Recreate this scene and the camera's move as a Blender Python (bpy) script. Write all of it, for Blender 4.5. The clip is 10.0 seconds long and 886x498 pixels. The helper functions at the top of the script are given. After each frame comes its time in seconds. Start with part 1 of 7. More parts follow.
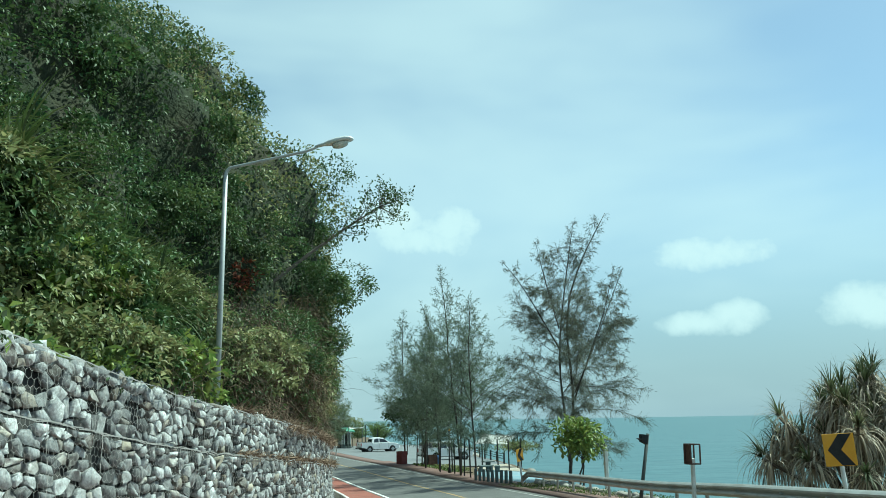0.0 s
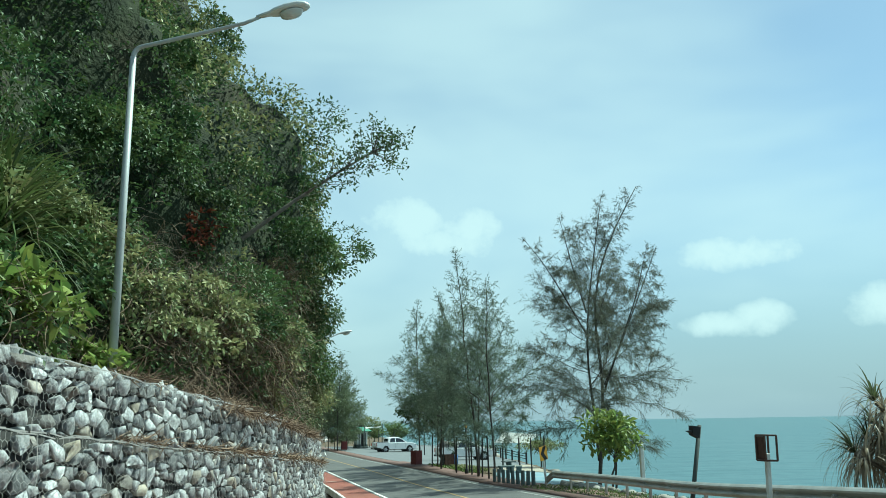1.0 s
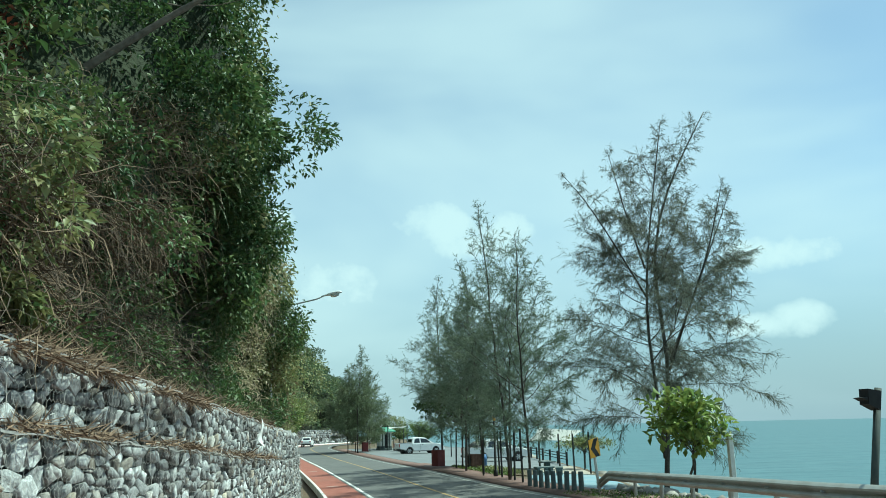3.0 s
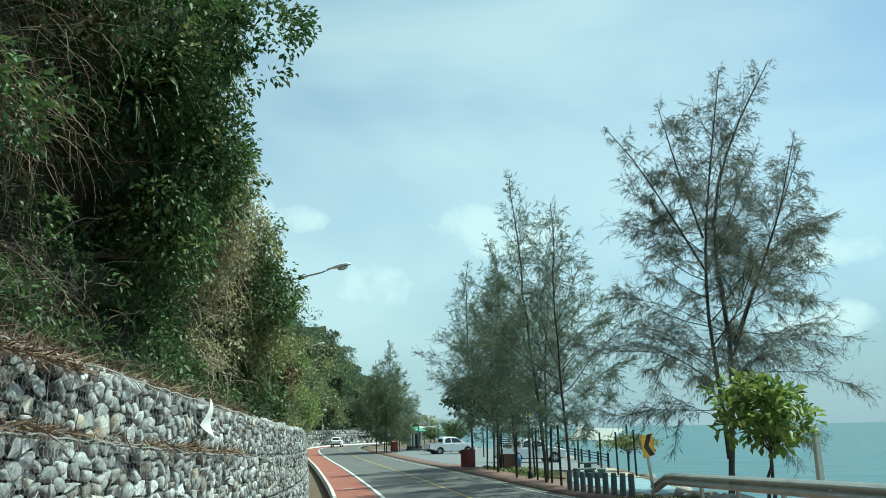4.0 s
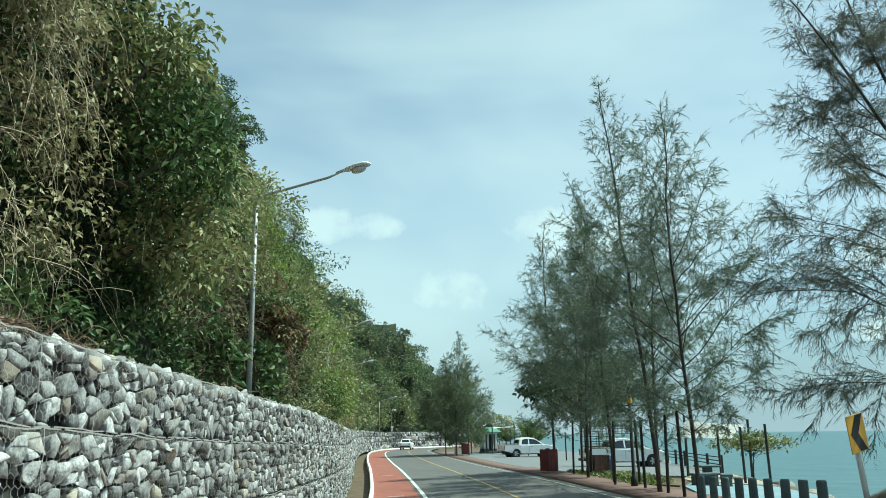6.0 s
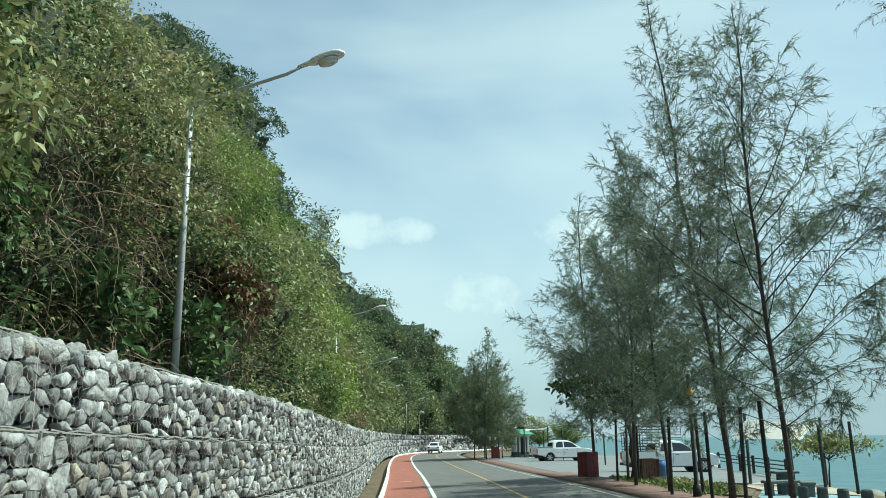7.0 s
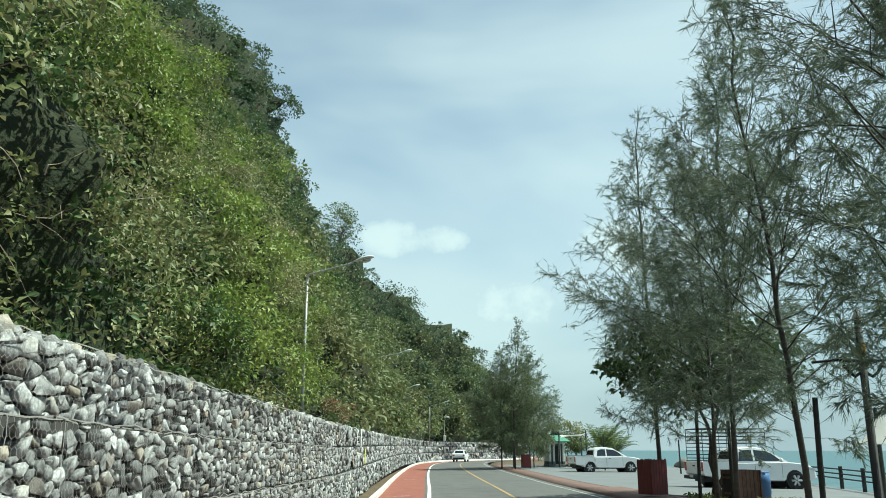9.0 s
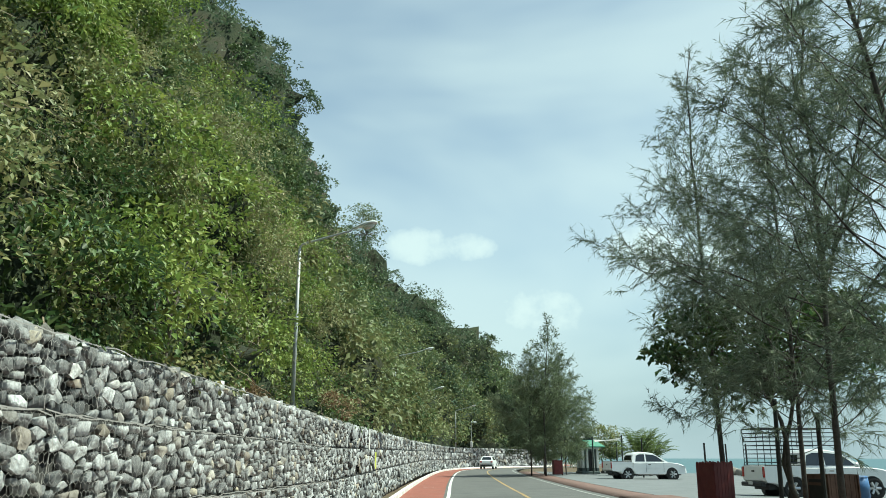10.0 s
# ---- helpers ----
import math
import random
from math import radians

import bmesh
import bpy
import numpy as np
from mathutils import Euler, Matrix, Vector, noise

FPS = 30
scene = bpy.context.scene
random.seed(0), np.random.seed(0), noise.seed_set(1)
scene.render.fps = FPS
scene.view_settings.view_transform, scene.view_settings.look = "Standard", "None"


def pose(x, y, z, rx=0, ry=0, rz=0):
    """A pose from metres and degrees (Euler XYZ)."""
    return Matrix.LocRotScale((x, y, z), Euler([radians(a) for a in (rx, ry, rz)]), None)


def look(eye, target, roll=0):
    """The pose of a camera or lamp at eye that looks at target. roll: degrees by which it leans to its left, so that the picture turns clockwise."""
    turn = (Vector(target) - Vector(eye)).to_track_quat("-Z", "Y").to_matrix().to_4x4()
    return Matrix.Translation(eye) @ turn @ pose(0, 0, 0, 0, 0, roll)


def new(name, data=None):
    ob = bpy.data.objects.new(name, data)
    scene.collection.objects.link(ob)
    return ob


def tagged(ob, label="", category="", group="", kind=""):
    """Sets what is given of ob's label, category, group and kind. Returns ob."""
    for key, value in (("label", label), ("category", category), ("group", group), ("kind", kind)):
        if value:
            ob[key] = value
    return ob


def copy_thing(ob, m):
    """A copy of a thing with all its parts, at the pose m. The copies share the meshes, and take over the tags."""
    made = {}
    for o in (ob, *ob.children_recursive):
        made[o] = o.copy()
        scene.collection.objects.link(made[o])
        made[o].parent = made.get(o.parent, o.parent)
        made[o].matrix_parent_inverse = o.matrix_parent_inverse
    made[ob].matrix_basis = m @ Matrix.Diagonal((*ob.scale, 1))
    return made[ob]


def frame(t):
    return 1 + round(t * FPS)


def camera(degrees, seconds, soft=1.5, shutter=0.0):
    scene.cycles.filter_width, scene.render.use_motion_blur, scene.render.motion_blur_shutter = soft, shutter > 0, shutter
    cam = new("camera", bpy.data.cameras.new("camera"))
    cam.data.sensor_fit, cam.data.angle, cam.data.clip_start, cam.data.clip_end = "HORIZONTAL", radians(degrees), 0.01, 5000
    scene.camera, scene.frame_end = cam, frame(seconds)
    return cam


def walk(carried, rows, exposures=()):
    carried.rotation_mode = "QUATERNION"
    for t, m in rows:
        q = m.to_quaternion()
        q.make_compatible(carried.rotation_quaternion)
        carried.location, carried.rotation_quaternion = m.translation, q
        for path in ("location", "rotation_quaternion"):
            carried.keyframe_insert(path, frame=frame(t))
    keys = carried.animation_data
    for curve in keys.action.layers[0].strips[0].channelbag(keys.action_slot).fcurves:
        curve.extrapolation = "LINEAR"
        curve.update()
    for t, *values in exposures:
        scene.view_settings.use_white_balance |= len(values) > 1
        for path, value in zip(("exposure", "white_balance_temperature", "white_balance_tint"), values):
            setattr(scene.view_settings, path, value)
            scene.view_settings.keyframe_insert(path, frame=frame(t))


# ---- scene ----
# ---- camera ----
cam = camera(57.3, 10.0, soft=0.9)
PATH = [
    (0, (0.304, -0.977, 1.019), (0.818, 0.911, 1.43), -0.9),
    (0.5, (1.141, 1.268, 0.845), (1.628, 3.164, 1.258), -0.9),
    (1, (1.935, 3.509, 0.656), (2.397, 5.41, 1.072), -0.9),
    (1.5, (2.684, 5.774, 0.48), (3.128, 7.678, 0.899), -0.9),
    (2, (3.396, 7.98, 0.3), (3.823, 9.888, 0.722), -1.1),
    (2.5, (4.042, 10.197, 0.141), (4.452, 12.108, 0.566), -1.2),
    (4, (5.805, 16.571, -0.258), (6.105, 18.5, 0.175), -1.0),
    (4.5, (6.289, 18.716, -0.369), (6.537, 20.653, 0.063), -0.7),
    (5, (6.685, 20.958, -0.531), (6.886, 22.899, -0.093), -0.7),
    (5.5, (6.986, 23.146, -0.671), (7.146, 25.089, -0.227), -0.7),
    (7, (8.043, 30.586, -0.919), (8.082, 32.532, -0.461), -0.7),
    (7.5, (8.326, 33.098, -1.008), (8.344, 35.042, -0.539), -0.5),
    (8, (8.606, 35.638, -1.085), (8.606, 37.581, -0.608), -0.1),
    (8.5, (8.866, 38.14, -1.179), (8.847, 40.083, -0.707), -0.1),
    (9, (9.041, 40.658, -1.223), (8.998, 42.599, -0.743), 0.1),
    (9.5, (9.189, 43.018, -1.281), (9.109, 44.956, -0.791), 0.4),
    (10, (9.269, 45.059, -1.413), (9.158, 46.993, -0.915), 0.1),
]
walk(cam, [(t, look(eye, target, roll)) for t, eye, target, roll in PATH],
     exposures=[(0.0, 0.42, 5700, -21), (5.5, 0.44, 5850, -18), (7.5, 0.46, 6080, -13), (10.0, 0.48, 6290, -11)])

# ---- light ----
SUN_DIR = Vector((0.66, 0.10, 1.0)).normalized()
world = bpy.data.worlds.new("sky")
scene.world = world
world.use_nodes = True
wn, wl = world.node_tree.nodes, world.node_tree.links
wn.clear()


def wnode(kind, **values):
    n = wn.new(kind)
    for key, value in values.items():
        n.inputs[key].default_value = value
    return n


def wmath(op, a, b=None):
    n = wn.new("ShaderNodeMath")
    n.operation = op
    for k, v in enumerate((a, b)):
        if v is None:
            continue
        if isinstance(v, (int, float)):
            n.inputs[k].default_value = v
        else:
            wl.new(v, n.inputs[k])
    return n.outputs[0]


sky = wn.new("ShaderNodeTexSky")
sky.sky_type, sky.sun_disc = "NISHITA", False
sky.sun_elevation = math.asin(SUN_DIR.z)
sky.sun_rotation = math.atan2(SUN_DIR.x, SUN_DIR.y)
sky.air_density, sky.dust_density, sky.ozone_density, sky.altitude = 1.0, 0.7, 2.5, 5
coord = wn.new("ShaderNodeTexCoord")
# broad veil of thin cloud, stretched along the horizon
stretch = wn.new("ShaderNodeMapping")
stretch.inputs["Scale"].default_value = (1.0, 1.0, 2.6)
stretch.inputs["Rotation"].default_value = (0.0, radians(14), 0.0)
wl.new(coord.outputs["Generated"], stretch.inputs["Vector"])
veil = wnode("ShaderNodeTexNoise", Scale=1.5, Detail=4.0, Roughness=0.5, Distortion=0.25)
wl.new(stretch.outputs[0], veil.inputs["Vector"])
veil_range = wnode("ShaderNodeMapRange", **{"From Min": 0.38, "From Max": 0.72, "To Min": 0.22, "To Max": 0.66})
veil_range.interpolation_type = "SMOOTHSTEP"
wl.new(veil.outputs["Fac"], veil_range.inputs["Value"])
# small heaped clouds low over the sea and the hill: direction, width, height
PUFFS = [((0.30, 4.5, 0.80), 0.075, 0.05), ((0.22, 4.5, 0.74), 0.06, 0.022), ((0.90, 4.5, 1.13), 0.08, 0.05), ((1.28, 4.5, 1.10), 0.08, 0.045), ((1.1, 4.5, 1.03), 0.12, 0.028), ((-0.36, 4.5, 1.18), 0.07, 0.036),
         ((-0.2, 4.5, 1.16), 0.075, 0.03), ((3.05, 4.5, 1.03), 0.09, 0.03), ((3.14, 4.5, 0.61), 0.05, 0.028), ((2.88, 4.5, 0.57), 0.07, 0.02), ((4.17, 4.5, 0.71), 0.06, 0.035)]
lumps = wnode("ShaderNodeTexNoise", Scale=22.0, Detail=6.0, Roughness=0.6)
wl.new(coord.outputs["Generated"], lumps.inputs["Vector"])
puff = None
for d, wide, high in PUFFS:
    d = Vector(d).normalized()
    right = d.cross(Vector((0, 0, 1))).normalized()
    up = right.cross(d)
    parts = []
    for axis, size in ((right, wide), (up, high)):
        dot = wn.new("ShaderNodeVectorMath")
        dot.operation = "DOT_PRODUCT"
        dot.inputs[1].default_value = axis / size
        wl.new(coord.outputs["Generated"], dot.inputs[0])
        parts.append(wmath("POWER", dot.outputs["Value"], 2.0))
    ahead = wn.new("ShaderNodeVectorMath")
    ahead.operation = "DOT_PRODUCT"
    ahead.inputs[1].default_value = d
    wl.new(coord.outputs["Generated"], ahead.inputs[0])
    front = wmath("GREATER_THAN", ahead.outputs["Value"], 0.0)
    round_off = wmath("MULTIPLY", wmath("SUBTRACT", 1.0, wmath("ADD", *parts)), front)
    puff = round_off if puff is None else wmath("MAXIMUM", puff, round_off)
ragged = wmath("ADD", puff, wmath("MULTIPLY", wmath("SUBTRACT", lumps.outputs["Fac"], 0.5), 1.6))
puff_range = wnode("ShaderNodeMapRange", **{"From Min": -0.1, "From Max": 1.1, "To Min": 0.0, "To Max": 0.85})
puff_range.interpolation_type = "SMOOTHSTEP"
wl.new(ragged, puff_range.inputs["Value"])
mask = wmath("MAXIMUM", veil_range.outputs[0], puff_range.outputs[0])
cloud = wn.new("ShaderNodeMix")
cloud.data_type = "RGBA"
cloud.inputs["B"].default_value = (6.5, 7.1, 7.35, 1)
wl.new(mask, cloud.inputs["Factor"])
# bluish haze that gathers towards the horizon
split = wn.new("ShaderNodeSeparateXYZ")
wl.new(coord.outputs["Generated"], split.inputs[0])
low = wnode("ShaderNodeMapRange", **{"From Min": -0.02, "From Max": 0.30, "To Min": 0.92, "To Max": 0.0})
low.interpolation_type = "SMOOTHSTEP"
wl.new(split.outputs["Z"], low.inputs["Value"])
haze = wn.new("ShaderNodeMix")
haze.data_type = "RGBA"
haze.inputs["B"].default_value = (1.85, 2.6, 3.4, 1)
wl.new(low.outputs[0], haze.inputs["Factor"])
wl.new(sky.outputs[0], haze.inputs["A"])
wl.new(haze.outputs["Result"], cloud.inputs["A"])
back = wnode("ShaderNodeBackground", Strength=0.1)
wl.new(cloud.outputs["Result"], back.inputs["Color"])
out = wn.new("ShaderNodeOutputWorld")
wl.new(back.outputs[0], out.inputs["Surface"])

sun = new("sun", bpy.data.lights.new("sun", "SUN"))
sun.data.energy, sun.data.angle, sun.data.color = 5.0, radians(0.53), (1.0, 0.95, 0.86)
sun.matrix_world = look((0, 0, 60), Vector((0, 0, 60)) - SUN_DIR)

# ---- materials ----
def material(name, dark, light, scale=3.0, rough=0.7, bump=0.2, bump_scale=40.0, metal=0.0, vary="", amount=0.3, stain=None, stain_amount=0.5,
             stain_scale=1.2, through_light=0.0, spec=0.4, detail=6.0, hue=0.0, bump_distance=0.01, odd=None, patch=None):
    """A surface from two colours mixed by noise, a coarse stain, fine relief and a change of brightness from piece to piece."""
    m = bpy.data.materials.new(name)
    m.use_nodes = True
    n, l = m.node_tree.nodes, m.node_tree.links
    n.clear()
    end = n.new("ShaderNodeOutputMaterial")
    shade = n.new("ShaderNodeBsdfPrincipled")
    where = n.new("ShaderNodeTexCoord").outputs["Object"]
    if vary == "object":
        info = n.new("ShaderNodeObjectInfo")
        rnd = info.outputs["Random"]
        shift = n.new("ShaderNodeVectorMath")
        shift.operation = "MULTIPLY_ADD"
        l.new(where, shift.inputs[0])
        shift.inputs[1].default_value = (1, 1, 1)
        spread = n.new("ShaderNodeCombineXYZ")
        for k in range(3):
            up = n.new("ShaderNodeMath")
            up.operation = "MULTIPLY"
            up.inputs[1].default_value = 31.0 + 17 * k
            l.new(rnd, up.inputs[0])
            l.new(up.outputs[0], spread.inputs[k])
        l.new(spread.outputs[0], shift.inputs[2])
        where = shift.outputs[0]
    elif vary == "island":
        rnd = n.new("ShaderNodeNewGeometry").outputs["Random Per Island"]
    noise_1 = n.new("ShaderNodeTexNoise")
    noise_1.inputs["Scale"].default_value, noise_1.inputs["Detail"].default_value, noise_1.inputs["Roughness"].default_value = scale, detail, 0.62
    l.new(where, noise_1.inputs["Vector"])
    spreadr = n.new("ShaderNodeMapRange")
    spreadr.inputs["From Min"].default_value, spreadr.inputs["From Max"].default_value = 0.3, 0.7
    l.new(noise_1.outputs["Fac"], spreadr.inputs["Value"])
    mix = n.new("ShaderNodeMix")
    mix.data_type = "RGBA"
    mix.inputs["A"].default_value, mix.inputs["B"].default_value = (*dark, 1), (*light, 1)
    l.new(spreadr.outputs[0], mix.inputs["Factor"])
    colour = mix.outputs["Result"]
    if stain:
        noise_2 = n.new("ShaderNodeTexNoise")
        noise_2.inputs["Scale"].default_value, noise_2.inputs["Detail"].default_value = stain_scale, 4.0
        l.new(where, noise_2.inputs["Vector"])
        sr = n.new("ShaderNodeMapRange")
        sr.inputs["From Min"].default_value, sr.inputs["From Max"].default_value = 0.5, 0.72
        sr.inputs["To Max"].default_value = stain_amount
        l.new(noise_2.outputs["Fac"], sr.inputs["Value"])
        mix2 = n.new("ShaderNodeMix")
        mix2.data_type = "RGBA"
        mix2.inputs["B"].default_value = (*stain, 1)
        l.new(sr.outputs[0], mix2.inputs["Factor"])
        l.new(colour, mix2.inputs["A"])
        colour = mix2.outputs["Result"]
    if patch:
        noise_4 = n.new("ShaderNodeTexNoise")
        noise_4.inputs["Scale"].default_value, noise_4.inputs["Detail"].default_value = 0.7, 2.0
        l.new(where, noise_4.inputs["Vector"])
        pr = n.new("ShaderNodeMapRange")
        pr.inputs["From Min"].default_value, pr.inputs["From Max"].default_value = 0.46, 0.66
        pr.inputs["To Max"].default_value = 0.6
        l.new(noise_4.outputs["Fac"], pr.inputs["Value"])
        mix3 = n.new("ShaderNodeMix")
        mix3.data_type = "RGBA"
        mix3.inputs["B"].default_value = (*patch, 1)
        l.new(pr.outputs[0], mix3.inputs["Factor"])
        l.new(colour, mix3.inputs["A"])
        colour = mix3.outputs["Result"]
    if odd:
        # now and then a piece of another stone
        for k, tone in enumerate(odd):
            pick = n.new("ShaderNodeMath")
            pick.operation = "MULTIPLY"
            pick.inputs[1].default_value = 13.7 + 9.1 * k
            l.new(rnd, pick.inputs[0])
            frac = n.new("ShaderNodeMath")
            frac.operation = "FRACT"
            l.new(pick.outputs[0], frac.inputs[0])
            gate = n.new("ShaderNodeMapRange")
            gate.inputs["From Min"].default_value, gate.inputs["From Max"].default_value = 0.82 - 0.1 * k, 0.98
            gate.inputs["To Max"].default_value = 0.85
            l.new(frac.outputs[0], gate.inputs["Value"])
            mix4 = n.new("ShaderNodeMix")
            mix4.data_type = "RGBA"
            mix4.inputs["B"].default_value = (*tone, 1)
            l.new(gate.outputs[0], mix4.inputs["Factor"])
            l.new(colour, mix4.inputs["A"])
            colour = mix4.outputs["Result"]
    if vary:
        hsv = n.new("ShaderNodeHueSaturation")
        value = n.new("ShaderNodeMapRange")
        value.inputs["To Min"].default_value, value.inputs["To Max"].default_value = 1 - amount, 1 + amount
        l.new(rnd, value.inputs["Value"])
        l.new(value.outputs[0], hsv.inputs["Value"])
        if hue:
            turn = n.new("ShaderNodeMapRange")
            turn.inputs["To Min"].default_value, turn.inputs["To Max"].default_value = 0.5 - hue, 0.5 + hue
            wrap = n.new("ShaderNodeMath")
            wrap.operation = "FRACT"
            times = n.new("ShaderNodeMath")
            times.operation = "MULTIPLY"
            times.inputs[1].default_value = 7.31
            l.new(rnd, times.inputs[0])
            l.new(times.outputs[0], wrap.inputs[0])
            l.new(wrap.outputs[0], turn.inputs["Value"])
            l.new(turn.outputs[0], hsv.inputs["Hue"])
        l.new(colour, hsv.inputs["Color"])
        colour = hsv.outputs["Color"]
    l.new(colour, shade.inputs["Base Color"])
    shade.inputs["Roughness"].default_value, shade.inputs["Metallic"].default_value = rough, metal
    shade.inputs["Specular IOR Level"].default_value = spec
    if bump:
        noise_3 = n.new("ShaderNodeTexNoise")
        noise_3.inputs["Scale"].default_value, noise_3.inputs["Detail"].default_value = bump_scale, 5.0
        l.new(where, noise_3.inputs["Vector"])
        relief = n.new("ShaderNodeBump")
        relief.inputs["Strength"].default_value, relief.inputs["Distance"].default_value = bump, bump_distance
        l.new(noise_3.outputs["Fac"], relief.inputs["Height"])
        l.new(relief.outputs[0], shade.inputs["Normal"])
    surface = shade.outputs[0]
    if through_light:
        thin = n.new("ShaderNodeBsdfTranslucent")
        l.new(colour, thin.inputs["Color"])
        both = n.new("ShaderNodeMixShader")
        both.inputs[0].default_value = through_light
        l.new(surface, both.inputs[1])
        l.new(thin.outputs[0], both.inputs[2])
        surface = both.outputs[0]
    l.new(surface, end.inputs["Surface"])
    return m


M = {}
M["asphalt"] = material("asphalt", (0.095, 0.095, 0.09), (0.135, 0.135, 0.13), 1.5, 0.85, 0.5, 220, stain=(0.075, 0.075, 0.075), stain_scale=0.35, stain_amount=0.6)
M["shoulder"] = material("red_shoulder", (0.22, 0.07, 0.05), (0.30, 0.11, 0.08), 2.0, 0.85, 0.4, 160, stain=(0.2, 0.09, 0.065), stain_scale=0.5)
M["paving"] = material("red_paving", (0.12, 0.07, 0.06), (0.19, 0.115, 0.095), 3.0, 0.85, 0.4, 120, stain=(0.11, 0.08, 0.06), stain_scale=0.4)
M["parking"] = material("parking_concrete", (0.135, 0.146, 0.153), (0.19, 0.2, 0.207), 0.8, 0.85, 0.3, 120, stain=(0.15, 0.16, 0.165), stain_scale=0.2)
M["plaza"] = material("blue_paint_floor", (0.14, 0.24, 0.30), (0.22, 0.31, 0.35), 0.9, 0.8, 0.2, 100, stain=(0.32, 0.33, 0.31), stain_scale=0.5)
M["beige"] = material("beige_concrete", (0.30, 0.265, 0.21), (0.40, 0.36, 0.295), 1.0, 0.85, 0.3, 90, stain=(0.33, 0.28, 0.21), stain_scale=0.4)
M["soil"] = material("soil", (0.07, 0.05, 0.03), (0.16, 0.115, 0.075), 2.0, 0.95, 0.8, 30, stain=(0.06, 0.075, 0.03), stain_scale=0.6)
# ground colour taken almost to black to carry the deep shade under leaves
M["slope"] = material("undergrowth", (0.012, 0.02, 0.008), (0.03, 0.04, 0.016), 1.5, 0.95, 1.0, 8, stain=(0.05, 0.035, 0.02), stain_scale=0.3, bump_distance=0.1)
M["cliff"] = material("cliff_rock", (0.06, 0.05, 0.045), (0.20, 0.15, 0.12), 0.5, 0.9, 1.0, 3, stain=(0.02, 0.03, 0.012), stain_scale=0.15, bump_distance=0.3)
M["white"] = material("road_paint", (0.6, 0.6, 0.57), (0.75, 0.75, 0.71), 4.0, 0.7, 0.2, 120, stain=(0.4, 0.39, 0.36), stain_scale=1.5)
M["yellow"] = material("yellow_road_paint", (0.30, 0.21, 0.09), (0.48, 0.32, 0.12), 6.0, 0.75, 0.2, 120, stain=(0.16, 0.145, 0.12), stain_scale=2.0, stain_amount=0.9)
M["white_worn"] = material("worn_road_paint", (0.26, 0.13, 0.1), (0.5, 0.4, 0.36), 9.0, 0.8, 0.2, 120, stain=(0.26, 0.1, 0.075), stain_scale=3.0, stain_amount=0.9)
M["white_faded"] = material("faded_road_paint", (0.2, 0.2, 0.19), (0.5, 0.5, 0.47), 5.0, 0.75, 0.2, 120, stain=(0.15, 0.15, 0.145), stain_scale=1.2, stain_amount=0.9)
M["kerb"] = material("kerb_paint", (0.55, 0.54, 0.5), (0.75, 0.74, 0.7), 5.0, 0.8, 0.3, 60, vary="object", amount=0.12, stain=(0.25, 0.23, 0.2), stain_scale=2.0)
M["kerb_far"] = material("kerb_paint_far", (0.55, 0.54, 0.5), (0.75, 0.74, 0.7), 5.0, 0.8, 0.3, 60, stain=(0.25, 0.23, 0.2), stain_scale=2.0)
# near-black colour stands in for the shade deep between the stones
M["core"] = material("gap_shade_backing", (0.018, 0.018, 0.017), (0.05, 0.048, 0.045), 6.0, 0.95, 0.6, 20)
STONE = dict(scale=24.0, rough=0.9, bump=0.8, bump_scale=45, bump_distance=0.016, stain=(0.15, 0.145, 0.135), stain_scale=8.0, stain_amount=0.6, amount=0.5, hue=0.015, odd=((0.36, 0.31, 0.24), (0.085, 0.087, 0.09)))
M["stone"] = material("limestone", (0.205, 0.21, 0.213), (0.585, 0.598, 0.602), vary="island", patch=(0.16, 0.16, 0.157), **STONE)
M["stone_piece"] = material("limestone_piece", (0.205, 0.21, 0.213), (0.575, 0.587, 0.59), vary="object", **STONE)
M["wire"] = material("galvanised_wire", (0.28, 0.27, 0.255), (0.46, 0.44, 0.42), 8.0, 0.55, 0.0, metal=0.25)
M["steel"] = material("galvanised_steel", (0.36, 0.38, 0.38), (0.47, 0.49, 0.485), 3.0, 0.5, 0.1, 60, metal=0.2, stain=(0.33, 0.32, 0.3), stain_scale=2.0)
M["rail"] = material("guardrail_steel", (0.40, 0.40, 0.37), (0.52, 0.52, 0.48), 2.0, 0.5, 0.15, 40, metal=0.45, stain=(0.3, 0.27, 0.22), stain_scale=1.2)
M["lamp_white"] = material("lamp_housing", (0.62, 0.64, 0.64), (0.72, 0.74, 0.74), 3.0, 0.4, 0.0)
M["glass"] = material("lamp_glass", (0.5, 0.52, 0.5), (0.6, 0.62, 0.6), 3.0, 0.15, 0.0, spec=0.8)
M["sign_yellow"] = material("sign_yellow", (0.62, 0.30, 0.02), (0.72, 0.37, 0.03), 3.0, 0.5, 0.05, 30, stain=(0.5, 0.3, 0.08))
M["black"] = material("black_paint", (0.012, 0.013, 0.014), (0.03, 0.03, 0.032), 4.0, 0.75, 0.1, 40)
M["dark_post"] = material("dark_painted_post", (0.035, 0.05, 0.05), (0.07, 0.085, 0.08), 5.0, 0.7, 0.3, 40, stain=(0.1, 0.085, 0.06), stain_scale=3)
M["stake"] = material("dark_timber", (0.02, 0.021, 0.02), (0.045, 0.045, 0.042), 6.0, 0.85, 0.5, 40, stain=(0.07, 0.065, 0.058), stain_scale=3)
M["bollard"] = material("grey_green_timber", (0.075, 0.10, 0.10), (0.13, 0.155, 0.15), 5.0, 0.8, 0.4, 40, stain=(0.055, 0.06, 0.05), stain_scale=2)
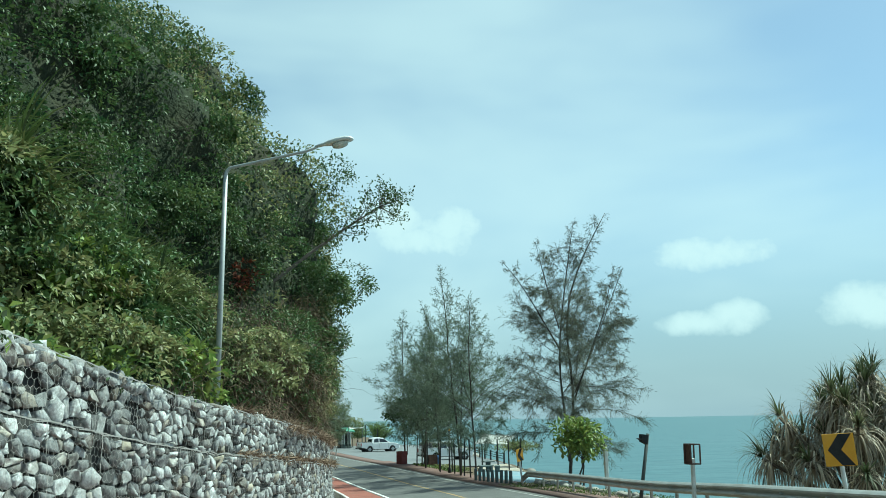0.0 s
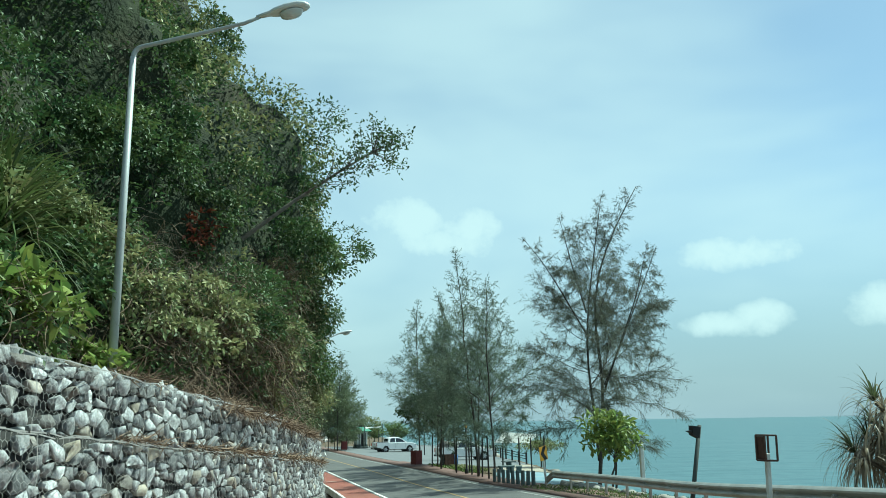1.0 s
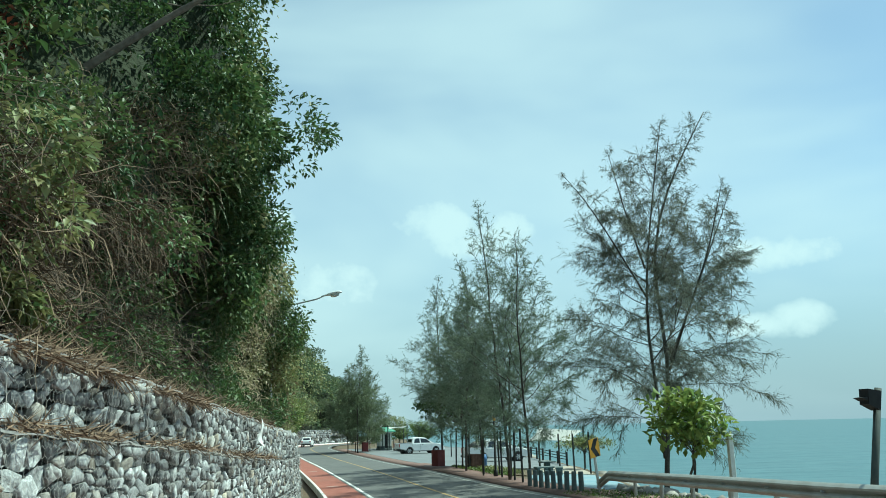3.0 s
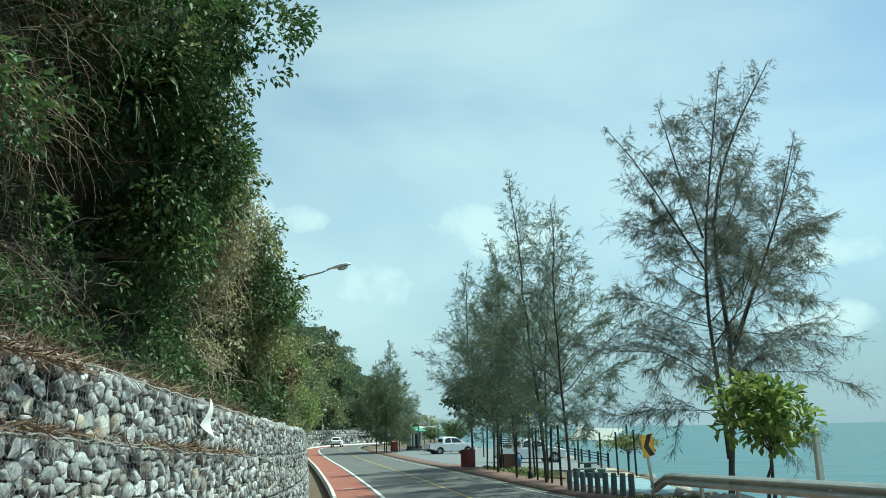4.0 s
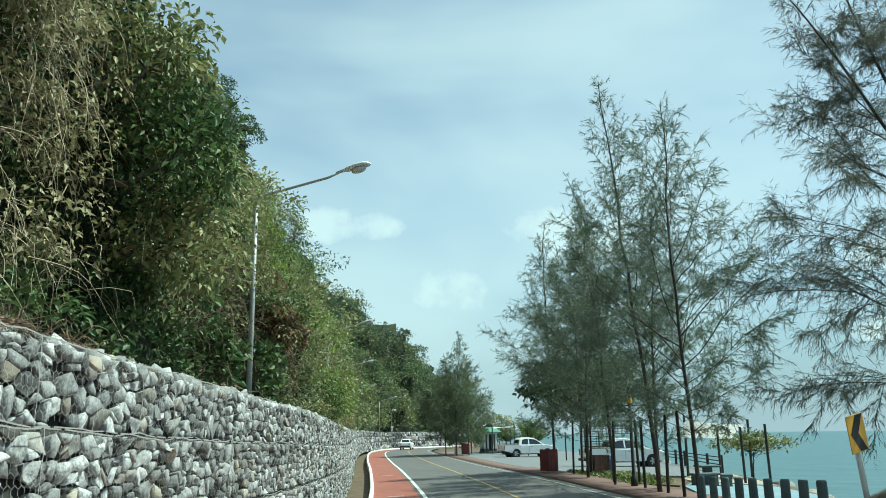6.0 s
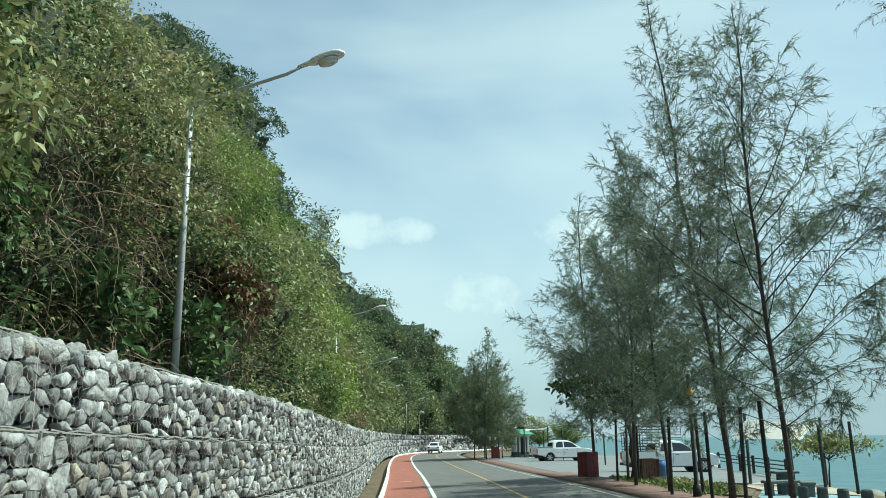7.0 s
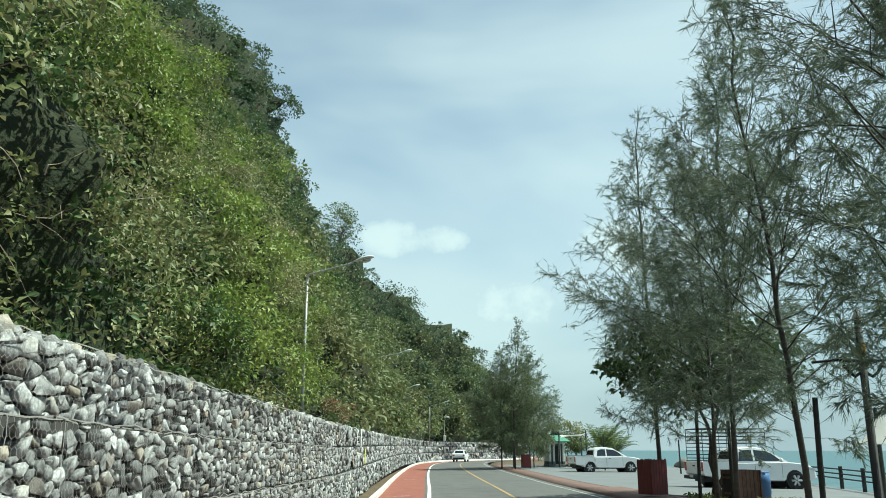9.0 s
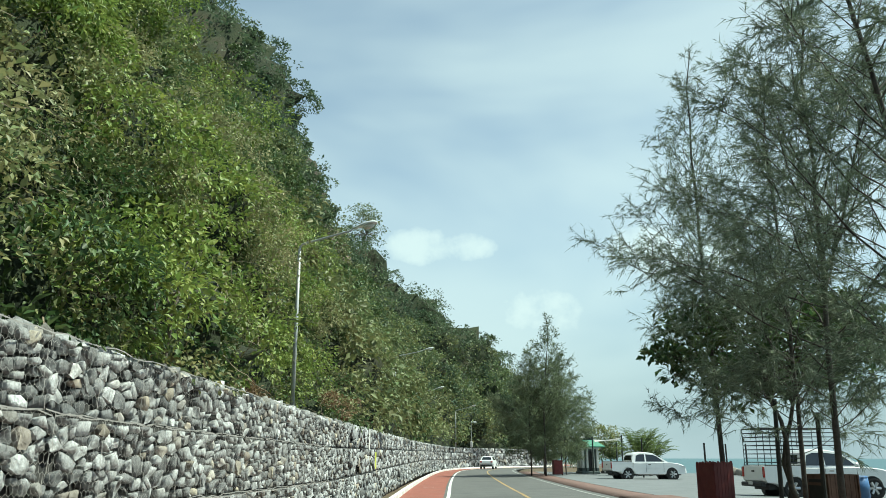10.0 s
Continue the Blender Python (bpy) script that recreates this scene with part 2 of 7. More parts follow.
M["post_white"] = material("white_post", (0.6, 0.6, 0.57), (0.74, 0.74, 0.71), 5.0, 0.7, 0.2, 50, stain=(0.4, 0.36, 0.3), stain_scale=3)
M["rust"] = material("rusty_iron", (0.06, 0.03, 0.022), (0.13, 0.075, 0.055), 6.0, 0.85, 0.5, 60)
M["maroon"] = material("maroon_paint", (0.11, 0.018, 0.018), (0.17, 0.03, 0.028), 4.0, 0.6, 0.2, 40, stain=(0.06, 0.02, 0.02), stain_scale=2)
M["brown_slat"] = material("brown_slats", (0.07, 0.035, 0.025), (0.14, 0.08, 0.06), 5.0, 0.75, 0.3, 40)
M["blue"] = material("blue_plastic", (0.05, 0.13, 0.3), (0.08, 0.18, 0.38), 4.0, 0.45, 0.05, 30)
M["car_white"] = material("white_car_paint", (0.72, 0.73, 0.73), (0.78, 0.79, 0.79), 2.0, 0.22, 0.0, spec=0.6)
M["car_glass"] = material("car_glass", (0.012, 0.015, 0.017), (0.02, 0.024, 0.026), 2.0, 0.06, 0.0, spec=0.9)
M["tyre"] = material("tyre_rubber", (0.015, 0.015, 0.015), (0.03, 0.03, 0.03), 8.0, 0.85, 0.3, 60)
M["alloy"] = material("alloy_rim", (0.4, 0.41, 0.42), (0.55, 0.56, 0.57), 4.0, 0.3, 0.0, metal=0.8)
M["trim_black"] = material("black_trim", (0.015, 0.015, 0.016), (0.03, 0.03, 0.03), 4.0, 0.6, 0.1, 40)
M["tail_red"] = material("tail_lamp_red", (0.3, 0.015, 0.012), (0.4, 0.03, 0.02), 4.0, 0.2, 0.0)
M["lens_clear"] = material("headlamp_lens", (0.55, 0.57, 0.58), (0.7, 0.72, 0.73), 4.0, 0.1, 0.0)
M["cage"] = material("dark_iron_cage", (0.02, 0.022, 0.025), (0.045, 0.045, 0.05), 4.0, 0.6, 0.1, 40)
M["roof_green"] = material("green_roof", (0.04, 0.2, 0.13), (0.07, 0.28, 0.19), 3.0, 0.6, 0.2, 30, stain=(0.1, 0.2, 0.15))
M["wall_white"] = material("white_render", (0.66, 0.67, 0.65), (0.76, 0.77, 0.75), 2.0, 0.8, 0.2, 40, stain=(0.5, 0.5, 0.46))
M["canvas"] = material("white_canvas", (0.72, 0.72, 0.69), (0.8, 0.79, 0.76), 1.5, 0.8, 0.2, 12, through_light=0.5)
M["cloth"] = material("white_cloth", (0.7, 0.71, 0.7), (0.8, 0.8, 0.79), 6.0, 0.8, 0.3, 25, through_light=0.15)
M["tag_yellow"] = material("yellow_tag", (0.55, 0.6, 0.08), (0.68, 0.72, 0.15), 6.0, 0.6, 0.0)
M["bark"] = material("bark", (0.04, 0.036, 0.032), (0.105, 0.092, 0.08), 8.0, 0.95, 0.8, 30)
M["bark_grey"] = material("grey_bark", (0.09, 0.075, 0.06), (0.2, 0.17, 0.14), 8.0, 0.95, 0.8, 30)
M["dry"] = material("dry_vine", (0.10, 0.07, 0.045), (0.24, 0.175, 0.12), 3.0, 0.95, 0.0, vary="island", amount=0.4)
M["dry_dark"] = material("dark_dry_vine", (0.045, 0.033, 0.026), (0.13, 0.10, 0.075), 3.0, 0.95, 0.0, vary="island", amount=0.5)
M["slope_twig"] = material("grey_brown_twigs", (0.12, 0.09, 0.06), (0.33, 0.28, 0.21), 3.0, 0.95, 0.0, vary="island", amount=0.45)
M["pale_dry"] = material("pale_dry_vine", (0.28, 0.225, 0.15), (0.48, 0.41, 0.29), 3.0, 0.95, 0.0, vary="island", amount=0.35)
M["straw"] = material("dry_straw", (0.11, 0.075, 0.05), (0.27, 0.19, 0.13), 3.0, 0.95, 0.0, vary="island", amount=0.45)
LEAF = dict(rough=0.5, bump=0.0, vary="island", through_light=0.27, spec=0.3, detail=3.0)
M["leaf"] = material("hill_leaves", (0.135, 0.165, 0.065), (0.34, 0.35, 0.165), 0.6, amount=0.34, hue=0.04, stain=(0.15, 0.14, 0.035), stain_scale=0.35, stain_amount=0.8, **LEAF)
# dark leaves of their own, deepened further to carry the bluff's shade
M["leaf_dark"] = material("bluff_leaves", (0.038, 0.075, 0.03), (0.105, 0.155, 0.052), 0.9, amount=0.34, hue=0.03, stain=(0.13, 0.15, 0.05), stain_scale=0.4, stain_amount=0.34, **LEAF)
M["leaf_bright"] = material("bright_leaves", (0.11, 0.175, 0.036), (0.30, 0.36, 0.10), 1.5, amount=0.35, hue=0.02, **LEAF)
M["leaf_far"] = material("forest_leaves", (0.10, 0.145, 0.062), (0.24, 0.27, 0.115), 0.12, amount=0.32, hue=0.03, stain=(0.15, 0.13, 0.05), stain_scale=0.08, stain_amount=0.8, **LEAF)
# lighter copy of the hill leaves, with sunlight mixed into the colour
M["leaf_sun"] = material("sun_tinted_leaves", (0.20, 0.22, 0.11), (0.47, 0.455, 0.245), 0.5, amount=0.34, hue=0.04, stain=(0.24, 0.22, 0.09), stain_scale=0.4, stain_amount=0.7, **LEAF)
M["leaf_dome"] = material("dark_forest_leaves", (0.055, 0.095, 0.058), (0.145, 0.19, 0.10), 0.12, amount=0.32, hue=0.03, stain=(0.12, 0.12, 0.05), stain_scale=0.08, stain_amount=0.7, **LEAF)
M["leaf_red"] = material("red_leaves", (0.12, 0.03, 0.02), (0.22, 0.07, 0.035), 2.0, amount=0.4, **LEAF)
M["dry_leaf"] = material("dry_leaves", (0.12, 0.08, 0.045), (0.27, 0.18, 0.10), 2.0, amount=0.4, **LEAF)
M["strap"] = material("strap_leaves", (0.05, 0.085, 0.025), (0.11, 0.14, 0.045), 1.0, amount=0.45, stain=(0.18, 0.14, 0.07), stain_scale=1.0, **LEAF)
M["strap_grey"] = material("screw_pine_leaves", (0.05, 0.07, 0.03), (0.10, 0.115, 0.055), 1.0, amount=0.45, stain=(0.2, 0.165, 0.11), stain_scale=1.6, stain_amount=0.8, **LEAF)
M["strap_dead"] = material("dead_strap_leaves", (0.24, 0.20, 0.145), (0.47, 0.40, 0.30), 1.0, amount=0.45, **LEAF)
M["leaf_pale"] = material("pale_creeper_leaves", (0.20, 0.19, 0.095), (0.38, 0.35, 0.20), 1.5, amount=0.4, hue=0.02, **LEAF)
M["needle"] = material("casuarina_needles", (0.09, 0.10, 0.072), (0.17, 0.172, 0.12), 0.5, amount=0.4, stain=(0.13, 0.11, 0.075), stain_scale=0.35, stain_amount=0.6, **LEAF)
M["needle_dense"] = material("casuarina_needles_dense", (0.105, 0.14, 0.098), (0.205, 0.245, 0.16), 0.5, amount=0.4, stain=(0.12, 0.115, 0.07), stain_scale=0.3, stain_amount=0.5, **LEAF)
M["needle_far"] = material("casuarina_needles_far", (0.12, 0.155, 0.09), (0.23, 0.27, 0.15), 0.5, amount=0.4, stain=(0.15, 0.14, 0.08), stain_scale=0.3, stain_amount=0.5, **LEAF)
M["palm"] = material("palm_leaves", (0.09, 0.14, 0.05), (0.20, 0.25, 0.09), 1.0, amount=0.4, **LEAF)
M["grass"] = material("grass", (0.06, 0.10, 0.02), (0.14, 0.19, 0.05), 1.0, amount=0.4, **LEAF)
M["rock"] = material("shore_rock", (0.17, 0.16, 0.14), (0.36, 0.34, 0.30), 2.0, 0.9, 0.8, 12, vary="island", amount=0.3, stain=(0.16, 0.14, 0.11), stain_scale=1.0)
M["sand"] = material("sand", (0.42, 0.36, 0.27), (0.55, 0.48, 0.37), 0.6, 0.95, 0.4, 30, stain=(0.3, 0.26, 0.2), stain_scale=0.2)


def water_material():
    m = material("sea_water", (0.032, 0.088, 0.102), (0.07, 0.15, 0.165), 0.4, 0.4, 0.0, spec=0.3, stain=(0.045, 0.115, 0.13), stain_scale=0.02, stain_amount=0.8)
    n, l = m.node_tree.nodes, m.node_tree.links
    shade = next(k for k in n if k.type == "BSDF_PRINCIPLED")
    where = n.new("ShaderNodeTexCoord").outputs["Object"]
    last = None
    for size, strength, dist in ((0.12, 0.5, 1.2), (0.7, 0.5, 0.25), (3.0, 0.4, 0.06)):
        wave = n.new("ShaderNodeTexNoise")
        squash = n.new("ShaderNodeMapping")
        squash.inputs["Scale"].default_value = (0.35, 1.0, 1.0)
        l.new(where, squash.inputs["Vector"])
        l.new(squash.outputs[0], wave.inputs["Vector"])
        wave.inputs["Scale"].default_value, wave.inputs["Detail"].default_value = size, 4.0
        relief = n.new("ShaderNodeBump")
        relief.inputs["Strength"].default_value, relief.inputs["Distance"].default_value = strength, dist
        l.new(wave.outputs["Fac"], relief.inputs["Height"])
        if last:
            l.new(last, relief.inputs["Normal"])
        last = relief.outputs[0]
    l.new(last, shade.inputs["Normal"])
    return m


M["water"] = water_material()

# ---- helpers for shapes ----
rng = np.random.default_rng(7)


class Shape:
    """Collects vertices and faces of one mesh."""

    def __init__(self):
        self.v, self.f = [], []

    def add(self, verts, faces):
        k = len(self.v)
        self.v += [tuple(p) for p in verts]
        self.f += [tuple(i + k for i in f) for f in faces]
        return self

    def box(self, centre, size, bevel=0.0, turn=None):
        x, y, z = (s / 2 for s in size)
        b = min(bevel, x * 0.9, y * 0.9, z * 0.9)
        m = turn.to_3x3() if turn else Matrix.Identity(3)
        c = Vector(centre)
        if b <= 0:
            pts = [Vector((sx * x, sy * y, sz * z)) for sx in (-1, 1) for sy in (-1, 1) for sz in (-1, 1)]
            faces = [(0, 1, 3, 2), (4, 6, 7, 5), (0, 4, 5, 1), (2, 3, 7, 6), (0, 2, 6, 4), (1, 5, 7, 3)]
            return self.add([c + m @ p for p in pts], faces)
        pts, ids = [], {}
        for sx in (-1, 1):
            for sy in (-1, 1):
                for sz in (-1, 1):
                    for k in range(3):
                        p = [sx * (x - b), sy * (y - b), sz * (z - b)]
                        p[k] += (sx, sy, sz)[k] * b
                        ids[sx, sy, sz, k] = len(pts)
                        pts.append(c + m @ Vector(p))
        faces = []
        for k in range(3):
            a, d = (k + 1) % 3, (k + 2) % 3
            for s in (-1, 1):
                ring = []
                for u, w in ((-1, -1), (1, -1), (1, 1), (-1, 1)):
                    key = [0, 0, 0]
                    key[k], key[a], key[d] = s, u, w
                    ring.append(ids[(*key, k)])
                faces.append(tuple(ring) if s > 0 else tuple(reversed(ring)))
            for u in (-1, 1):
                for w in (-1, 1):
                    q = []
                    for s in (-1, 1):
                        key = [0, 0, 0]
                        key[k], key[a], key[d] = s, u, w
                        q.append((ids[(*key, a)], ids[(*key, d)]))
                    quad = (q[0][0], q[1][0], q[1][1], q[0][1])
                    faces.append(quad if u * w < 0 else tuple(reversed(quad)))
        for sx in (-1, 1):
            for sy in (-1, 1):
                for sz in (-1, 1):
                    tri = tuple(ids[sx, sy, sz, k] for k in range(3))
                    faces.append(tri if sx * sy * sz > 0 else tuple(reversed(tri)))
        return self.add(pts, faces)

    def tube(self, points, radii, sides=8, caps=True):
        points = [Vector(p) for p in points]
        if isinstance(radii, (int, float)):
            radii = [radii] * len(points)
        verts, faces = [], []
        side = None
        for i, p in enumerate(points):
            way = (points[min(i + 1, len(points) - 1)] - points[max(i - 1, 0)]).normalized()
            if side is None:
                side = way.orthogonal().normalized()
            side = (side - way * side.dot(way)).normalized()
            other = way.cross(side)
            for k in range(sides):
                a = 2 * math.pi * k / sides
                verts.append(p + (side * math.cos(a) + other * math.sin(a)) * radii[i])
            if i:
                o = (i - 1) * sides
                for k in range(sides):
                    j = (k + 1) % sides
                    faces.append((o + k, o + j, o + sides + j, o + sides + k))
        if caps:
            faces.append(tuple(reversed(range(sides))))
            faces.append(tuple(range(len(verts) - sides, len(verts))))
        return self.add(verts, faces)

    def rod(self, a, b, r, r2=None, sides=8):
        return self.tube([a, b], [r, r if r2 is None else r2], sides)

    def extrude(self, outline, axis, lo, hi):
        """A flat outline pushed along an axis: 'x' takes (y, z), 'y' takes (x, z), 'z' takes (x, y)."""
        n = len(outline)

        def at(p, h):
            return {"x": (h, p[0], p[1]), "y": (p[0], h, p[1]), "z": (p[0], p[1], h)}[axis]

        verts = [at(p, lo) for p in outline] + [at(p, hi) for p in outline]
        faces = [tuple(reversed(range(n))), tuple(range(n, 2 * n))]
        faces += [(i, (i + 1) % n, n + (i + 1) % n, n + i) for i in range(n)]
        return self.add(verts, faces)

    def mesh(self, name, mat, smooth=False):
        me = bpy.data.meshes.new(name)
        me.from_pydata(self.v, [], self.f)
        bm = bmesh.new()
        bm.from_mesh(me)
        bmesh.ops.recalc_face_normals(bm, faces=bm.faces)
        bm.to_mesh(me)
        bm.free()
        if smooth:
            me.polygons.foreach_set("use_smooth", [True] * len(me.polygons))
        me.materials.append(M[mat])
        return me


def mesh_np(name, verts, tris, mat, smooth=False):
    """A mesh from arrays of places and triangles (or quads)."""
    verts, tris = np.asarray(verts, np.float32), np.asarray(tris, np.int32)
    k = tris.shape[1]
    me = bpy.data.meshes.new(name)
    me.vertices.add(len(verts))
    me.vertices.foreach_set("co", verts.ravel())
    me.loops.add(tris.size)
    me.loops.foreach_set("vertex_index", tris.ravel())
    me.polygons.add(len(tris))
    me.polygons.foreach_set("loop_start", np.arange(0, tris.size, k, dtype=np.int32))
    if smooth:
        me.polygons.foreach_set("use_smooth", np.ones(len(tris), bool))
    me.update(calc_edges=True)
    me.materials.append(M[mat])
    return me


def thing(name, label, category, at=None, group="", kind=""):
    ob = new(name)
    ob.empty_display_size = 0.2
    if at is not None:
        ob.matrix_basis = at
    return tagged(ob, label, category, group, kind)


def part(name, shape, mat, parent, label="", smooth=False):
    me = shape if isinstance(shape, bpy.types.Mesh) else shape.mesh(name, mat, smooth)
    ob = new(name, me)
    ob.parent = parent
    return tagged(ob, label)


def single(name, me, label, category, kind="", group=""):
    return tagged(new(name, me), label, category, group, kind)


def unit(a):
    return a / np.maximum(np.linalg.norm(a, axis=-1, keepdims=True), 1e-9)


def leaf_arrays(base, way, face, length, width, fold=0.25, broad=0.45):
    """Leaves as folded diamonds: base points, directions, upper sides, lengths and widths."""
    way = unit(way)
    side = unit(np.cross(way, face))
    up = np.cross(side, way)
    length, width = np.asarray(length)[:, None], np.asarray(width)[:, None]
    mid = base + way * length * broad
    v = np.stack([base, mid + side * width / 2 + up * width * fold, base + way * length - up * length * 0.12, mid - side * width / 2 + up * width * fold], 1)
    k = np.arange(len(base))[:, None] * 4
    tris = np.concatenate([k + [0, 1, 2], k + [0, 2, 3]], 1).reshape(-1, 3)
    return v.reshape(-1, 3), tris


def blade_arrays(base, tip, width):
    """Thin three-cornered blades from base to tip."""
    way = unit(tip - base)
    side = unit(np.cross(way, rng.normal(size=base.shape))) * np.asarray(width)[:, None] / 2
    v = np.stack([base + side, base - side, tip], 1)
    return v.reshape(-1, 3), np.arange(len(base) * 3).reshape(-1, 3)


def join(pieces):
    vs, ts, k = [], [], 0
    for v, t in pieces:
        vs.append(v)
        ts.append(t + k)
        k += len(v)
    return np.concatenate(vs), np.concatenate(ts)


# ---- the plan: everything follows the foot of the gabion wall ----
WALL_FOOT = [(-13.5, -22), (-9.4, -12), (-6.1, -4), (-2.45, 5), (-0.4, 10.2), (1.6, 15.4), (2.92, 20.3), (4.25, 28.6), (5.0, 36), (5.42, 43.5), (5.5, 50.7), (5.35, 60),
             (4.84, 75), (4.2, 90), (3.6, 107), (3.2, 125), (3.5, 140), (5.6, 156), (10.5, 169), (16.5, 181), (20.5, 195), (22.5, 215), (22, 260), (20, 300)]


def spline(points, step=0.05):
    pts = np.array(points, float)
    pts = np.vstack([2 * pts[0] - pts[1], pts, 2 * pts[-1] - pts[-2]])
    out_pts = []
    for i in range(1, len(pts) - 2):
        u = np.linspace(0, 1, 40, endpoint=False)[:, None]
        a, b, c, d = pts[i - 1:i + 3]
        out_pts.append(0.5 * (2 * b + (c - a) * u + (2 * a - 5 * b + 4 * c - d) * u**2 + (3 * b - a - 3 * c + d) * u**3))
    return np.vstack(out_pts + [pts[-2:-1]])


FOOT = spline(WALL_FOOT)
ARC = np.r_[0, np.cumsum(np.linalg.norm(np.diff(FOOT, axis=0), axis=1))]


def foot(s):
    return np.stack([np.interp(s, ARC, FOOT[:, 0]), np.interp(s, ARC, FOOT[:, 1])], -1)


def heading(s):
    return unit(foot(np.asarray(s) + 0.5) - foot(np.asarray(s) - 0.5))


def station(y):
    """The stretch along the wall at which its foot reaches y."""
    return np.interp(y, FOOT[:, 1], ARC)


def at_offset(s, o):
    """Places o metres to the road's side of the wall's foot."""
    h = heading(s)
    return foot(s) + np.stack([h[..., 1], -h[..., 0]], -1) * np.asarray(o)[..., None]


def offset_of(x, y):
    s = station(y)
    h = heading(s)
    return (x - foot(s)[..., 0]) * h[..., 1]


ROAD_Y = [-40, -25, -5, 0, 5.8, 10.2, 16.6, 23.1, 30.6, 38.1, 45.1, 52, 60, 400]
ROAD_Z = [2.6, 1.9, 0.17, -0.36, -0.82, -1.16, -1.56, -1.97, -2.22, -2.48, -2.7, -2.78, -2.8, -2.8]


def level(y):
    """The road's height along the drive, eased over a few metres."""
    y = np.asarray(y, float)
    return sum(np.interp(y + d, ROAD_Y, ROAD_Z) for d in (-2.4, -1.2, 0, 1.2, 2.4)) / 5


def ground_z(x, y, o):
    bank = np.interp(y, [0, 60, 80], [0.04, 0.04, 0.01])
    return level(y) + bank * (np.clip(o, 0, 10.5) - 5) - np.clip((o - 10.5) * 0.06, 0, 0.33) * np.interp(y, [40, 46, 70, 80], [0, 1, 1, 0.4])


def spot(x, y, up=0.0):
    """A place on the ground."""
    return Vector((x, y, float(ground_z(x, y, offset_of(x, y))) + up))


TOP_Y = [-22, 5, 7, 10, 15, 20.2, 26, 28, 33, 38.8, 46, 53, 67, 90, 127, 250]
TOP_Z = [3.9, 2.15, 1.93, 1.47, 1.03, 0.68, 0.35, 0.22, 0.0, -0.13, -0.22, -0.34, -0.44, -0.3, -0.1, -0.1]


def wall_top(s):
    y = foot(s)[..., 1]
    return sum(np.interp(y + d, TOP_Y, TOP_Z) for d in (-1.5, 0, 1.5)) / 3


def strip(name, s, o_lo, o_hi, mat, lift=0.0, across=2, depth=0.0):
    """A ribbon of road surface between two offsets."""
    s = np.asarray(s, float)
    os_ = np.linspace(o_lo, o_hi, across)
    rows = []
    for o in os_:
        p = at_offset(s, np.full(len(s), o))
        rows.append(np.column_stack([p, ground_z(p[:, 0], p[:, 1], o) + lift]))
    v = np.stack(rows, 1)
    n = len(s)
    k = np.arange(n * across).reshape(n, across)
    quads = np.stack([k[:-1, :-1], k[:-1, 1:], k[1:, 1:], k[1:, :-1]], -1).reshape(-1, 4)
    verts = v.reshape(-1, 3)
    if depth:
        edge = np.concatenate([v[:, 0], v[:, -1]])
        low = edge.copy()
        low[:, 2] -= depth
        base = len(verts)
        verts = np.concatenate([verts, low])
        a, b = k[:, 0], k[:, -1]
        la, lb = base + np.arange(n), base + n + np.arange(n)
        quads = np.concatenate([quads, np.stack([a[:-1], a[1:], la[1:], la[:-1]], -1), np.stack([b[1:], b[:-1], lb[:-1], lb[1:]], -1)])
    return mesh_np(name, verts, quads, mat, smooth=not depth)


S_ALL = np.arange(2.0, ARC[-1] - 1, 1.0)
S_END = ARC[-1] - 1

# ---- ground, road, sea ----
O_KERB, O_LINE, O_MID, O_RIGHT = 0.95, 2.9, 5.75, 8.35
single("road", strip("road", S_ALL, 2.7, 8.75, "asphalt", 0.0, 5), "grey worn asphalt two-lane coastal road", "road", "structure")
single("road_shoulder", strip("road_shoulder", S_ALL, 1.05, 2.72, "shoulder", 0.004, 3), "red-painted asphalt shoulder beside the road", "road shoulder", "structure")
single("road_line_left", strip("road_line_left", S_ALL, O_LINE - 0.07, O_LINE + 0.07, "white", 0.008), "white painted edge line on the asphalt", "road marking", "structure")
single("road_line_middle", strip("road_line_middle", S_ALL, O_MID - 0.06, O_MID + 0.06, "yellow", 0.008), "faded yellow painted centre line on asphalt", "road marking", "structure")
single("road_line_right", strip("road_line_right", S_ALL, O_RIGHT - 0.05, O_RIGHT + 0.05, "white_faded", 0.008), "white painted edge line on the asphalt", "road marking", "structure")
single("drain", strip("drain", S_ALL, -0.2, 0.97, "soil", -0.28, 3), "dark earth drain at the foot of the gabion wall", "drain", "structure")


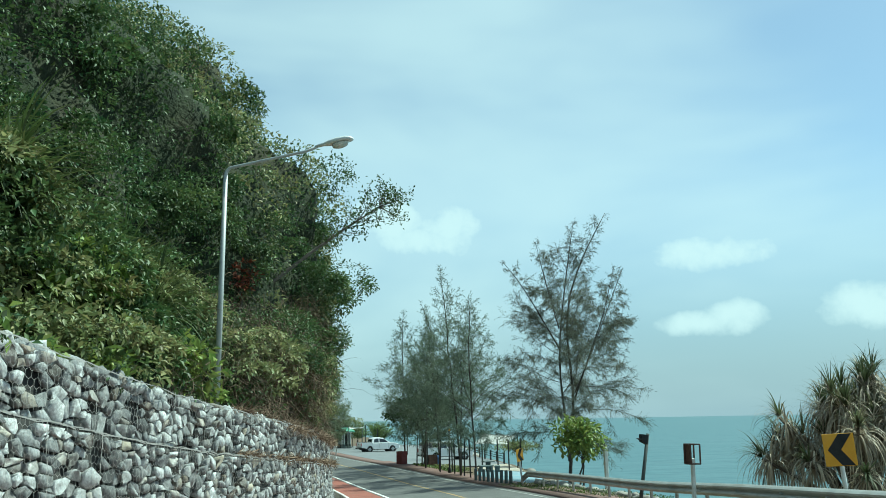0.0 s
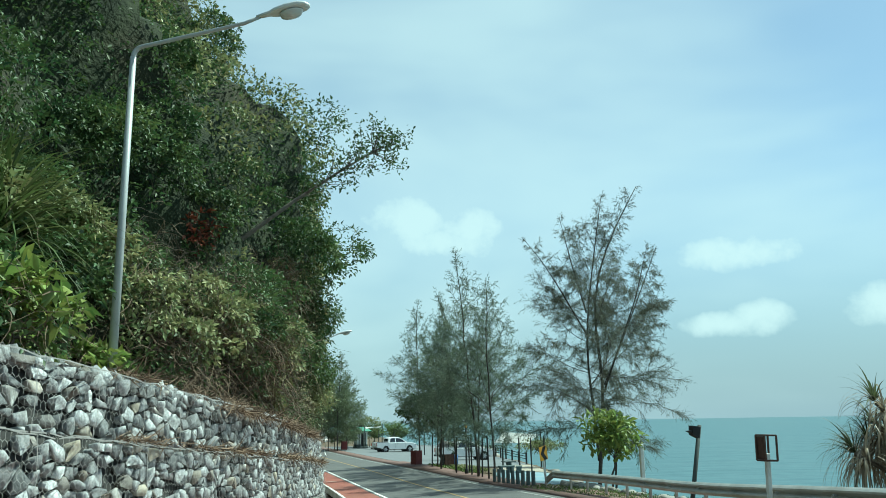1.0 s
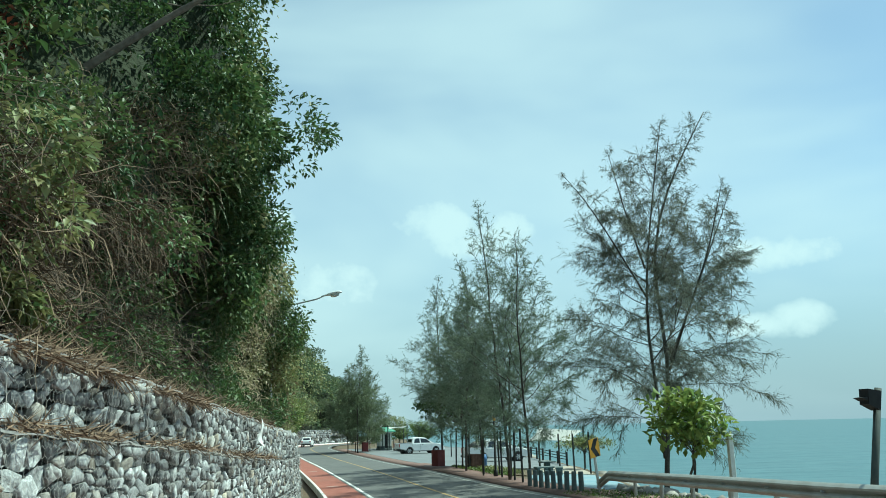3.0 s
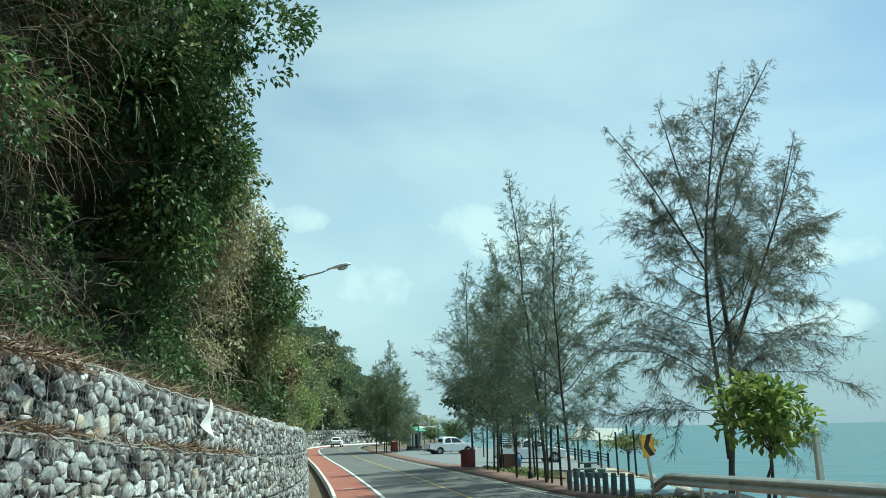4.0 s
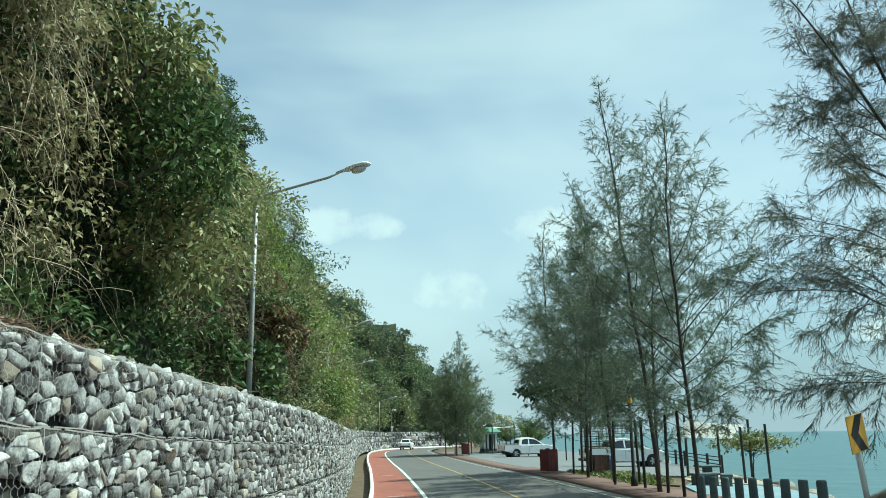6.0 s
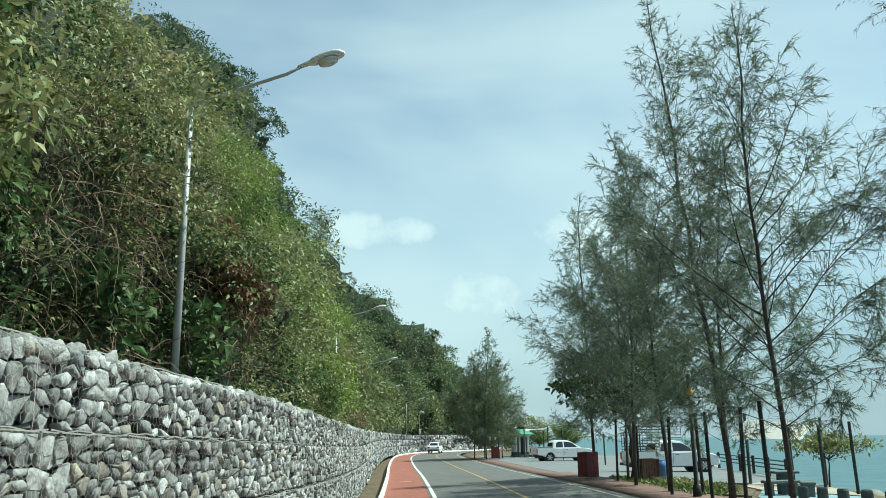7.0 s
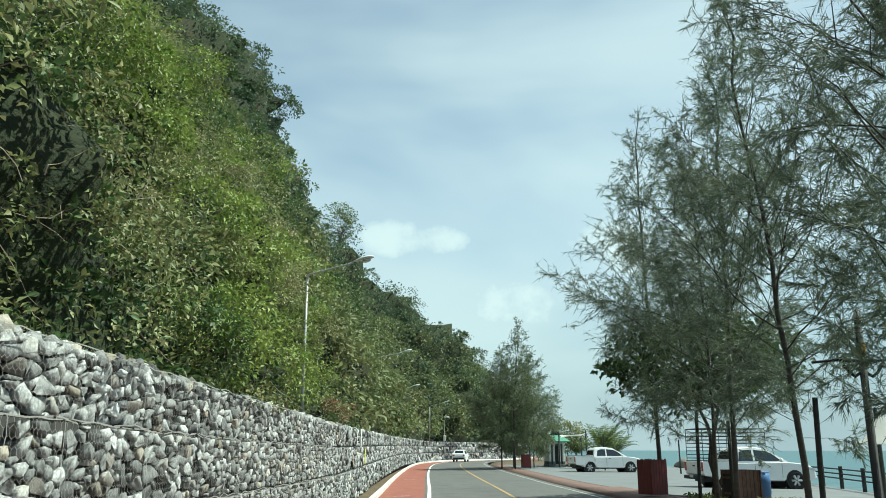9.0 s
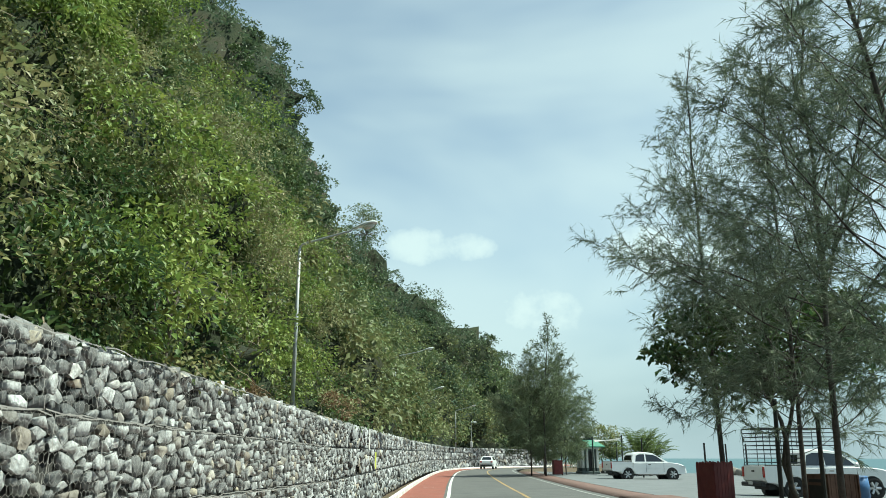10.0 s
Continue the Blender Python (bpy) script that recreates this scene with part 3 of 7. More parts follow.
def land():
    """One sheet from the road out to the shore and the sea bed, and under the hill."""
    xs = np.r_[np.arange(-60, 8, 4.0), np.arange(8, 34, 0.8), np.arange(34, 90, 6.0), 120, 200]
    ys = np.r_[np.arange(-40, 130, 1.2), np.arange(130, 300, 6.0)]
    X, Y = np.meshgrid(xs, ys, indexing="ij")
    O = offset_of(X, Y)
    Z = ground_z(X, Y, O) - 0.02
    shore = np.interp(Y, [-40, 10, 30, 42, 50, 60, 70, 84, 100, 115, 130, 160, 190, 300], [10.4, 10.4, 10.6, 11.8, 15.6, 18.2, 20.8, 22.7, 25.8, 27.5, 27, 22, 15, 12])
    past = O - shore
    Z = Z - np.where(past > 0, np.minimum(past * 0.62, 5.0), 0)
    Z = Z + np.where(past > 0.3, 0.18 * np.sin(X * 2.1 + Y * 1.3) * np.cos(Y * 1.7 - X * 0.6), 0)
    Z = np.where(O < 8.9, Z - 0.5, Z)
    k = np.arange(X.size).reshape(X.shape)
    quads = np.stack([k[:-1, :-1], k[1:, :-1], k[1:, 1:], k[:-1, 1:]], -1).reshape(-1, 4)
    return mesh_np("ground", np.stack([X, Y, Z], -1).reshape(-1, 3), quads, "soil", smooth=True)


single("ground", land(), "brown soil and rubble shore between road and sea", "ground", "structure")
SEA = -4.9
sea = Shape()
ring = [9.0, 60, 200, 700, 2000, 4900]
sea_v = [(15.0 + r * math.cos(a), 20.0 + r * math.sin(a), SEA) for r in ring for a in np.linspace(0, 2 * math.pi, 64, endpoint=False)]
sea_f = [(i * 64 + k, i * 64 + (k + 1) % 64, (i + 1) * 64 + (k + 1) % 64, (i + 1) * 64 + k) for i in range(len(ring) - 1) for k in range(64)] + [tuple(range(63, -1, -1))]
sea.add(sea_v, sea_f)
single("water", sea.mesh("water", "water"), "calm turquoise-green sea reaching the horizon", "sea", "structure")

single("pavement", strip("pavement", np.arange(station(24), station(74), 1.0), 8.76, 10.5, "paving", 0.06, 3, depth=0.3), "reddish-brown paved verge along the road", "pavement", "structure")

# ---- gabion wall ----
ROWS = ((0.0, 0.72, -0.16), (0.72, 1.57, -0.07), (1.57, 3.0, 0.0))


# backing sheet behind the stones, coloured dark to show shade in the gaps
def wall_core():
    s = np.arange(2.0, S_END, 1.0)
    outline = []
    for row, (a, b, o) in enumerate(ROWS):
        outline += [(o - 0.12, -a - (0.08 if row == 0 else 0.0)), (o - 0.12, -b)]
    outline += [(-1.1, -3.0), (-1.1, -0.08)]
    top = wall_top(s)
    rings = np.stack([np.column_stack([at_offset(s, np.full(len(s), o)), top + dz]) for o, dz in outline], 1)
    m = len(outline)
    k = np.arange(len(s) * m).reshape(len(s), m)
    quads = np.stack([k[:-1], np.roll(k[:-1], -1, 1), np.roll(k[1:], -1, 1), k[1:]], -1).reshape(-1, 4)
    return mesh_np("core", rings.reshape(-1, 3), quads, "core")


def rock_hull(seed):
    """An angular broken block about one metre long, as vertices and triangles."""
    r = np.random.default_rng(seed)
    bm = bmesh.new()
    half = np.array([0.5, r.uniform(0.36, 0.47), r.uniform(0.28, 0.42)])
    for sx in (-1, 1):
        for sy in (-1, 1):
            for sz in (-1, 1):
                corner = np.array([sx, sy, sz])
                for k in r.choice(3, 1 if r.uniform() < 0.35 else 2, replace=False):
                    p = corner * r.uniform(0.72, 1.0, 3)
                    p[k] *= r.uniform(0.35, 0.8)
                    bm.verts.new(p * half)
    got = bmesh.ops.convex_hull(bm, input=bm.verts)
    bmesh.ops.delete(bm, geom=list({e for e in got["geom_unused"] + got["geom_interior"] if isinstance(e, bmesh.types.BMVert)}), context="VERTS")
    bm.verts.ensure_lookup_table()
    bm.verts.index_update()
    v = np.array([p.co[:] for p in bm.verts])
    t = np.array([[p.index for p in f.verts] for f in bm.faces])
    bm.free()
    return v, t


HULLS = [rock_hull(100 + k) for k in range(24)]


def clip(poly, nx, nz, limit):
    """The part of a polygon where nx * s + nz * z stays below the limit."""
    kept = []
    for k, (x1, z1) in enumerate(poly):
        x0, z0 = poly[k - 1]
        d0, d1 = nx * x0 + nz * z0 - limit, nx * x1 + nz * z1 - limit
        if d0 * d1 < 0:
            f = d0 / (d0 - d1)
            kept.append((x0 + (x1 - x0) * f, z0 + (z1 - z0) * f))
        if d1 <= 0:
            kept.append((x1, z1))
    return kept


def packed_cells(length, a, b, size):
    """Tightly packed stone outlines over one stretch of a basket row, by stretch and drop."""
    wide = 1.45
    nx, nz = round(length / (size * wide * 0.72)), max(2, round((b - a) / (size * 0.85)))
    i, j = np.meshgrid(np.arange(nx), np.arange(nz), indexing="ij")
    p = np.stack([(i + 0.5 + 0.5 * (j % 2)) / nx * length, a + (j + 0.5) / nz * (b - a)], -1).reshape(-1, 2)
    p = p + rng.uniform(-0.5, 0.5, p.shape) * size * np.array([wide, 1.0])
    p[:, 0] %= length
    p[:, 1] = np.clip(p[:, 1], a + 0.02, b - 0.02)
    p = p[rng.uniform(size=len(p)) > 0.33] / np.array([wide, 1.0])
    every = np.concatenate([p, p - (length / wide, 0), p + (length / wide, 0)])
    # a large stone pushes its borders outwards
    weight = np.tile(rng.uniform(-1, 1, len(p)), 3) * size * size * 0.16
    cells = []
    for n, c in enumerate(p):
        gap = every - c
        near = np.argsort(np.hypot(*gap.T))[1:17]
        w = size * 1.1
        poly = [(c[0] - w, max(a + 0.012, c[1] - w)), (c[0] + w, max(a + 0.012, c[1] - w)), (c[0] + w, min(b - 0.012, c[1] + w)), (c[0] - w, min(b - 0.012, c[1] + w))]
        for k in near:
            g = gap[k]
            poly = clip(poly, g[0], g[1], g @ (c + g / 2) + (weight[n] - weight[k]) / 2)
        # drop corners that lie almost on one another
        poly = [q for k, q in enumerate(poly) if math.dist(q, poly[k - 1]) > 0.018]
        # and leave a hole between the stones here and there
        if len(poly) >= 3 and rng.uniform() > 0.09:
            cells.append(np.array(poly) * np.array([wide, 1.0]))
    return cells


def cell_stone(poly):
    """One broken stone with a flat split face that fills an outline: places (stretch, outward, drop) and triangles."""
    n = len(poly)
    c = poly.mean(0)
    reach = math.sqrt(max(1e-4, np.ptp(poly[:, 0]) * np.ptp(poly[:, 1])))
    rim = c + (poly - c) * (1 - 0.018 / reach * rng.uniform(0.2, 2.8, (n, 1)))
    rim = rim + (np.roll(rim, 1, 0) - rim) * rng.uniform(0.0, 0.2, (n, 1))
    # a few lie deep between the others
    lift = rng.uniform(-0.007, 0.005) - (0.04 if rng.uniform() < 0.2 else 0.0)
    tilt = rng.normal(0, (0.1, 0.17))
    out_rim = lift - 0.008 + (rim - c) @ tilt + rng.normal(0, 0.005, n)
    # the split face is one plane, or two planes that meet along a ridge
    face = c + (rim - c) * rng.uniform(0.88, 1.0, (n, 1))
    flat = lift + 0.010 * rng.uniform(0.3, 1.3)
    out_face = flat + (face - c) @ tilt + rng.normal(0, 0.006, n)
    if rng.uniform() < 0.55:
        a = rng.uniform(0, math.pi)
        across = (face - c) @ np.array([math.cos(a), math.sin(a)])
        out_face = out_face - np.clip(across - rng.uniform(-0.02, 0.03), 0, None) * rng.uniform(0.15, 0.5)
    mid = c + rng.normal(0, 0.12, 2) * reach
    out_mid = flat + (mid - c) @ tilt + rng.normal(0.002, 0.007)
    back = c + (rim - c) * 0.62
    v = np.concatenate([np.column_stack([back[:, 0], np.full(n, -0.11), back[:, 1]]), np.column_stack([rim[:, 0], out_rim, rim[:, 1]]), np.column_stack([face[:, 0], out_face, face[:, 1]]), [[mid[0], out_mid, mid[1]]]])
    k = np.arange(n)
    j = (k + 1) % n
    t = np.concatenate([np.column_stack([k, j, n + j]), np.column_stack([k, n + j, n + k]), np.column_stack([n + k, n + j, 2 * n + j]), np.column_stack([n + k, 2 * n + j, 2 * n + k]), np.column_stack([2 * n + k, 2 * n + j, np.full(n, 3 * n)])])
    return v, t


def packed_tile(length, size):
    """The stones of all rows over one stretch, each with its outward offset."""
    stones = []
    for a, b, o in ROWS:
        for poly in packed_cells(length, a, min(b, 2.75), size):
            v, t = cell_stone(poly)
            stones.append((v + np.array([0, o - 0.02, 0]), t))
    return stones


def to_wall(v, s0):
    """From stretch, outward and drop to the world."""
    s = s0 + v[:, 0]
    return np.column_stack([at_offset(s, v[:, 1] + 0.02 * np.sin(s * 3.1) * np.sin(v[:, 2] * 4.0)), wall_top(s) - v[:, 2]])


def laid_tiles(tiles, length, s_lo, s_hi):
    joined = [join(t) for t in tiles]
    pieces, k = [], 0
    for s0 in np.arange(s_lo, s_hi - 0.01, length):
        v, t = joined[(k * 5 + k // 3) % len(joined)]
        pieces.append((to_wall(v, s0), t))
        k += 1
    return join(pieces)


def top_stones(s_lo, s_hi, size):
    """The stones that lie on top: stretch, offset, drop, and three sizes."""
    found = []
    s = s_lo
    while s < s_hi:
        for back in (0.13, 0.30, 0.48):
            big = size * rng.uniform(0.8, 1.3)
            found.append((s + rng.uniform(0, size), -0.16 - back, 0.05 + rng.uniform(-0.03, 0.03), big, big, big))
        s += size
    return np.array(found)


def stone_frames(found):
    s = found[:, 0]
    p = at_offset(s, found[:, 1])
    centre = np.column_stack([p, wall_top(s) - found[:, 2]])
    h = heading(s)
    return centre, h


def joined_stones(found):
    centre, h = stone_frames(found)
    pieces = []
    for (c, d, row) in zip(centre, h, found):
        v, t = HULLS[rng.integers(len(HULLS))]
        e = Euler(rng.uniform(0, 6.3, 3)).to_matrix()
        v = v @ np.array(e).T * (row[3], row[4], row[5])
        pieces.append((c + v[:, :1] * np.array([*d, 0]) + v[:, 1:2] * np.array([d[1], -d[0], 0]) + v[:, 2:] * np.array([0, 0, 1.0]), t))
    return join(pieces)


wall = thing("retaining_wall", "long gabion wall of grey limestone rubble in wire baskets", "gabion wall", kind="structure")
part("core", wall_core(), "core", wall, "near-black backing sheet that gives the gaps between stones their shade")
TILE = 6.0
NEAR_LO = float(station(6.0)) + TILE * round((float(station(45.5)) - float(station(6.0))) / TILE)
NEAR_HI = NEAR_LO + 1.8
FIRST = NEAR_LO - TILE * math.floor((NEAR_LO - float(station(3.0))) / TILE)
near_tiles = [packed_tile(TILE, 0.135) for _ in range(4)]
rest = packed_tile(TILE - 1.8, 0.135)
far_tiles = [packed_tile(12.0, 0.25) for _ in range(2)]
end_tiles = [packed_tile(20.0, 0.42)]
S_MID = NEAR_LO + TILE * 4
S_FAR = S_MID + 12.0 * 6
found = top_stones(station(3.0), S_FAR, 0.2)
rubble = [laid_tiles(near_tiles, TILE, FIRST, NEAR_LO), laid_tiles([rest], TILE, NEAR_HI, NEAR_LO + TILE), laid_tiles(near_tiles[::-1], TILE, NEAR_LO + TILE, S_MID),
          laid_tiles(far_tiles, 12.0, S_MID, S_FAR), laid_tiles(end_tiles, 20.0, S_FAR, S_END - 22), joined_stones(found)]
part("rubble", mesh_np("rubble", *join(rubble), "stone"), "stone", wall, "angular grey and white limestone rubble")["kind"] = "stuff"


def wire_net(s_lo, s_hi):
    """Hexagonal wire netting over the face, and the twisted wires along the basket edges."""
    w, h = 0.085, 0.11
    segs = []
    for a, b, o in ROWS:
        nz, ns = int((min(b, 2.6) - a) / (h * 0.75)), int((s_hi - s_lo) / w)
        i, j = np.meshgrid(np.arange(ns), np.arange(nz), indexing="ij")
        s = s_lo + (i + 0.5 * (j % 2)) * w
        z = a + j * h * 0.75
        for (s0, z0), (s1, z1) in (((0, 0), (w / 2, h * 0.25)), ((w / 2, h * 0.25), (w, 0)), ((w / 2, h * 0.25), (w / 2, h * 0.75))):
            segs.append(np.stack([s + s0, z + z0, s + s1, z + z1, np.full(s.shape, o + 0.075), np.full(s.shape, 0.0019)], -1).reshape(-1, 6))
    g = np.concatenate(segs)
    g[:, [1, 3]] += rng.normal(0, 0.004, (len(g), 1))
    # selvedge wires along each seam and up each basket's side
    long_s = np.arange(s_lo, s_hi, 0.25)
    for a, b, o in ROWS:
        for dz in (a + 0.012, min(b, 2.6) - 0.012):
            wob = rng.normal(0, 0.012, len(long_s) + 1)
            g = np.concatenate([g, np.column_stack([long_s, dz + wob[:-1], long_s + 0.25, dz + wob[1:], np.full(len(long_s), o + 0.085), np.full(len(long_s), 0.006)])])
    for s in np.arange(s_lo, s_hi, 1.0):
        for a, b, o in ROWS:
            zz = np.linspace(a, min(b, 2.6), 6)
            ss = s + rng.normal(0, 0.01, 6)
            g = np.concatenate([g, np.column_stack([ss[:-1], zz[:-1], ss[1:], zz[1:], np.full(5, o + 0.085), np.full(5, 0.005)])])
    bulge = 0.03 * np.sin(g[:, 0] * 5.1) * np.sin(g[:, 1] * 6.0)
    ends = []
    for s, z in ((g[:, 0], g[:, 1]), (g[:, 2], g[:, 3])):
        ends.append(np.column_stack([at_offset(s, g[:, 4] + bulge), wall_top(s) - z]))
    a, b = ends
    h2 = heading(g[:, 0])
    out_way = np.column_stack([h2[:, 1], -h2[:, 0], np.zeros(len(g))])
    side = unit(np.cross(unit(b - a), out_way)) * g[:, 5:6]
    v = np.stack([a + side, a - side, b - side, b + side], 1).reshape(-1, 3)
    return mesh_np("wire_net", v, np.arange(len(v)).reshape(-1, 4), "wire")


part("wire_net", wire_net(station(6), station(66)), "wire", wall, "rusting galvanised hexagonal wire netting")["kind"] = "stuff"


def seam_weeds(count, s_lo, s_hi, drop, o, label):
    """Dry straws and litter that lie along a seam of the wall."""
    s = rng.uniform(s_lo, s_hi, count)
    s = s[np.sin(s * 1.7) + np.sin(s * 4.1 + 1) * 0.7 > rng.uniform(-1.6, 1.0, count)]
    base = np.column_stack([at_offset(s, o + rng.uniform(-0.1, 0.05, len(s))), wall_top(s) - drop + rng.uniform(-0.01, 0.05, len(s))])
    h = heading(s)
    way = unit(np.column_stack([h, np.zeros(len(s))]) * rng.choice([-1, 1], (len(s), 1)) + rng.normal(0, 0.45, (len(s), 3)) + np.column_stack([h[:, 1], -h[:, 0], -0.1 * np.ones(len(s))]) * 0.3)
    tip = base + way * rng.uniform(0.08, 0.4, (len(s), 1))
    return single("dry_weeds", mesh_np("dry_weeds", *blade_arrays(base, tip, rng.uniform(0.006, 0.022, len(s))), "straw"), label, "weeds", "stuff")


seam_weeds(3000, station(13), station(31), 0.69, -0.04, "dry orange-brown weeds along the wall's upper seam")
seam_weeds(4200, station(13), station(33), -0.03, -0.22, "dry orange-brown weeds along the top of the gabion wall")
seam_weeds(2600, station(15.5), station(25), 0.10, -0.02, "dry brown weeds hanging over the gabion wall's edge")

# ---- hillside ----
# profiles behind the wall at stations (by the wall foot's y): back distance and height over the wall's top
BANK = [
    (-22, [(0.3, 0), (1.2, 0.6), (2.6, 2.4), (4.2, 4.6), (5.6, 8), (8, 14), (16, 22), (40, 40)]),
    (10, [(0.3, 0), (1.0, 0.5), (2.2, 1.9), (3.6, 3.6), (4.9, 5.6), (6.2, 9), (9.5, 15), (40, 36)]),
    (15, [(0.6, 0), (1.4, 0.4), (2.3, 1.2), (3.3, 2.3), (5.2, 3.2), (5.8, 6.5), (7.2, 11.5), (40, 36)]),
    (19.5, [(0.5, 0), (1.2, 0.5), (1.5, 1.4), (1.9, 2.4), (4.0, 3.1), (4.4, 6.2), (5.4, 11), (40, 36)]),
]
BLUFF = [
    (23, [(0.6, 0), (1.3, 0.9), (1.4, 1.9), (0.9, 3.0), (2.5, 4.2), (2.9, 7.0), (5.2, 12), (40, 36)]),
    (27, [(0.7, 0), (1.9, 0.9), (2.3, 2.2), (1.9, 3.6), (0.95, 5.8), (1.3, 8.4), (4.4, 13), (40, 36)]),
    (33, [(0.8, 0), (1.6, 1.0), (1.8, 2.4), (1.7, 4.2), (1.9, 6.2), (3.2, 8.6), (8, 12), (40, 36)]),
    (37, [(0.9, 0), (1.2, 0.9), (1.2, 2.2), (1.6, 3.2), (2.8, 4.2), (4.4, 6.4), (9, 11.5), (40, 36)]),
]
SLOPE = [
    (40, [(1.3, 0), (1.5, 0.6), (1.8, 1.6), (2.6, 3.0), (3.8, 5.0), (5.6, 8.2), (11.5, 16), (40, 36)]),
    (44, [(1.3, 0), (1.5, 0.5), (2.0, 1.6), (2.9, 3.0), (4.2, 5.4), (6.4, 9.2), (12.6, 17), (40, 36)]),
    (50, [(0.8, 0), (1.1, 0.6), (1.8, 2.0), (3.0, 3.8), (5.0, 7.0), (7.8, 11), (14.0, 18.5), (42, 36)]),
    (60, [(0.5, 0), (0.8, 0.6), (1.6, 2.2), (3.4, 4.4), (6.0, 8.5), (9.2, 13), (16.0, 21), (44, 38)]),
]
HILL = [
    (80, [(0.5, 0), (0.8, 0.7), (1.8, 2.4), (3.8, 5.0), (7.0, 9.5), (10.8, 15.5), (19.0, 25), (48, 42)]),
    (105, [(0.5, 0), (1.0, 0.9), (2.4, 2.8), (4.8, 6.0), (8.8, 12), (13.4, 20), (22.0, 31), (50, 44)]),
    (142, [(0.5, 0), (1.2, 1.0), (4.0, 5.0), (9.8, 14), (16.2, 27), (19.8, 40), (23.8, 51), (37, 61)]),
    (156, [(0.5, 0), (1.0, 1.0), (3.0, 4.0), (7.0, 9.0), (13, 17), (21, 27), (32, 38), (70, 50)]),
]
FAR_HILL = [
    (170, [(0.5, 0), (1.0, 1.0), (3.0, 4.0), (7.0, 8.0), (13, 15), (21, 24), (32, 34), (70, 40)]),
    (184, [(0.5, 0), (1.0, 1.0), (2.5, 3.5), (5.0, 7.5), (9, 13.5), (16, 21), (26, 28), (60, 34)]),
    (205, [(0.5, 0), (1.0, 1.0), (2.5, 3.5), (5.0, 6.5), (9, 11), (16, 17), (26, 23), (60, 28)]),
    (290, [(0.5, 0), (1.0, 1.0), (2.5, 3.0), (5.0, 5), (9, 8), (16, 12), (26, 16), (60, 20)]),
]
PROFILES = BANK + BLUFF + SLOPE + HILL + FAR_HILL
PROFILE_S = [float(station(y)) for y, _ in PROFILES]
PROFILE = np.array([p for _, p in PROFILES])


def hill_points(s, u):
    """Places on the hillside at stretch s and height parameter u from 0 to 1."""
    s, u = np.broadcast_arrays(np.asarray(s, float), np.asarray(u, float))
    knots = np.linspace(0, 1, PROFILE.shape[1])
    f = np.interp(s, PROFILE_S, np.arange(len(PROFILE_S)))
    i = np.clip(f.astype(int), 0, len(PROFILE_S) - 2)
    w = f - i
    w = w * w * (3 - 2 * w)
    k = np.clip((u * (len(knots) - 1)).astype(int), 0, len(knots) - 2)
    q = u * (len(knots) - 1) - k
    lo = PROFILE[i, k] * (1 - q)[..., None] + PROFILE[i, k + 1] * q[..., None]
    hi = PROFILE[i + 1, k] * (1 - q)[..., None] + PROFILE[i + 1, k + 1] * q[..., None]
    bz = lo * (1 - w)[..., None] + hi * w[..., None]
    p = at_offset(s, -bz[..., 0] - 0.1)
    return np.concatenate([p, (wall_top(s) - 0.1 + bz[..., 1])[..., None]], -1)


def lumps_at(p, size, seed):
    """Smooth pseudo-random swells between -1 and 1."""
    r = np.random.default_rng(seed)
    total = np.zeros(p.shape[:-1])
    for octave, weight in ((1.0, 0.6), (2.1, 0.3), (4.3, 0.15)):
        for _ in range(3):
            d = unit(r.normal(size=3)) * octave * 2 * math.pi / size
            total += weight / 1.6 * np.sin(p @ d + r.uniform(0, 6.3))
    return total


def hill_grid(s, u):
    S, U = np.meshgrid(s, u, indexing="ij")
    p = hill_points(S, U)
    ds = np.gradient(p, axis=0)
    du = np.gradient(p, axis=1)
    nrm = unit(np.cross(ds, du))
    reach = np.linalg.norm(p[..., :2] - np.array([8.0, 30.0]), axis=-1)
    amp = np.clip(reach * 0.018, 0.55, 2.2) * np.clip(U * 7, 0.08, 1)
    amp = amp * (1 + 0.3 * np.clip((p[..., 1] - 43) / 4, 0, 1) * np.clip((95 - p[..., 1]) / 12, 0, 1))
    q = p + nrm * (lumps_at(p, 4.0, 3) * amp * 1.15 + lumps_at(p, 14.0, 5) * amp * 0.9)[..., None]
    # hollows round the feet of two lamp posts
    near = np.clip(1.3 - np.hypot((q[..., 0] - 4.6) / 2.2, (q[..., 1] - 64.2) / 4.6), 0, 0.7) * np.clip((4.2 - q[..., 2]) / 1.5, 0, 1)
    q[..., 0] -= 2.3 * near
    near = np.clip(1.3 - np.hypot((q[..., 0] - 0.3) / 1.2, (q[..., 1] - 14.0) / 1.7), 0, 0.7) * np.clip((3.0 - q[..., 2]) / 0.8, 0, 1)
    q[..., 0] -= 0.9 * near
    q[..., 1] += 0.5 * near
    return q, nrm


HILL_S = np.r_[np.arange(3.0, station(80), 0.7), np.arange(station(80), S_END, 2.5)]
HILL_U = np.linspace(0, 1, 64)
HP, HN = hill_grid(HILL_S, HILL_U)
k = np.arange(HP.shape[0] * HP.shape[1]).reshape(HP.shape[:2])
hill_quads = np.stack([k[:-1, :-1], k[1:, :-1], k[1:, 1:], k[:-1, 1:]], -1).reshape(-1, 4)
# seen through thin foliage, its dark colour passes for shade in the hollows
single("hillside", mesh_np("hillside", HP.reshape(-1, 3), hill_quads, "slope", smooth=True), "steep earth slope, coloured near black for the shade under dense vegetation", "hillside", "structure")


ROCK_FACE = hill_points(station(141.5), 0.6)


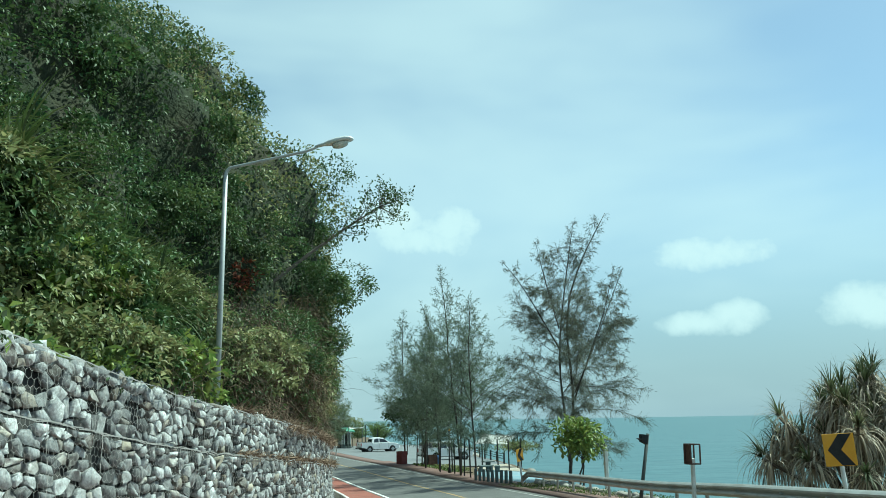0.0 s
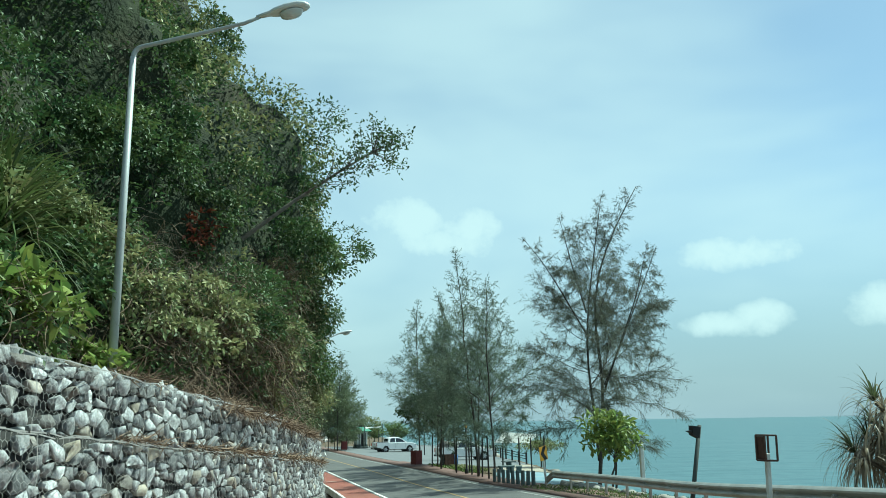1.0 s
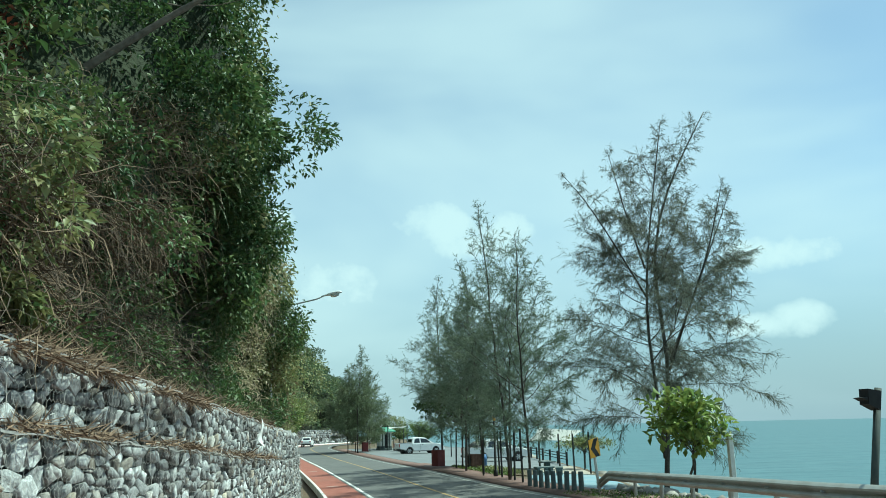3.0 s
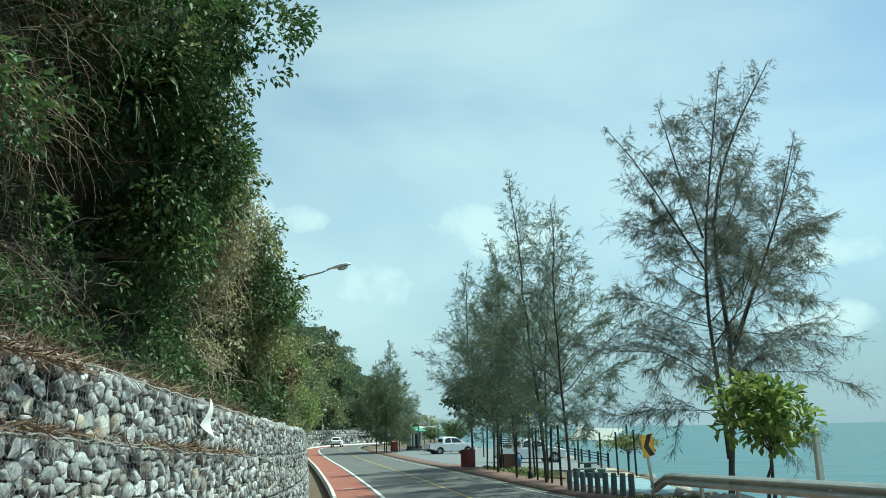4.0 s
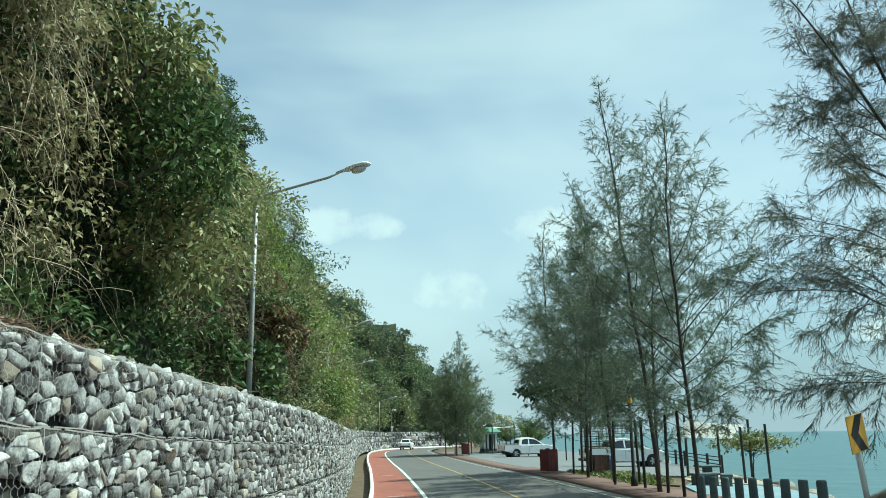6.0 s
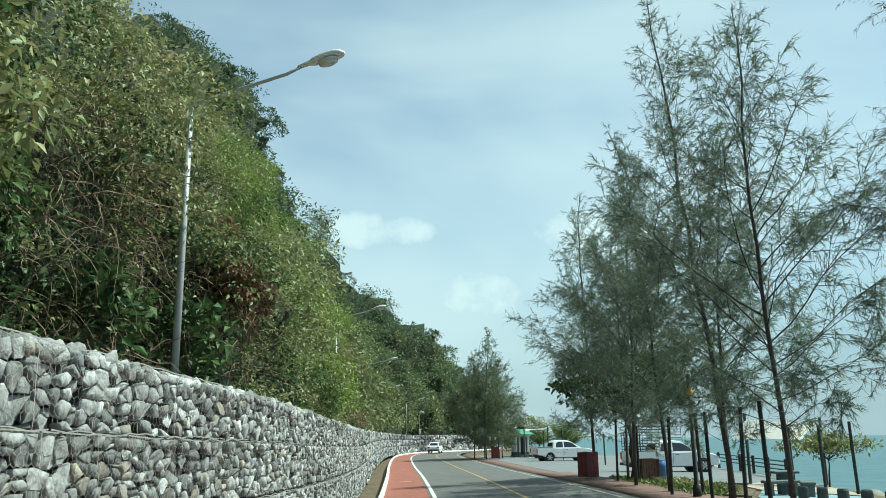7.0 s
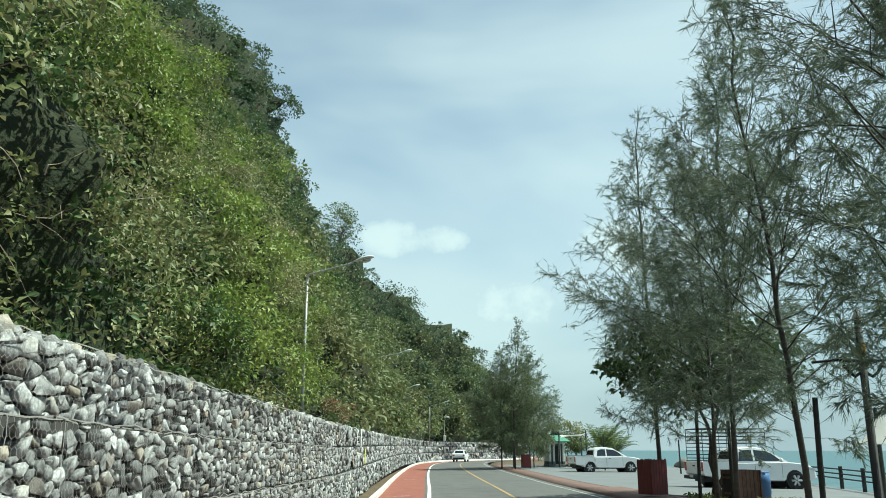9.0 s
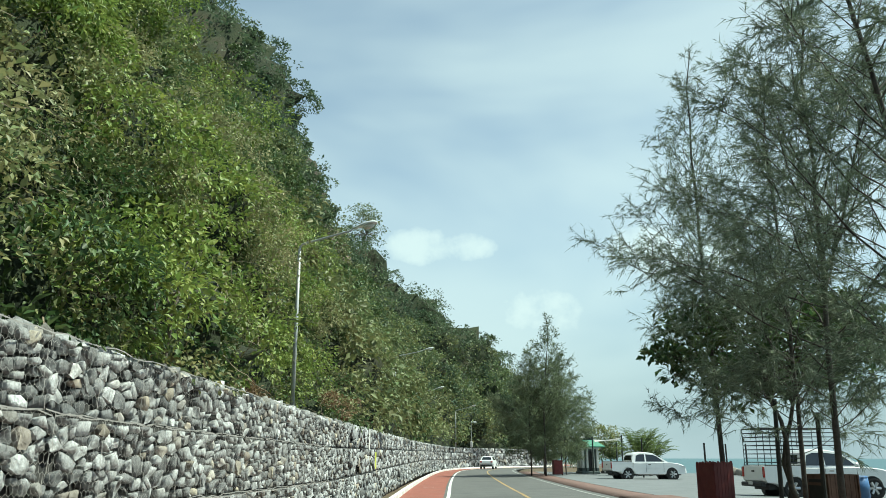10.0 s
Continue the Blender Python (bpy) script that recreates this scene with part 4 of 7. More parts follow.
def scatter(count, s_lo, s_hi, u_lo, u_hi, thin=True):
    """Random places on the hillside, even by area, and the outward directions there."""
    i0, i1 = np.searchsorted(HILL_S, [s_lo, s_hi])
    j0, j1 = int(u_lo * 63), max(int(u_lo * 63) + 1, int(u_hi * 63))
    i1 = min(i1, len(HILL_S) - 1)
    p, n = HP[i0:i1 + 1, j0:j1 + 1], HN[i0:i1 + 1, j0:j1 + 1]
    area = np.linalg.norm(np.cross(p[1:, :-1] - p[:-1, :-1], p[:-1, 1:] - p[:-1, :-1]), axis=-1)
    cell = rng.choice(area.size, count, p=(area / area.sum()).ravel())
    i, j = np.divmod(cell, area.shape[1])
    a, b = rng.uniform(0, 1, (2, count))
    a, b = a[:, None], b[:, None]
    where = (p[i, j] * (1 - a) + p[i + 1, j] * a) * (1 - b) + (p[i, j + 1] * (1 - a) + p[i + 1, j + 1] * a) * b
    # the bare rock face stays free
    bare = np.linalg.norm((where - ROCK_FACE) / np.array([6.0, 5.0, 6.0]), axis=1) < 1
    # and so do the lamp posts
    bare |= (np.hypot(where[:, 0] - 4.5, where[:, 1] - 41.6) < 1.3) & (where[:, 2] < 1.2)
    bare |= (np.hypot((where[:, 0] - 4.5) / 1.5, (where[:, 1] - 64.4) / 3.8) < 1) & (where[:, 2] < 3.0)
    bare |= (np.hypot((where[:, 0] - 0.4) / 0.5, (where[:, 1] - 13.9) / 1.0) < 1) & (where[:, 2] < 2.5)
    # and the trunk of the tree that leans out from the bluff
    way = np.array([3.9, 0.3, 3.15])
    along = np.clip((where - np.array([1.2, 24.2, 4.75])) @ way / (way @ way), 0, 1)
    bare |= np.linalg.norm(where - np.array([1.2, 24.2, 4.75]) - along[:, None] * way, axis=1) < 0.85
    # the hollows between the shrubs stay thin
    if thin:
        bare |= (lumps_at(where, 4.0, 3) < -0.22) & (rng.uniform(size=count) < np.where(where[:, 1] < 39, 0.5, 0.55)) & (where[:, 1] < 90) & (where[:, 2] < 8)
    normal = n[i, j]
    other = rng.choice(np.flatnonzero(~bare), int(bare.sum()))
    where[bare] = where[other] + rng.normal(0, 0.15, (len(other), 3))
    normal[bare] = normal[other]
    return where, normal


def foliage(name, clumps, leaves, size, leaf, zone, mat, label, flat=0.7, proud=0.4, hang=0.25):
    """Clumps of leaves over a zone of the hillside, as one mesh."""
    c, n = scatter(clumps, *zone)
    r = size * rng.uniform(0.5, 1.5, clumps)
    c = c + n * (r * proud)[:, None]
    c = np.repeat(c, leaves, 0)
    nn = np.repeat(n, leaves, 0)
    rr = np.repeat(r, leaves)
    d = unit(rng.normal(size=c.shape) + nn * 0.9 + np.array([0, 0, 0.25]))
    p = c + d * (rr * rng.uniform(0.35, 1.0, len(rr)) ** 0.6)[:, None] * np.array([1, 1, flat])
    way = unit(d * 0.7 + rng.normal(size=d.shape) * 0.6 - np.array([0, 0, hang]))
    face = unit(d * 0.5 + np.array([0, 0, 0.8]) + rng.normal(size=d.shape) * 0.45)
    length = leaf * rng.uniform(0.6, 1.45, len(p))
    v, t = leaf_arrays(p, way, face, length, length * rng.uniform(0.4, 0.62, len(p)))
    return single(name, mesh_np(name, v, t, mat), label, "foliage", "stuff")


def vines(name, count, zone, length, mat, label, width=0.008, curl=0.35, proud=0.35, fall=0.8):
    """Thin trailing stems over a zone of the hillside, as one mesh."""
    p, n = scatter(count, *zone)
    p = p + n * (proud * rng.uniform(0.3, 1.3, (count, 1)))
    d = unit(n * 0.8 + rng.normal(size=p.shape) * 0.8)
    step = (length * rng.uniform(0.4, 1.5, (count, 1))) / 9
    side = unit(np.cross(d, rng.normal(size=p.shape)))
    pieces, last = [], p
    for k in range(9):
        d = unit(d + rng.normal(size=d.shape) * curl - np.array([0, 0, 0.16 * fall * (1 + k * 0.25)]))
        then = last + d * step
        w = side * width * (1 - k / 11)
        v = np.stack([last - w, last + w, then + w, then - w], 1).reshape(-1, 3)
        pieces.append((v, np.arange(len(v)).reshape(-1, 4)))
        last = then
    return single(name, mesh_np(name, *join(pieces), mat), label, "vines", "stuff")


def crowns(name, count, radius, sub, leaves, leaf, zone, mat, label, squash=0.75, proud=0.5):
    """Rounded shrub or tree crowns that stand out from the slope, each of many small leaf clumps."""
    c, n = scatter(count, *zone)
    r = radius * rng.uniform(0.55, 1.5, count)
    out_way = unit(n + np.array([0, 0, 0.7]))
    c = c + out_way * (r * proud)[:, None]
    c2, n2, r2 = np.repeat(c, sub, 0), np.repeat(out_way, sub, 0), np.repeat(r, sub)
    d = unit(rng.normal(size=c2.shape) + n2 * 1.0)
    c2 = c2 + d * r2[:, None] * np.array([1, 1, squash]) * rng.uniform(0.75, 1.05, (len(c2), 1))
    c3, d3, r3 = np.repeat(c2, leaves, 0), np.repeat(d, leaves, 0), np.repeat(r2 * 0.34, leaves)
    e = unit(rng.normal(size=c3.shape) + d3 * 0.8)
    p = c3 + e * (r3 * rng.uniform(0.2, 1.0, len(r3)) ** 0.6)[:, None] * np.array([1, 1, 0.6])
    way = unit(e * 0.7 + d3 * 0.3 + rng.normal(size=e.shape) * 0.55 - np.array([0, 0, 0.3]))
    face = unit(d3 * 0.4 + np.array([0, 0, 0.9]) + rng.normal(size=e.shape) * 0.4)
    length = leaf * rng.uniform(0.6, 1.4, len(p))
    v, t = leaf_arrays(p, way, face, length, length * rng.uniform(0.38, 0.6, len(p)))
    return single(name, mesh_np(name, v, t, mat), label, "foliage", "stuff")


# part of the bluff's shade is in leaf_dark's colour, the crest's sun in leaf
foliage("bluff_foliage", 2100, 34, 0.38, 0.095, (station(4), station(40), 0.0, 0.6), "leaf_dark", "dense creepers and shrubs hanging over the bluff, dark green deepened to show shade")
crowns("bluff_trees", 55, 1.0, 20, 38, 0.12, (station(5), station(31), 0.52, 0.86), "leaf_dark", "tree crowns high on the bluff, dark green deepened to show shade")
foliage("bluff_shade", 1150, 36, 0.5, 0.113, (station(4), station(31), 0.48, 0.88), "leaf_dark", "dense trees high on the bluff, dark green deepened to show shade", proud=0.5)
foliage("bluff_crest", 420, 44, 0.6, 0.13, (station(22), station(35), 0.5, 0.9), "leaf", "dense green trees and creepers high on the bluff, lighter leaf colour for sunlight", proud=0.6)
crowns("bluff_shrubs", 85, 0.7, 16, 40, 0.098, (station(4), station(38), 0.12, 0.72), "leaf_dark", "rounded shrubs standing out from the bluff, dark green deepened to show shade")
crowns("bluff_bushes", 40, 0.6, 15, 40, 0.105, (station(7), station(19.5), 0.03, 0.45), "leaf", "lighter green bushes among the dark creepers")
# on the slope leaf_dark colours in the shaded hollows, leaf_sun the sunlit tops
foliage("slope_understory", 3000, 22, 0.4, 0.15, (station(39), station(80), 0.0, 0.78, False), "leaf_dark", "low green creepers covering the slope, leaf colour darkened for shaded hollows", proud=0.3)
foliage("slope_foliage", 1150, 42, 0.45, 0.095, (station(39), station(84), 0.0, 0.6, False), "leaf", "dense green shrubs and creepers on the slope", proud=0.7)
foliage("slope_crest", 1050, 40, 0.5, 0.095, (station(39), station(84), 0.45, 0.9), "leaf_sun", "green shrubs high on the slope, leaf colour lightened for sunlight", proud=0.6)
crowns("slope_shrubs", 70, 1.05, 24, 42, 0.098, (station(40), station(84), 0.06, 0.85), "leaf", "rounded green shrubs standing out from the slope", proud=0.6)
crowns("slope_sunlit_shrubs", 56, 0.95, 22, 40, 0.095, (station(40), station(84), 0.3, 0.88), "leaf_sun", "green shrubs standing out from the slope, leaf colour lightened for sunlight", proud=0.6)
crowns("slope_dark_shrubs", 40, 1.0, 18, 42, 0.098, (station(40), station(84), 0.06, 0.85), "leaf_dark", "darker green shrubs on the slope")
crowns("slope_bright_shrubs", 44, 1.0, 22, 48, 0.11, (station(54), station(73), 0.1, 0.6), "leaf_bright", "bright green shrubs on the slope", proud=0.75)
vines("slope_twigs", 1500, (station(44), station(84), 0.02, 0.7), 1.2, "slope_twig", "thin grey-brown twigs and dry stems among the slope's shrubs", width=0.008, proud=0.7, fall=0.35)
foliage("bank_herbs", 100, 45, 0.3, 0.16, (station(6), station(14), 0.02, 0.3), "leaf_bright", "bright broad-leaved herbs above the gabion wall", proud=0.7)
foliage("hill_forest", 1500, 20, 1.2, 0.34, (station(78), station(122), 0.11, 0.93), "leaf_far", "dense green undergrowth covering the steep hill", proud=0.4)
foliage("dome_forest", 1500, 20, 1.3, 0.4, (station(118), station(168), 0.3, 0.97), "leaf_dome", "dense dark green forest clinging to the steep dome of the hill", proud=0.5)
foliage("hill_understory", 1300, 24, 1.0, 0.3, (station(76), station(135), 0.09, 0.5), "leaf_far", "dense green undergrowth at the foot of the hill", proud=0.6)
foliage("ridge_forest", 1400, 24, 1.5, 0.42, (station(132), station(230), 0.09, 0.6), "leaf_far", "dense dark green forest on the far slope", proud=0.6)
foliage("ridge_cover", 1500, 22, 1.4, 0.42, (station(152), station(215), 0.06, 0.9), "leaf_dome", "dark green forest along the far ridge", proud=0.5)
crowns("hill_trees", 130, 1.5, 16, 24, 0.3, (station(80), station(122), 0.14, 0.9), "leaf_far", "rounded green tree crowns covering the steep hill")
crowns("dome_trees", 120, 1.8, 16, 26, 0.36, (station(119), station(168), 0.35, 0.97), "leaf_dome", "dark green tree crowns on the steep dome of the hill")
crowns("ridge_trees", 70, 1.8, 14, 24, 0.38, (station(165), station(222), 0.14, 0.93), "leaf_dome", "dark green tree crowns along the far ridge")
crowns("hill_dark_trees", 60, 1.6, 15, 26, 0.32, (station(84), station(124), 0.1, 0.85), "leaf_dark", "darker green tree crowns on the hill")
vines("dry_vines", 1300, (station(20.5), station(24.6), 0.36, 0.5), 1.2, "dry", "tangled dry brown vines hanging from the bluff", width=0.0065, proud=0.6)
vines("bank_stems", 420, (station(11), station(16.5), 0.0, 0.16), 0.9, "dry", "dry stems and grass at the foot of the bank", width=0.006, proud=0.3)
vines("bluff_stems", 260, (station(14), station(36), 0.02, 0.7), 1.0, "dry", "thin brown stems among the creepers", width=0.007)
vines("dry_creepers", 1200, (station(38.5), station(45), 0.02, 0.45), 1.1, "dry", "tangled brown dry creepers on the slope", proud=0.6)
vines("pale_vines", 1900, (station(31.4), station(34.2), 0.08, 0.8), 1.1, "pale_dry", "curtain of pale dry vines hanging down the bluff", curl=0.24, proud=0.6, fall=1.2, width=0.006)
foliage("pale_creeper", 650, 36, 0.28, 0.078, (station(31.2), station(34.4), 0.1, 0.84), "leaf_pale", "pale olive creeper hanging in a curtain down the bluff", proud=2.3, hang=0.6)
vines("brown_tangle", 1000, (station(15), station(23), 0.03, 0.42), 1.1, "dry", "brown tangle of dry stems over the low shrubs", width=0.0065, proud=0.6)
vines("dark_tangle", 2000, (station(15), station(26), 0.0, 0.4), 1.0, "dry_dark", "dark brown tangle of dead stems low on the bluff", width=0.006, proud=0.55)
vines("lower_vines", 500, (station(15), station(21), 0.02, 0.22), 1.1, "dry", "tangled brown stems low on the bank", proud=0.4)
crowns("brown_shrubs", 5, 0.6, 12, 40, 0.09, (station(57), station(72), 0.03, 0.09), "dry_leaf", "dry brown shrubs at the foot of the slope above the gabion wall")
crowns("dry_shrubs", 7, 0.55, 12, 40, 0.11, (station(40), station(48), 0.1, 0.45), "dry_leaf", "dry brown shrubs among green creepers on the slope")
vines("wall_weeds", 1500, (station(14), station(34), 0.0, 0.03), 0.5, "dry", "dry brown weeds along the top of the gabion wall", proud=0.25)

# the bare brown rock face high on the hill
rock_s, rock_u = np.linspace(station(137.5), station(147.0), 26), np.linspace(0.53, 0.68, 26)
rp = hill_points(*np.meshgrid(rock_s, rock_u, indexing="ij"))
rn = unit(np.cross(np.gradient(rp, axis=0), np.gradient(rp, axis=1)))
rp = rp + rn * (0.9 + 0.9 * lumps_at(rp, 3.0, 21) + 1.2 * lumps_at(rp * np.array([1, 1, 0.3]), 5.0, 22))[..., None]
k = np.arange(26 * 26).reshape(26, 26)
single("rock_face", mesh_np("rock_face", rp.reshape(-1, 3), np.stack([k[:-1, :-1], k[1:, :-1], k[1:, 1:], k[:-1, 1:]], -1).reshape(-1, 4), "cliff"), "bare brown rock face between the hill's trees", "rock face", "structure")

# ---- trees and bushes ----
def casuarina(label, x, y, height, spread, seed, branches=34, rise=42, low=0.2, lean=(0.0, 0.0), needles=26, mat="needle", up=0.0, droop=0.35, group="casuarina trees", fill=1.3, twigs=1.0, wide=0.0095, level=0.3, skirt=0.4, leaders=()):
    r = np.random.default_rng(seed)
    tree = thing("casuarina_tree", label, "tree", Matrix.Translation(spot(x, y, up)), group)
    trunk, limbs = Shape(), Shape()
    bases, tips = [], []
    f = np.linspace(0, 1, 13)
    r0 = 0.0054 * height
    stems_found = []
    for points, thick, start_low, count, reach in leaders:
        # a leader through a few given places (aside, back, up), smoothed
        q = np.array(points, float)
        u = np.r_[0, np.cumsum(np.linalg.norm(np.diff(q, axis=0), axis=1))]
        line = np.stack([np.interp(f * u[-1], u, q[:, c]) for c in range(3)], 1)
        line[1:-1] = (line[:-2] + 2 * line[1:-1] + line[2:]) / 4
        trunk.tube(line, [r0 * thick * (1 - 0.88 * k) + 0.006 for k in f], 8)
        stems_found.append((line, start_low, count, reach))
    if not leaders:
        bend = np.cumsum(r.normal(0, 0.012 * height, (13, 2)), 0) * f[:, None]
        line = np.column_stack([lean[0] * f**1.2 * height + bend[:, 0], lean[1] * f**1.2 * height + bend[:, 1], f * height - 0.08])
        trunk.tube(line, [r0 * (1 - 0.9 * k) + 0.006 for k in f], 8)
        stems_found.append((line, low, branches, spread))
    for line, low, branches, spread in stems_found:
        for b in range(branches):
            h = low + (0.985 - low) * ((b + r.uniform(0, 1)) / branches)
            p = np.array([np.interp(h, f, line[:, k]) for k in range(3)])
            az = b * 2.4 + r.normal(0, 0.4)
            shape_ = min(1.0, (1 - h) * fill + 0.05) * (skirt + (1 - skirt) * min(1, (h - low) / 0.22))
            long_ = spread * shape_ * r.uniform(0.65, 1.25)
            el = math.radians(rise * (level + (1.25 - level) * h) + r.normal(0, 9))
            d = np.array([math.cos(az) * math.cos(el), math.sin(az) * math.cos(el), math.sin(el)])
            pts = [p]
            seg = long_ / 7
            for k in range(7):
                d = unit(d + r.normal(0, 0.10, 3) + np.array([0, 0, 0.06 if k < 3 else -0.14 * droop]))
                pts.append(pts[-1] + d * seg)
            pts = np.array(pts)
            rb = 0.0045 * long_ + 0.003
            limbs.tube(pts, [rb * (1 - 0.85 * k / 7) for k in range(8)], 4, caps=False)
            # side shoots, and the fine sprays along them
            lines, weight = [pts[2:]], [1.0]
            for k in range(int(2 + long_ * 1.6)):
                u = r.uniform(1.5, 6.5)
                start = np.array([np.interp(u, np.arange(8), pts[:, c]) for c in range(3)])
                sd = unit(unit(pts[-1] - pts[0]) * 0.8 + r.normal(0, 0.55, 3))
                reach = long_ * 0.42 * (1.15 - u / 8) + 0.15
                mid = start + sd * reach * 0.5
                end_ = mid + unit(sd + r.normal(0, 0.25, 3) - np.array([0, 0, 0.5 * droop])) * reach * 0.5
                limbs.tube([start, mid, end_], [rb * 0.45, rb * 0.3, 0.003], 3, caps=False)
                lines.append(np.array([start, mid, end_]))
                weight.append(0.55)
            n_twig = int((5 + long_ * 14) * twigs * (1.9 - 1.6 * h))
            pick = r.choice(len(lines), n_twig, p=np.array(weight) / sum(weight))
            u = r.uniform(0.1, 1.0, n_twig)
            q = np.array([[np.interp(uu * (len(lines[g]) - 1), np.arange(len(lines[g])), lines[g][:, c]) for c in range(3)] for g, uu in zip(pick, u)])
            along = unit(np.array([lines[g][-1] - lines[g][0] for g in pick]))
            td = unit(along * 0.7 + r.normal(0, 0.5, (n_twig, 3)) - np.array([0, 0, droop * 0.45 - 0.1]))
            tl = (0.2 + 0.05 * long_) * r.uniform(0.6, 1.5, n_twig)
            e = q + td * tl[:, None]
            bases.append(q)
            tips.append(e)
            m = np.repeat(np.arange(n_twig), needles)
            w = r.uniform(0.05, 1.0, len(m))[:, None]
            nb = q[m] * (1 - w) + e[m] * w
            nd = unit(td[m] * 0.9 + r.normal(0, 0.42, (len(m), 3)) - np.array([0, 0, droop * 0.8]))
            bases.append(nb)
            tips.append(nb + nd * r.uniform(0.07, 0.24, (len(m), 1)))
    bases, tips = np.concatenate(bases), np.concatenate(tips)
    part("trunk", trunk, "bark", tree, smooth=True)
    part("branchwork", limbs, "bark", tree, smooth=True)["kind"] = "stuff"
    part("crown", mesh_np("crown", *blade_arrays(bases, tips, np.full(len(bases), wide)), mat), mat, tree, "wispy grey-green needles")
    return tree


def broadleaf(name, label, base, height, spread, low, clumps, leaves, leaf, mat, seed, flat=0.6, bark="bark_grey", stems=1, lean=(0, 0), size=0.35, round_=0.5, group="", category="tree", broad=0.45):
    r = np.random.default_rng(seed)
    tree = thing(name, label, category, Matrix.Translation(base), group)
    trunk, centres = Shape(), []
    crown_mid = np.array([lean[0] * height, lean[1] * height, height * (1 + low) / 2])
    radii = np.array([spread, spread, height * (1 - low) / 2])
    for stem in range(stems):
        a = r.uniform(0, 6.3)
        f = np.linspace(0, 1, 8)
        wob = np.cumsum(r.normal(0, 0.02 * height, (8, 2)), 0)
        line = np.column_stack([lean[0] * height * f + wob[:, 0] + math.cos(a) * f * spread * 0.35 * (stems > 1), lean[1] * height * f + wob[:, 1] + math.sin(a) * f * spread * 0.35 * (stems > 1), f * height * (0.45 + 0.5 * low) - 0.06])
        r0 = 0.012 * height + 0.015
        trunk.tube(line, [r0 * (1 - 0.6 * k) for k in f], 7)
        for k in range(clumps // stems):
            d = unit(r.normal(size=3) + np.array([0, 0, 0.2]))
            c = crown_mid + d * radii * r.uniform(round_, 1.0)
            centres.append(c)
            if k % 3 == 0:
                start = line[-1 - int(r.integers(0, 3))]
                mid = (start + c) / 2 + r.normal(0, 0.06 * spread, 3)
                trunk.tube([start, mid, c], [r0 * 0.35, r0 * 0.2, r0 * 0.08], 4, caps=False)
    centres = np.array(centres)
    n = len(centres) * leaves
    c = np.repeat(centres, leaves, 0)
    d = unit(r.normal(size=(n, 3)) + np.array([0, 0, 0.4]))
    p = c + d * (size * r.uniform(0.2, 1.0, n))[:, None] * np.array([1, 1, flat])
    way = unit(d + r.normal(0, 0.5, (n, 3)) - np.array([0, 0, 0.2]))
    face = unit(np.array([0, 0, 1.0]) + r.normal(0, 0.5, (n, 3)))
    long_ = leaf * r.uniform(0.6, 1.35, n)
    part("trunk", trunk, bark, tree, smooth=True)
    part("crown", mesh_np("crown", *leaf_arrays(p, way, face, long_, long_ * 0.5, broad=broad), mat), mat, tree)
    return tree


def strap_tuft(base, out_way, count, length, width, seed, spread=1.0, droop=1.0):
    """Long arching strap leaves from one heart: arrays of places and quads."""
    r = np.random.default_rng(seed)
    d = unit(r.normal(size=(count, 3)) * spread + np.asarray(out_way) + np.array([0, 0, 0.35]))
    side = unit(np.cross(d, np.array([0, 0, 1.0]) + r.normal(0, 0.1, (count, 3))))
    step = length * r.uniform(0.6, 1.25, (count, 1)) / 7
    last = np.asarray(base) + d * 0.05
    pieces = []
    w0 = width * r.uniform(0.7, 1.2, (count, 1))
    shape_ = [0.7, 1.0, 1.0, 0.9, 0.75, 0.5, 0.28, 0.05]
    rows = [np.stack([last - side * w0 * shape_[0], last + side * w0 * shape_[0]], 1)]
    for k in range(7):
        d = unit(d - np.array([0, 0, 0.07 * droop * (1 + 0.6 * k)]))
        last = last + d * step
        rows.append(np.stack([last - side * w0 * shape_[k + 1], last + side * w0 * shape_[k + 1]], 1))
    v = np.stack(rows, 1).reshape(-1, 3)
    i = np.arange(count)[:, None] * 16 + np.arange(7) * 2
    q = np.stack([i, i + 1, i + 3, i + 2], -1).reshape(-1, 4)
    return v, q


def on_hill(y, u, proud=0.0):
    s = float(station(y))
    i, j = int(np.argmin(abs(HILL_S - s))), int(round(u * 63))
    return HP[i, j] + HN[i, j] * proud, HN[i, j]


# the bare tall one behind the guardrail
LEADERS = [(((0, 0, -0.2), (0.25, 0, 2.4), (0.6, 0.1, 4.7), (0.65, 0.2, 5.9), (0.4, 0.3, 7.9), (0.4, 0.3, 10.3), (1.45, 0.3, 13.1), (3.3, 0.3, 16.2)), 1.2, 0.15, 40, 4.9),
           (((0.1, 0, 1.6), (-0.2, -0.3, 4.5), (-0.5, -0.5, 6.3), (-0.4, -0.6, 8.9), (0.1, -0.5, 11.6), (0.85, -0.4, 15.4)), 0.85, 0.08, 38, 4.9),
           (((-0.45, -0.6, 7.8), (-2.0, -0.9, 10.2), (-2.95, -1.0, 11.6), (-3.9, -1.0, 12.7)), 0.42, 0.12, 15, 2.0),
           (((-0.4, -0.5, 9.0), (-0.85, 0.1, 11.7), (-1.3, 0.4, 14.3)), 0.42, 0.12, 14, 2.0),
           (((0.7, 0.1, 5.4), (1.9, 0.6, 7.4), (3.3, 0.9, 10.1), (4.7, 1.1, 13.0)), 0.62, 0.15, 26, 3.0),
           (((0.6, 0.05, 5.0), (1.1, -0.9, 7.2), (1.9, -1.5, 9.6), (2.6, -1.8, 12.4)), 0.5, 0.2, 18, 2.8)]
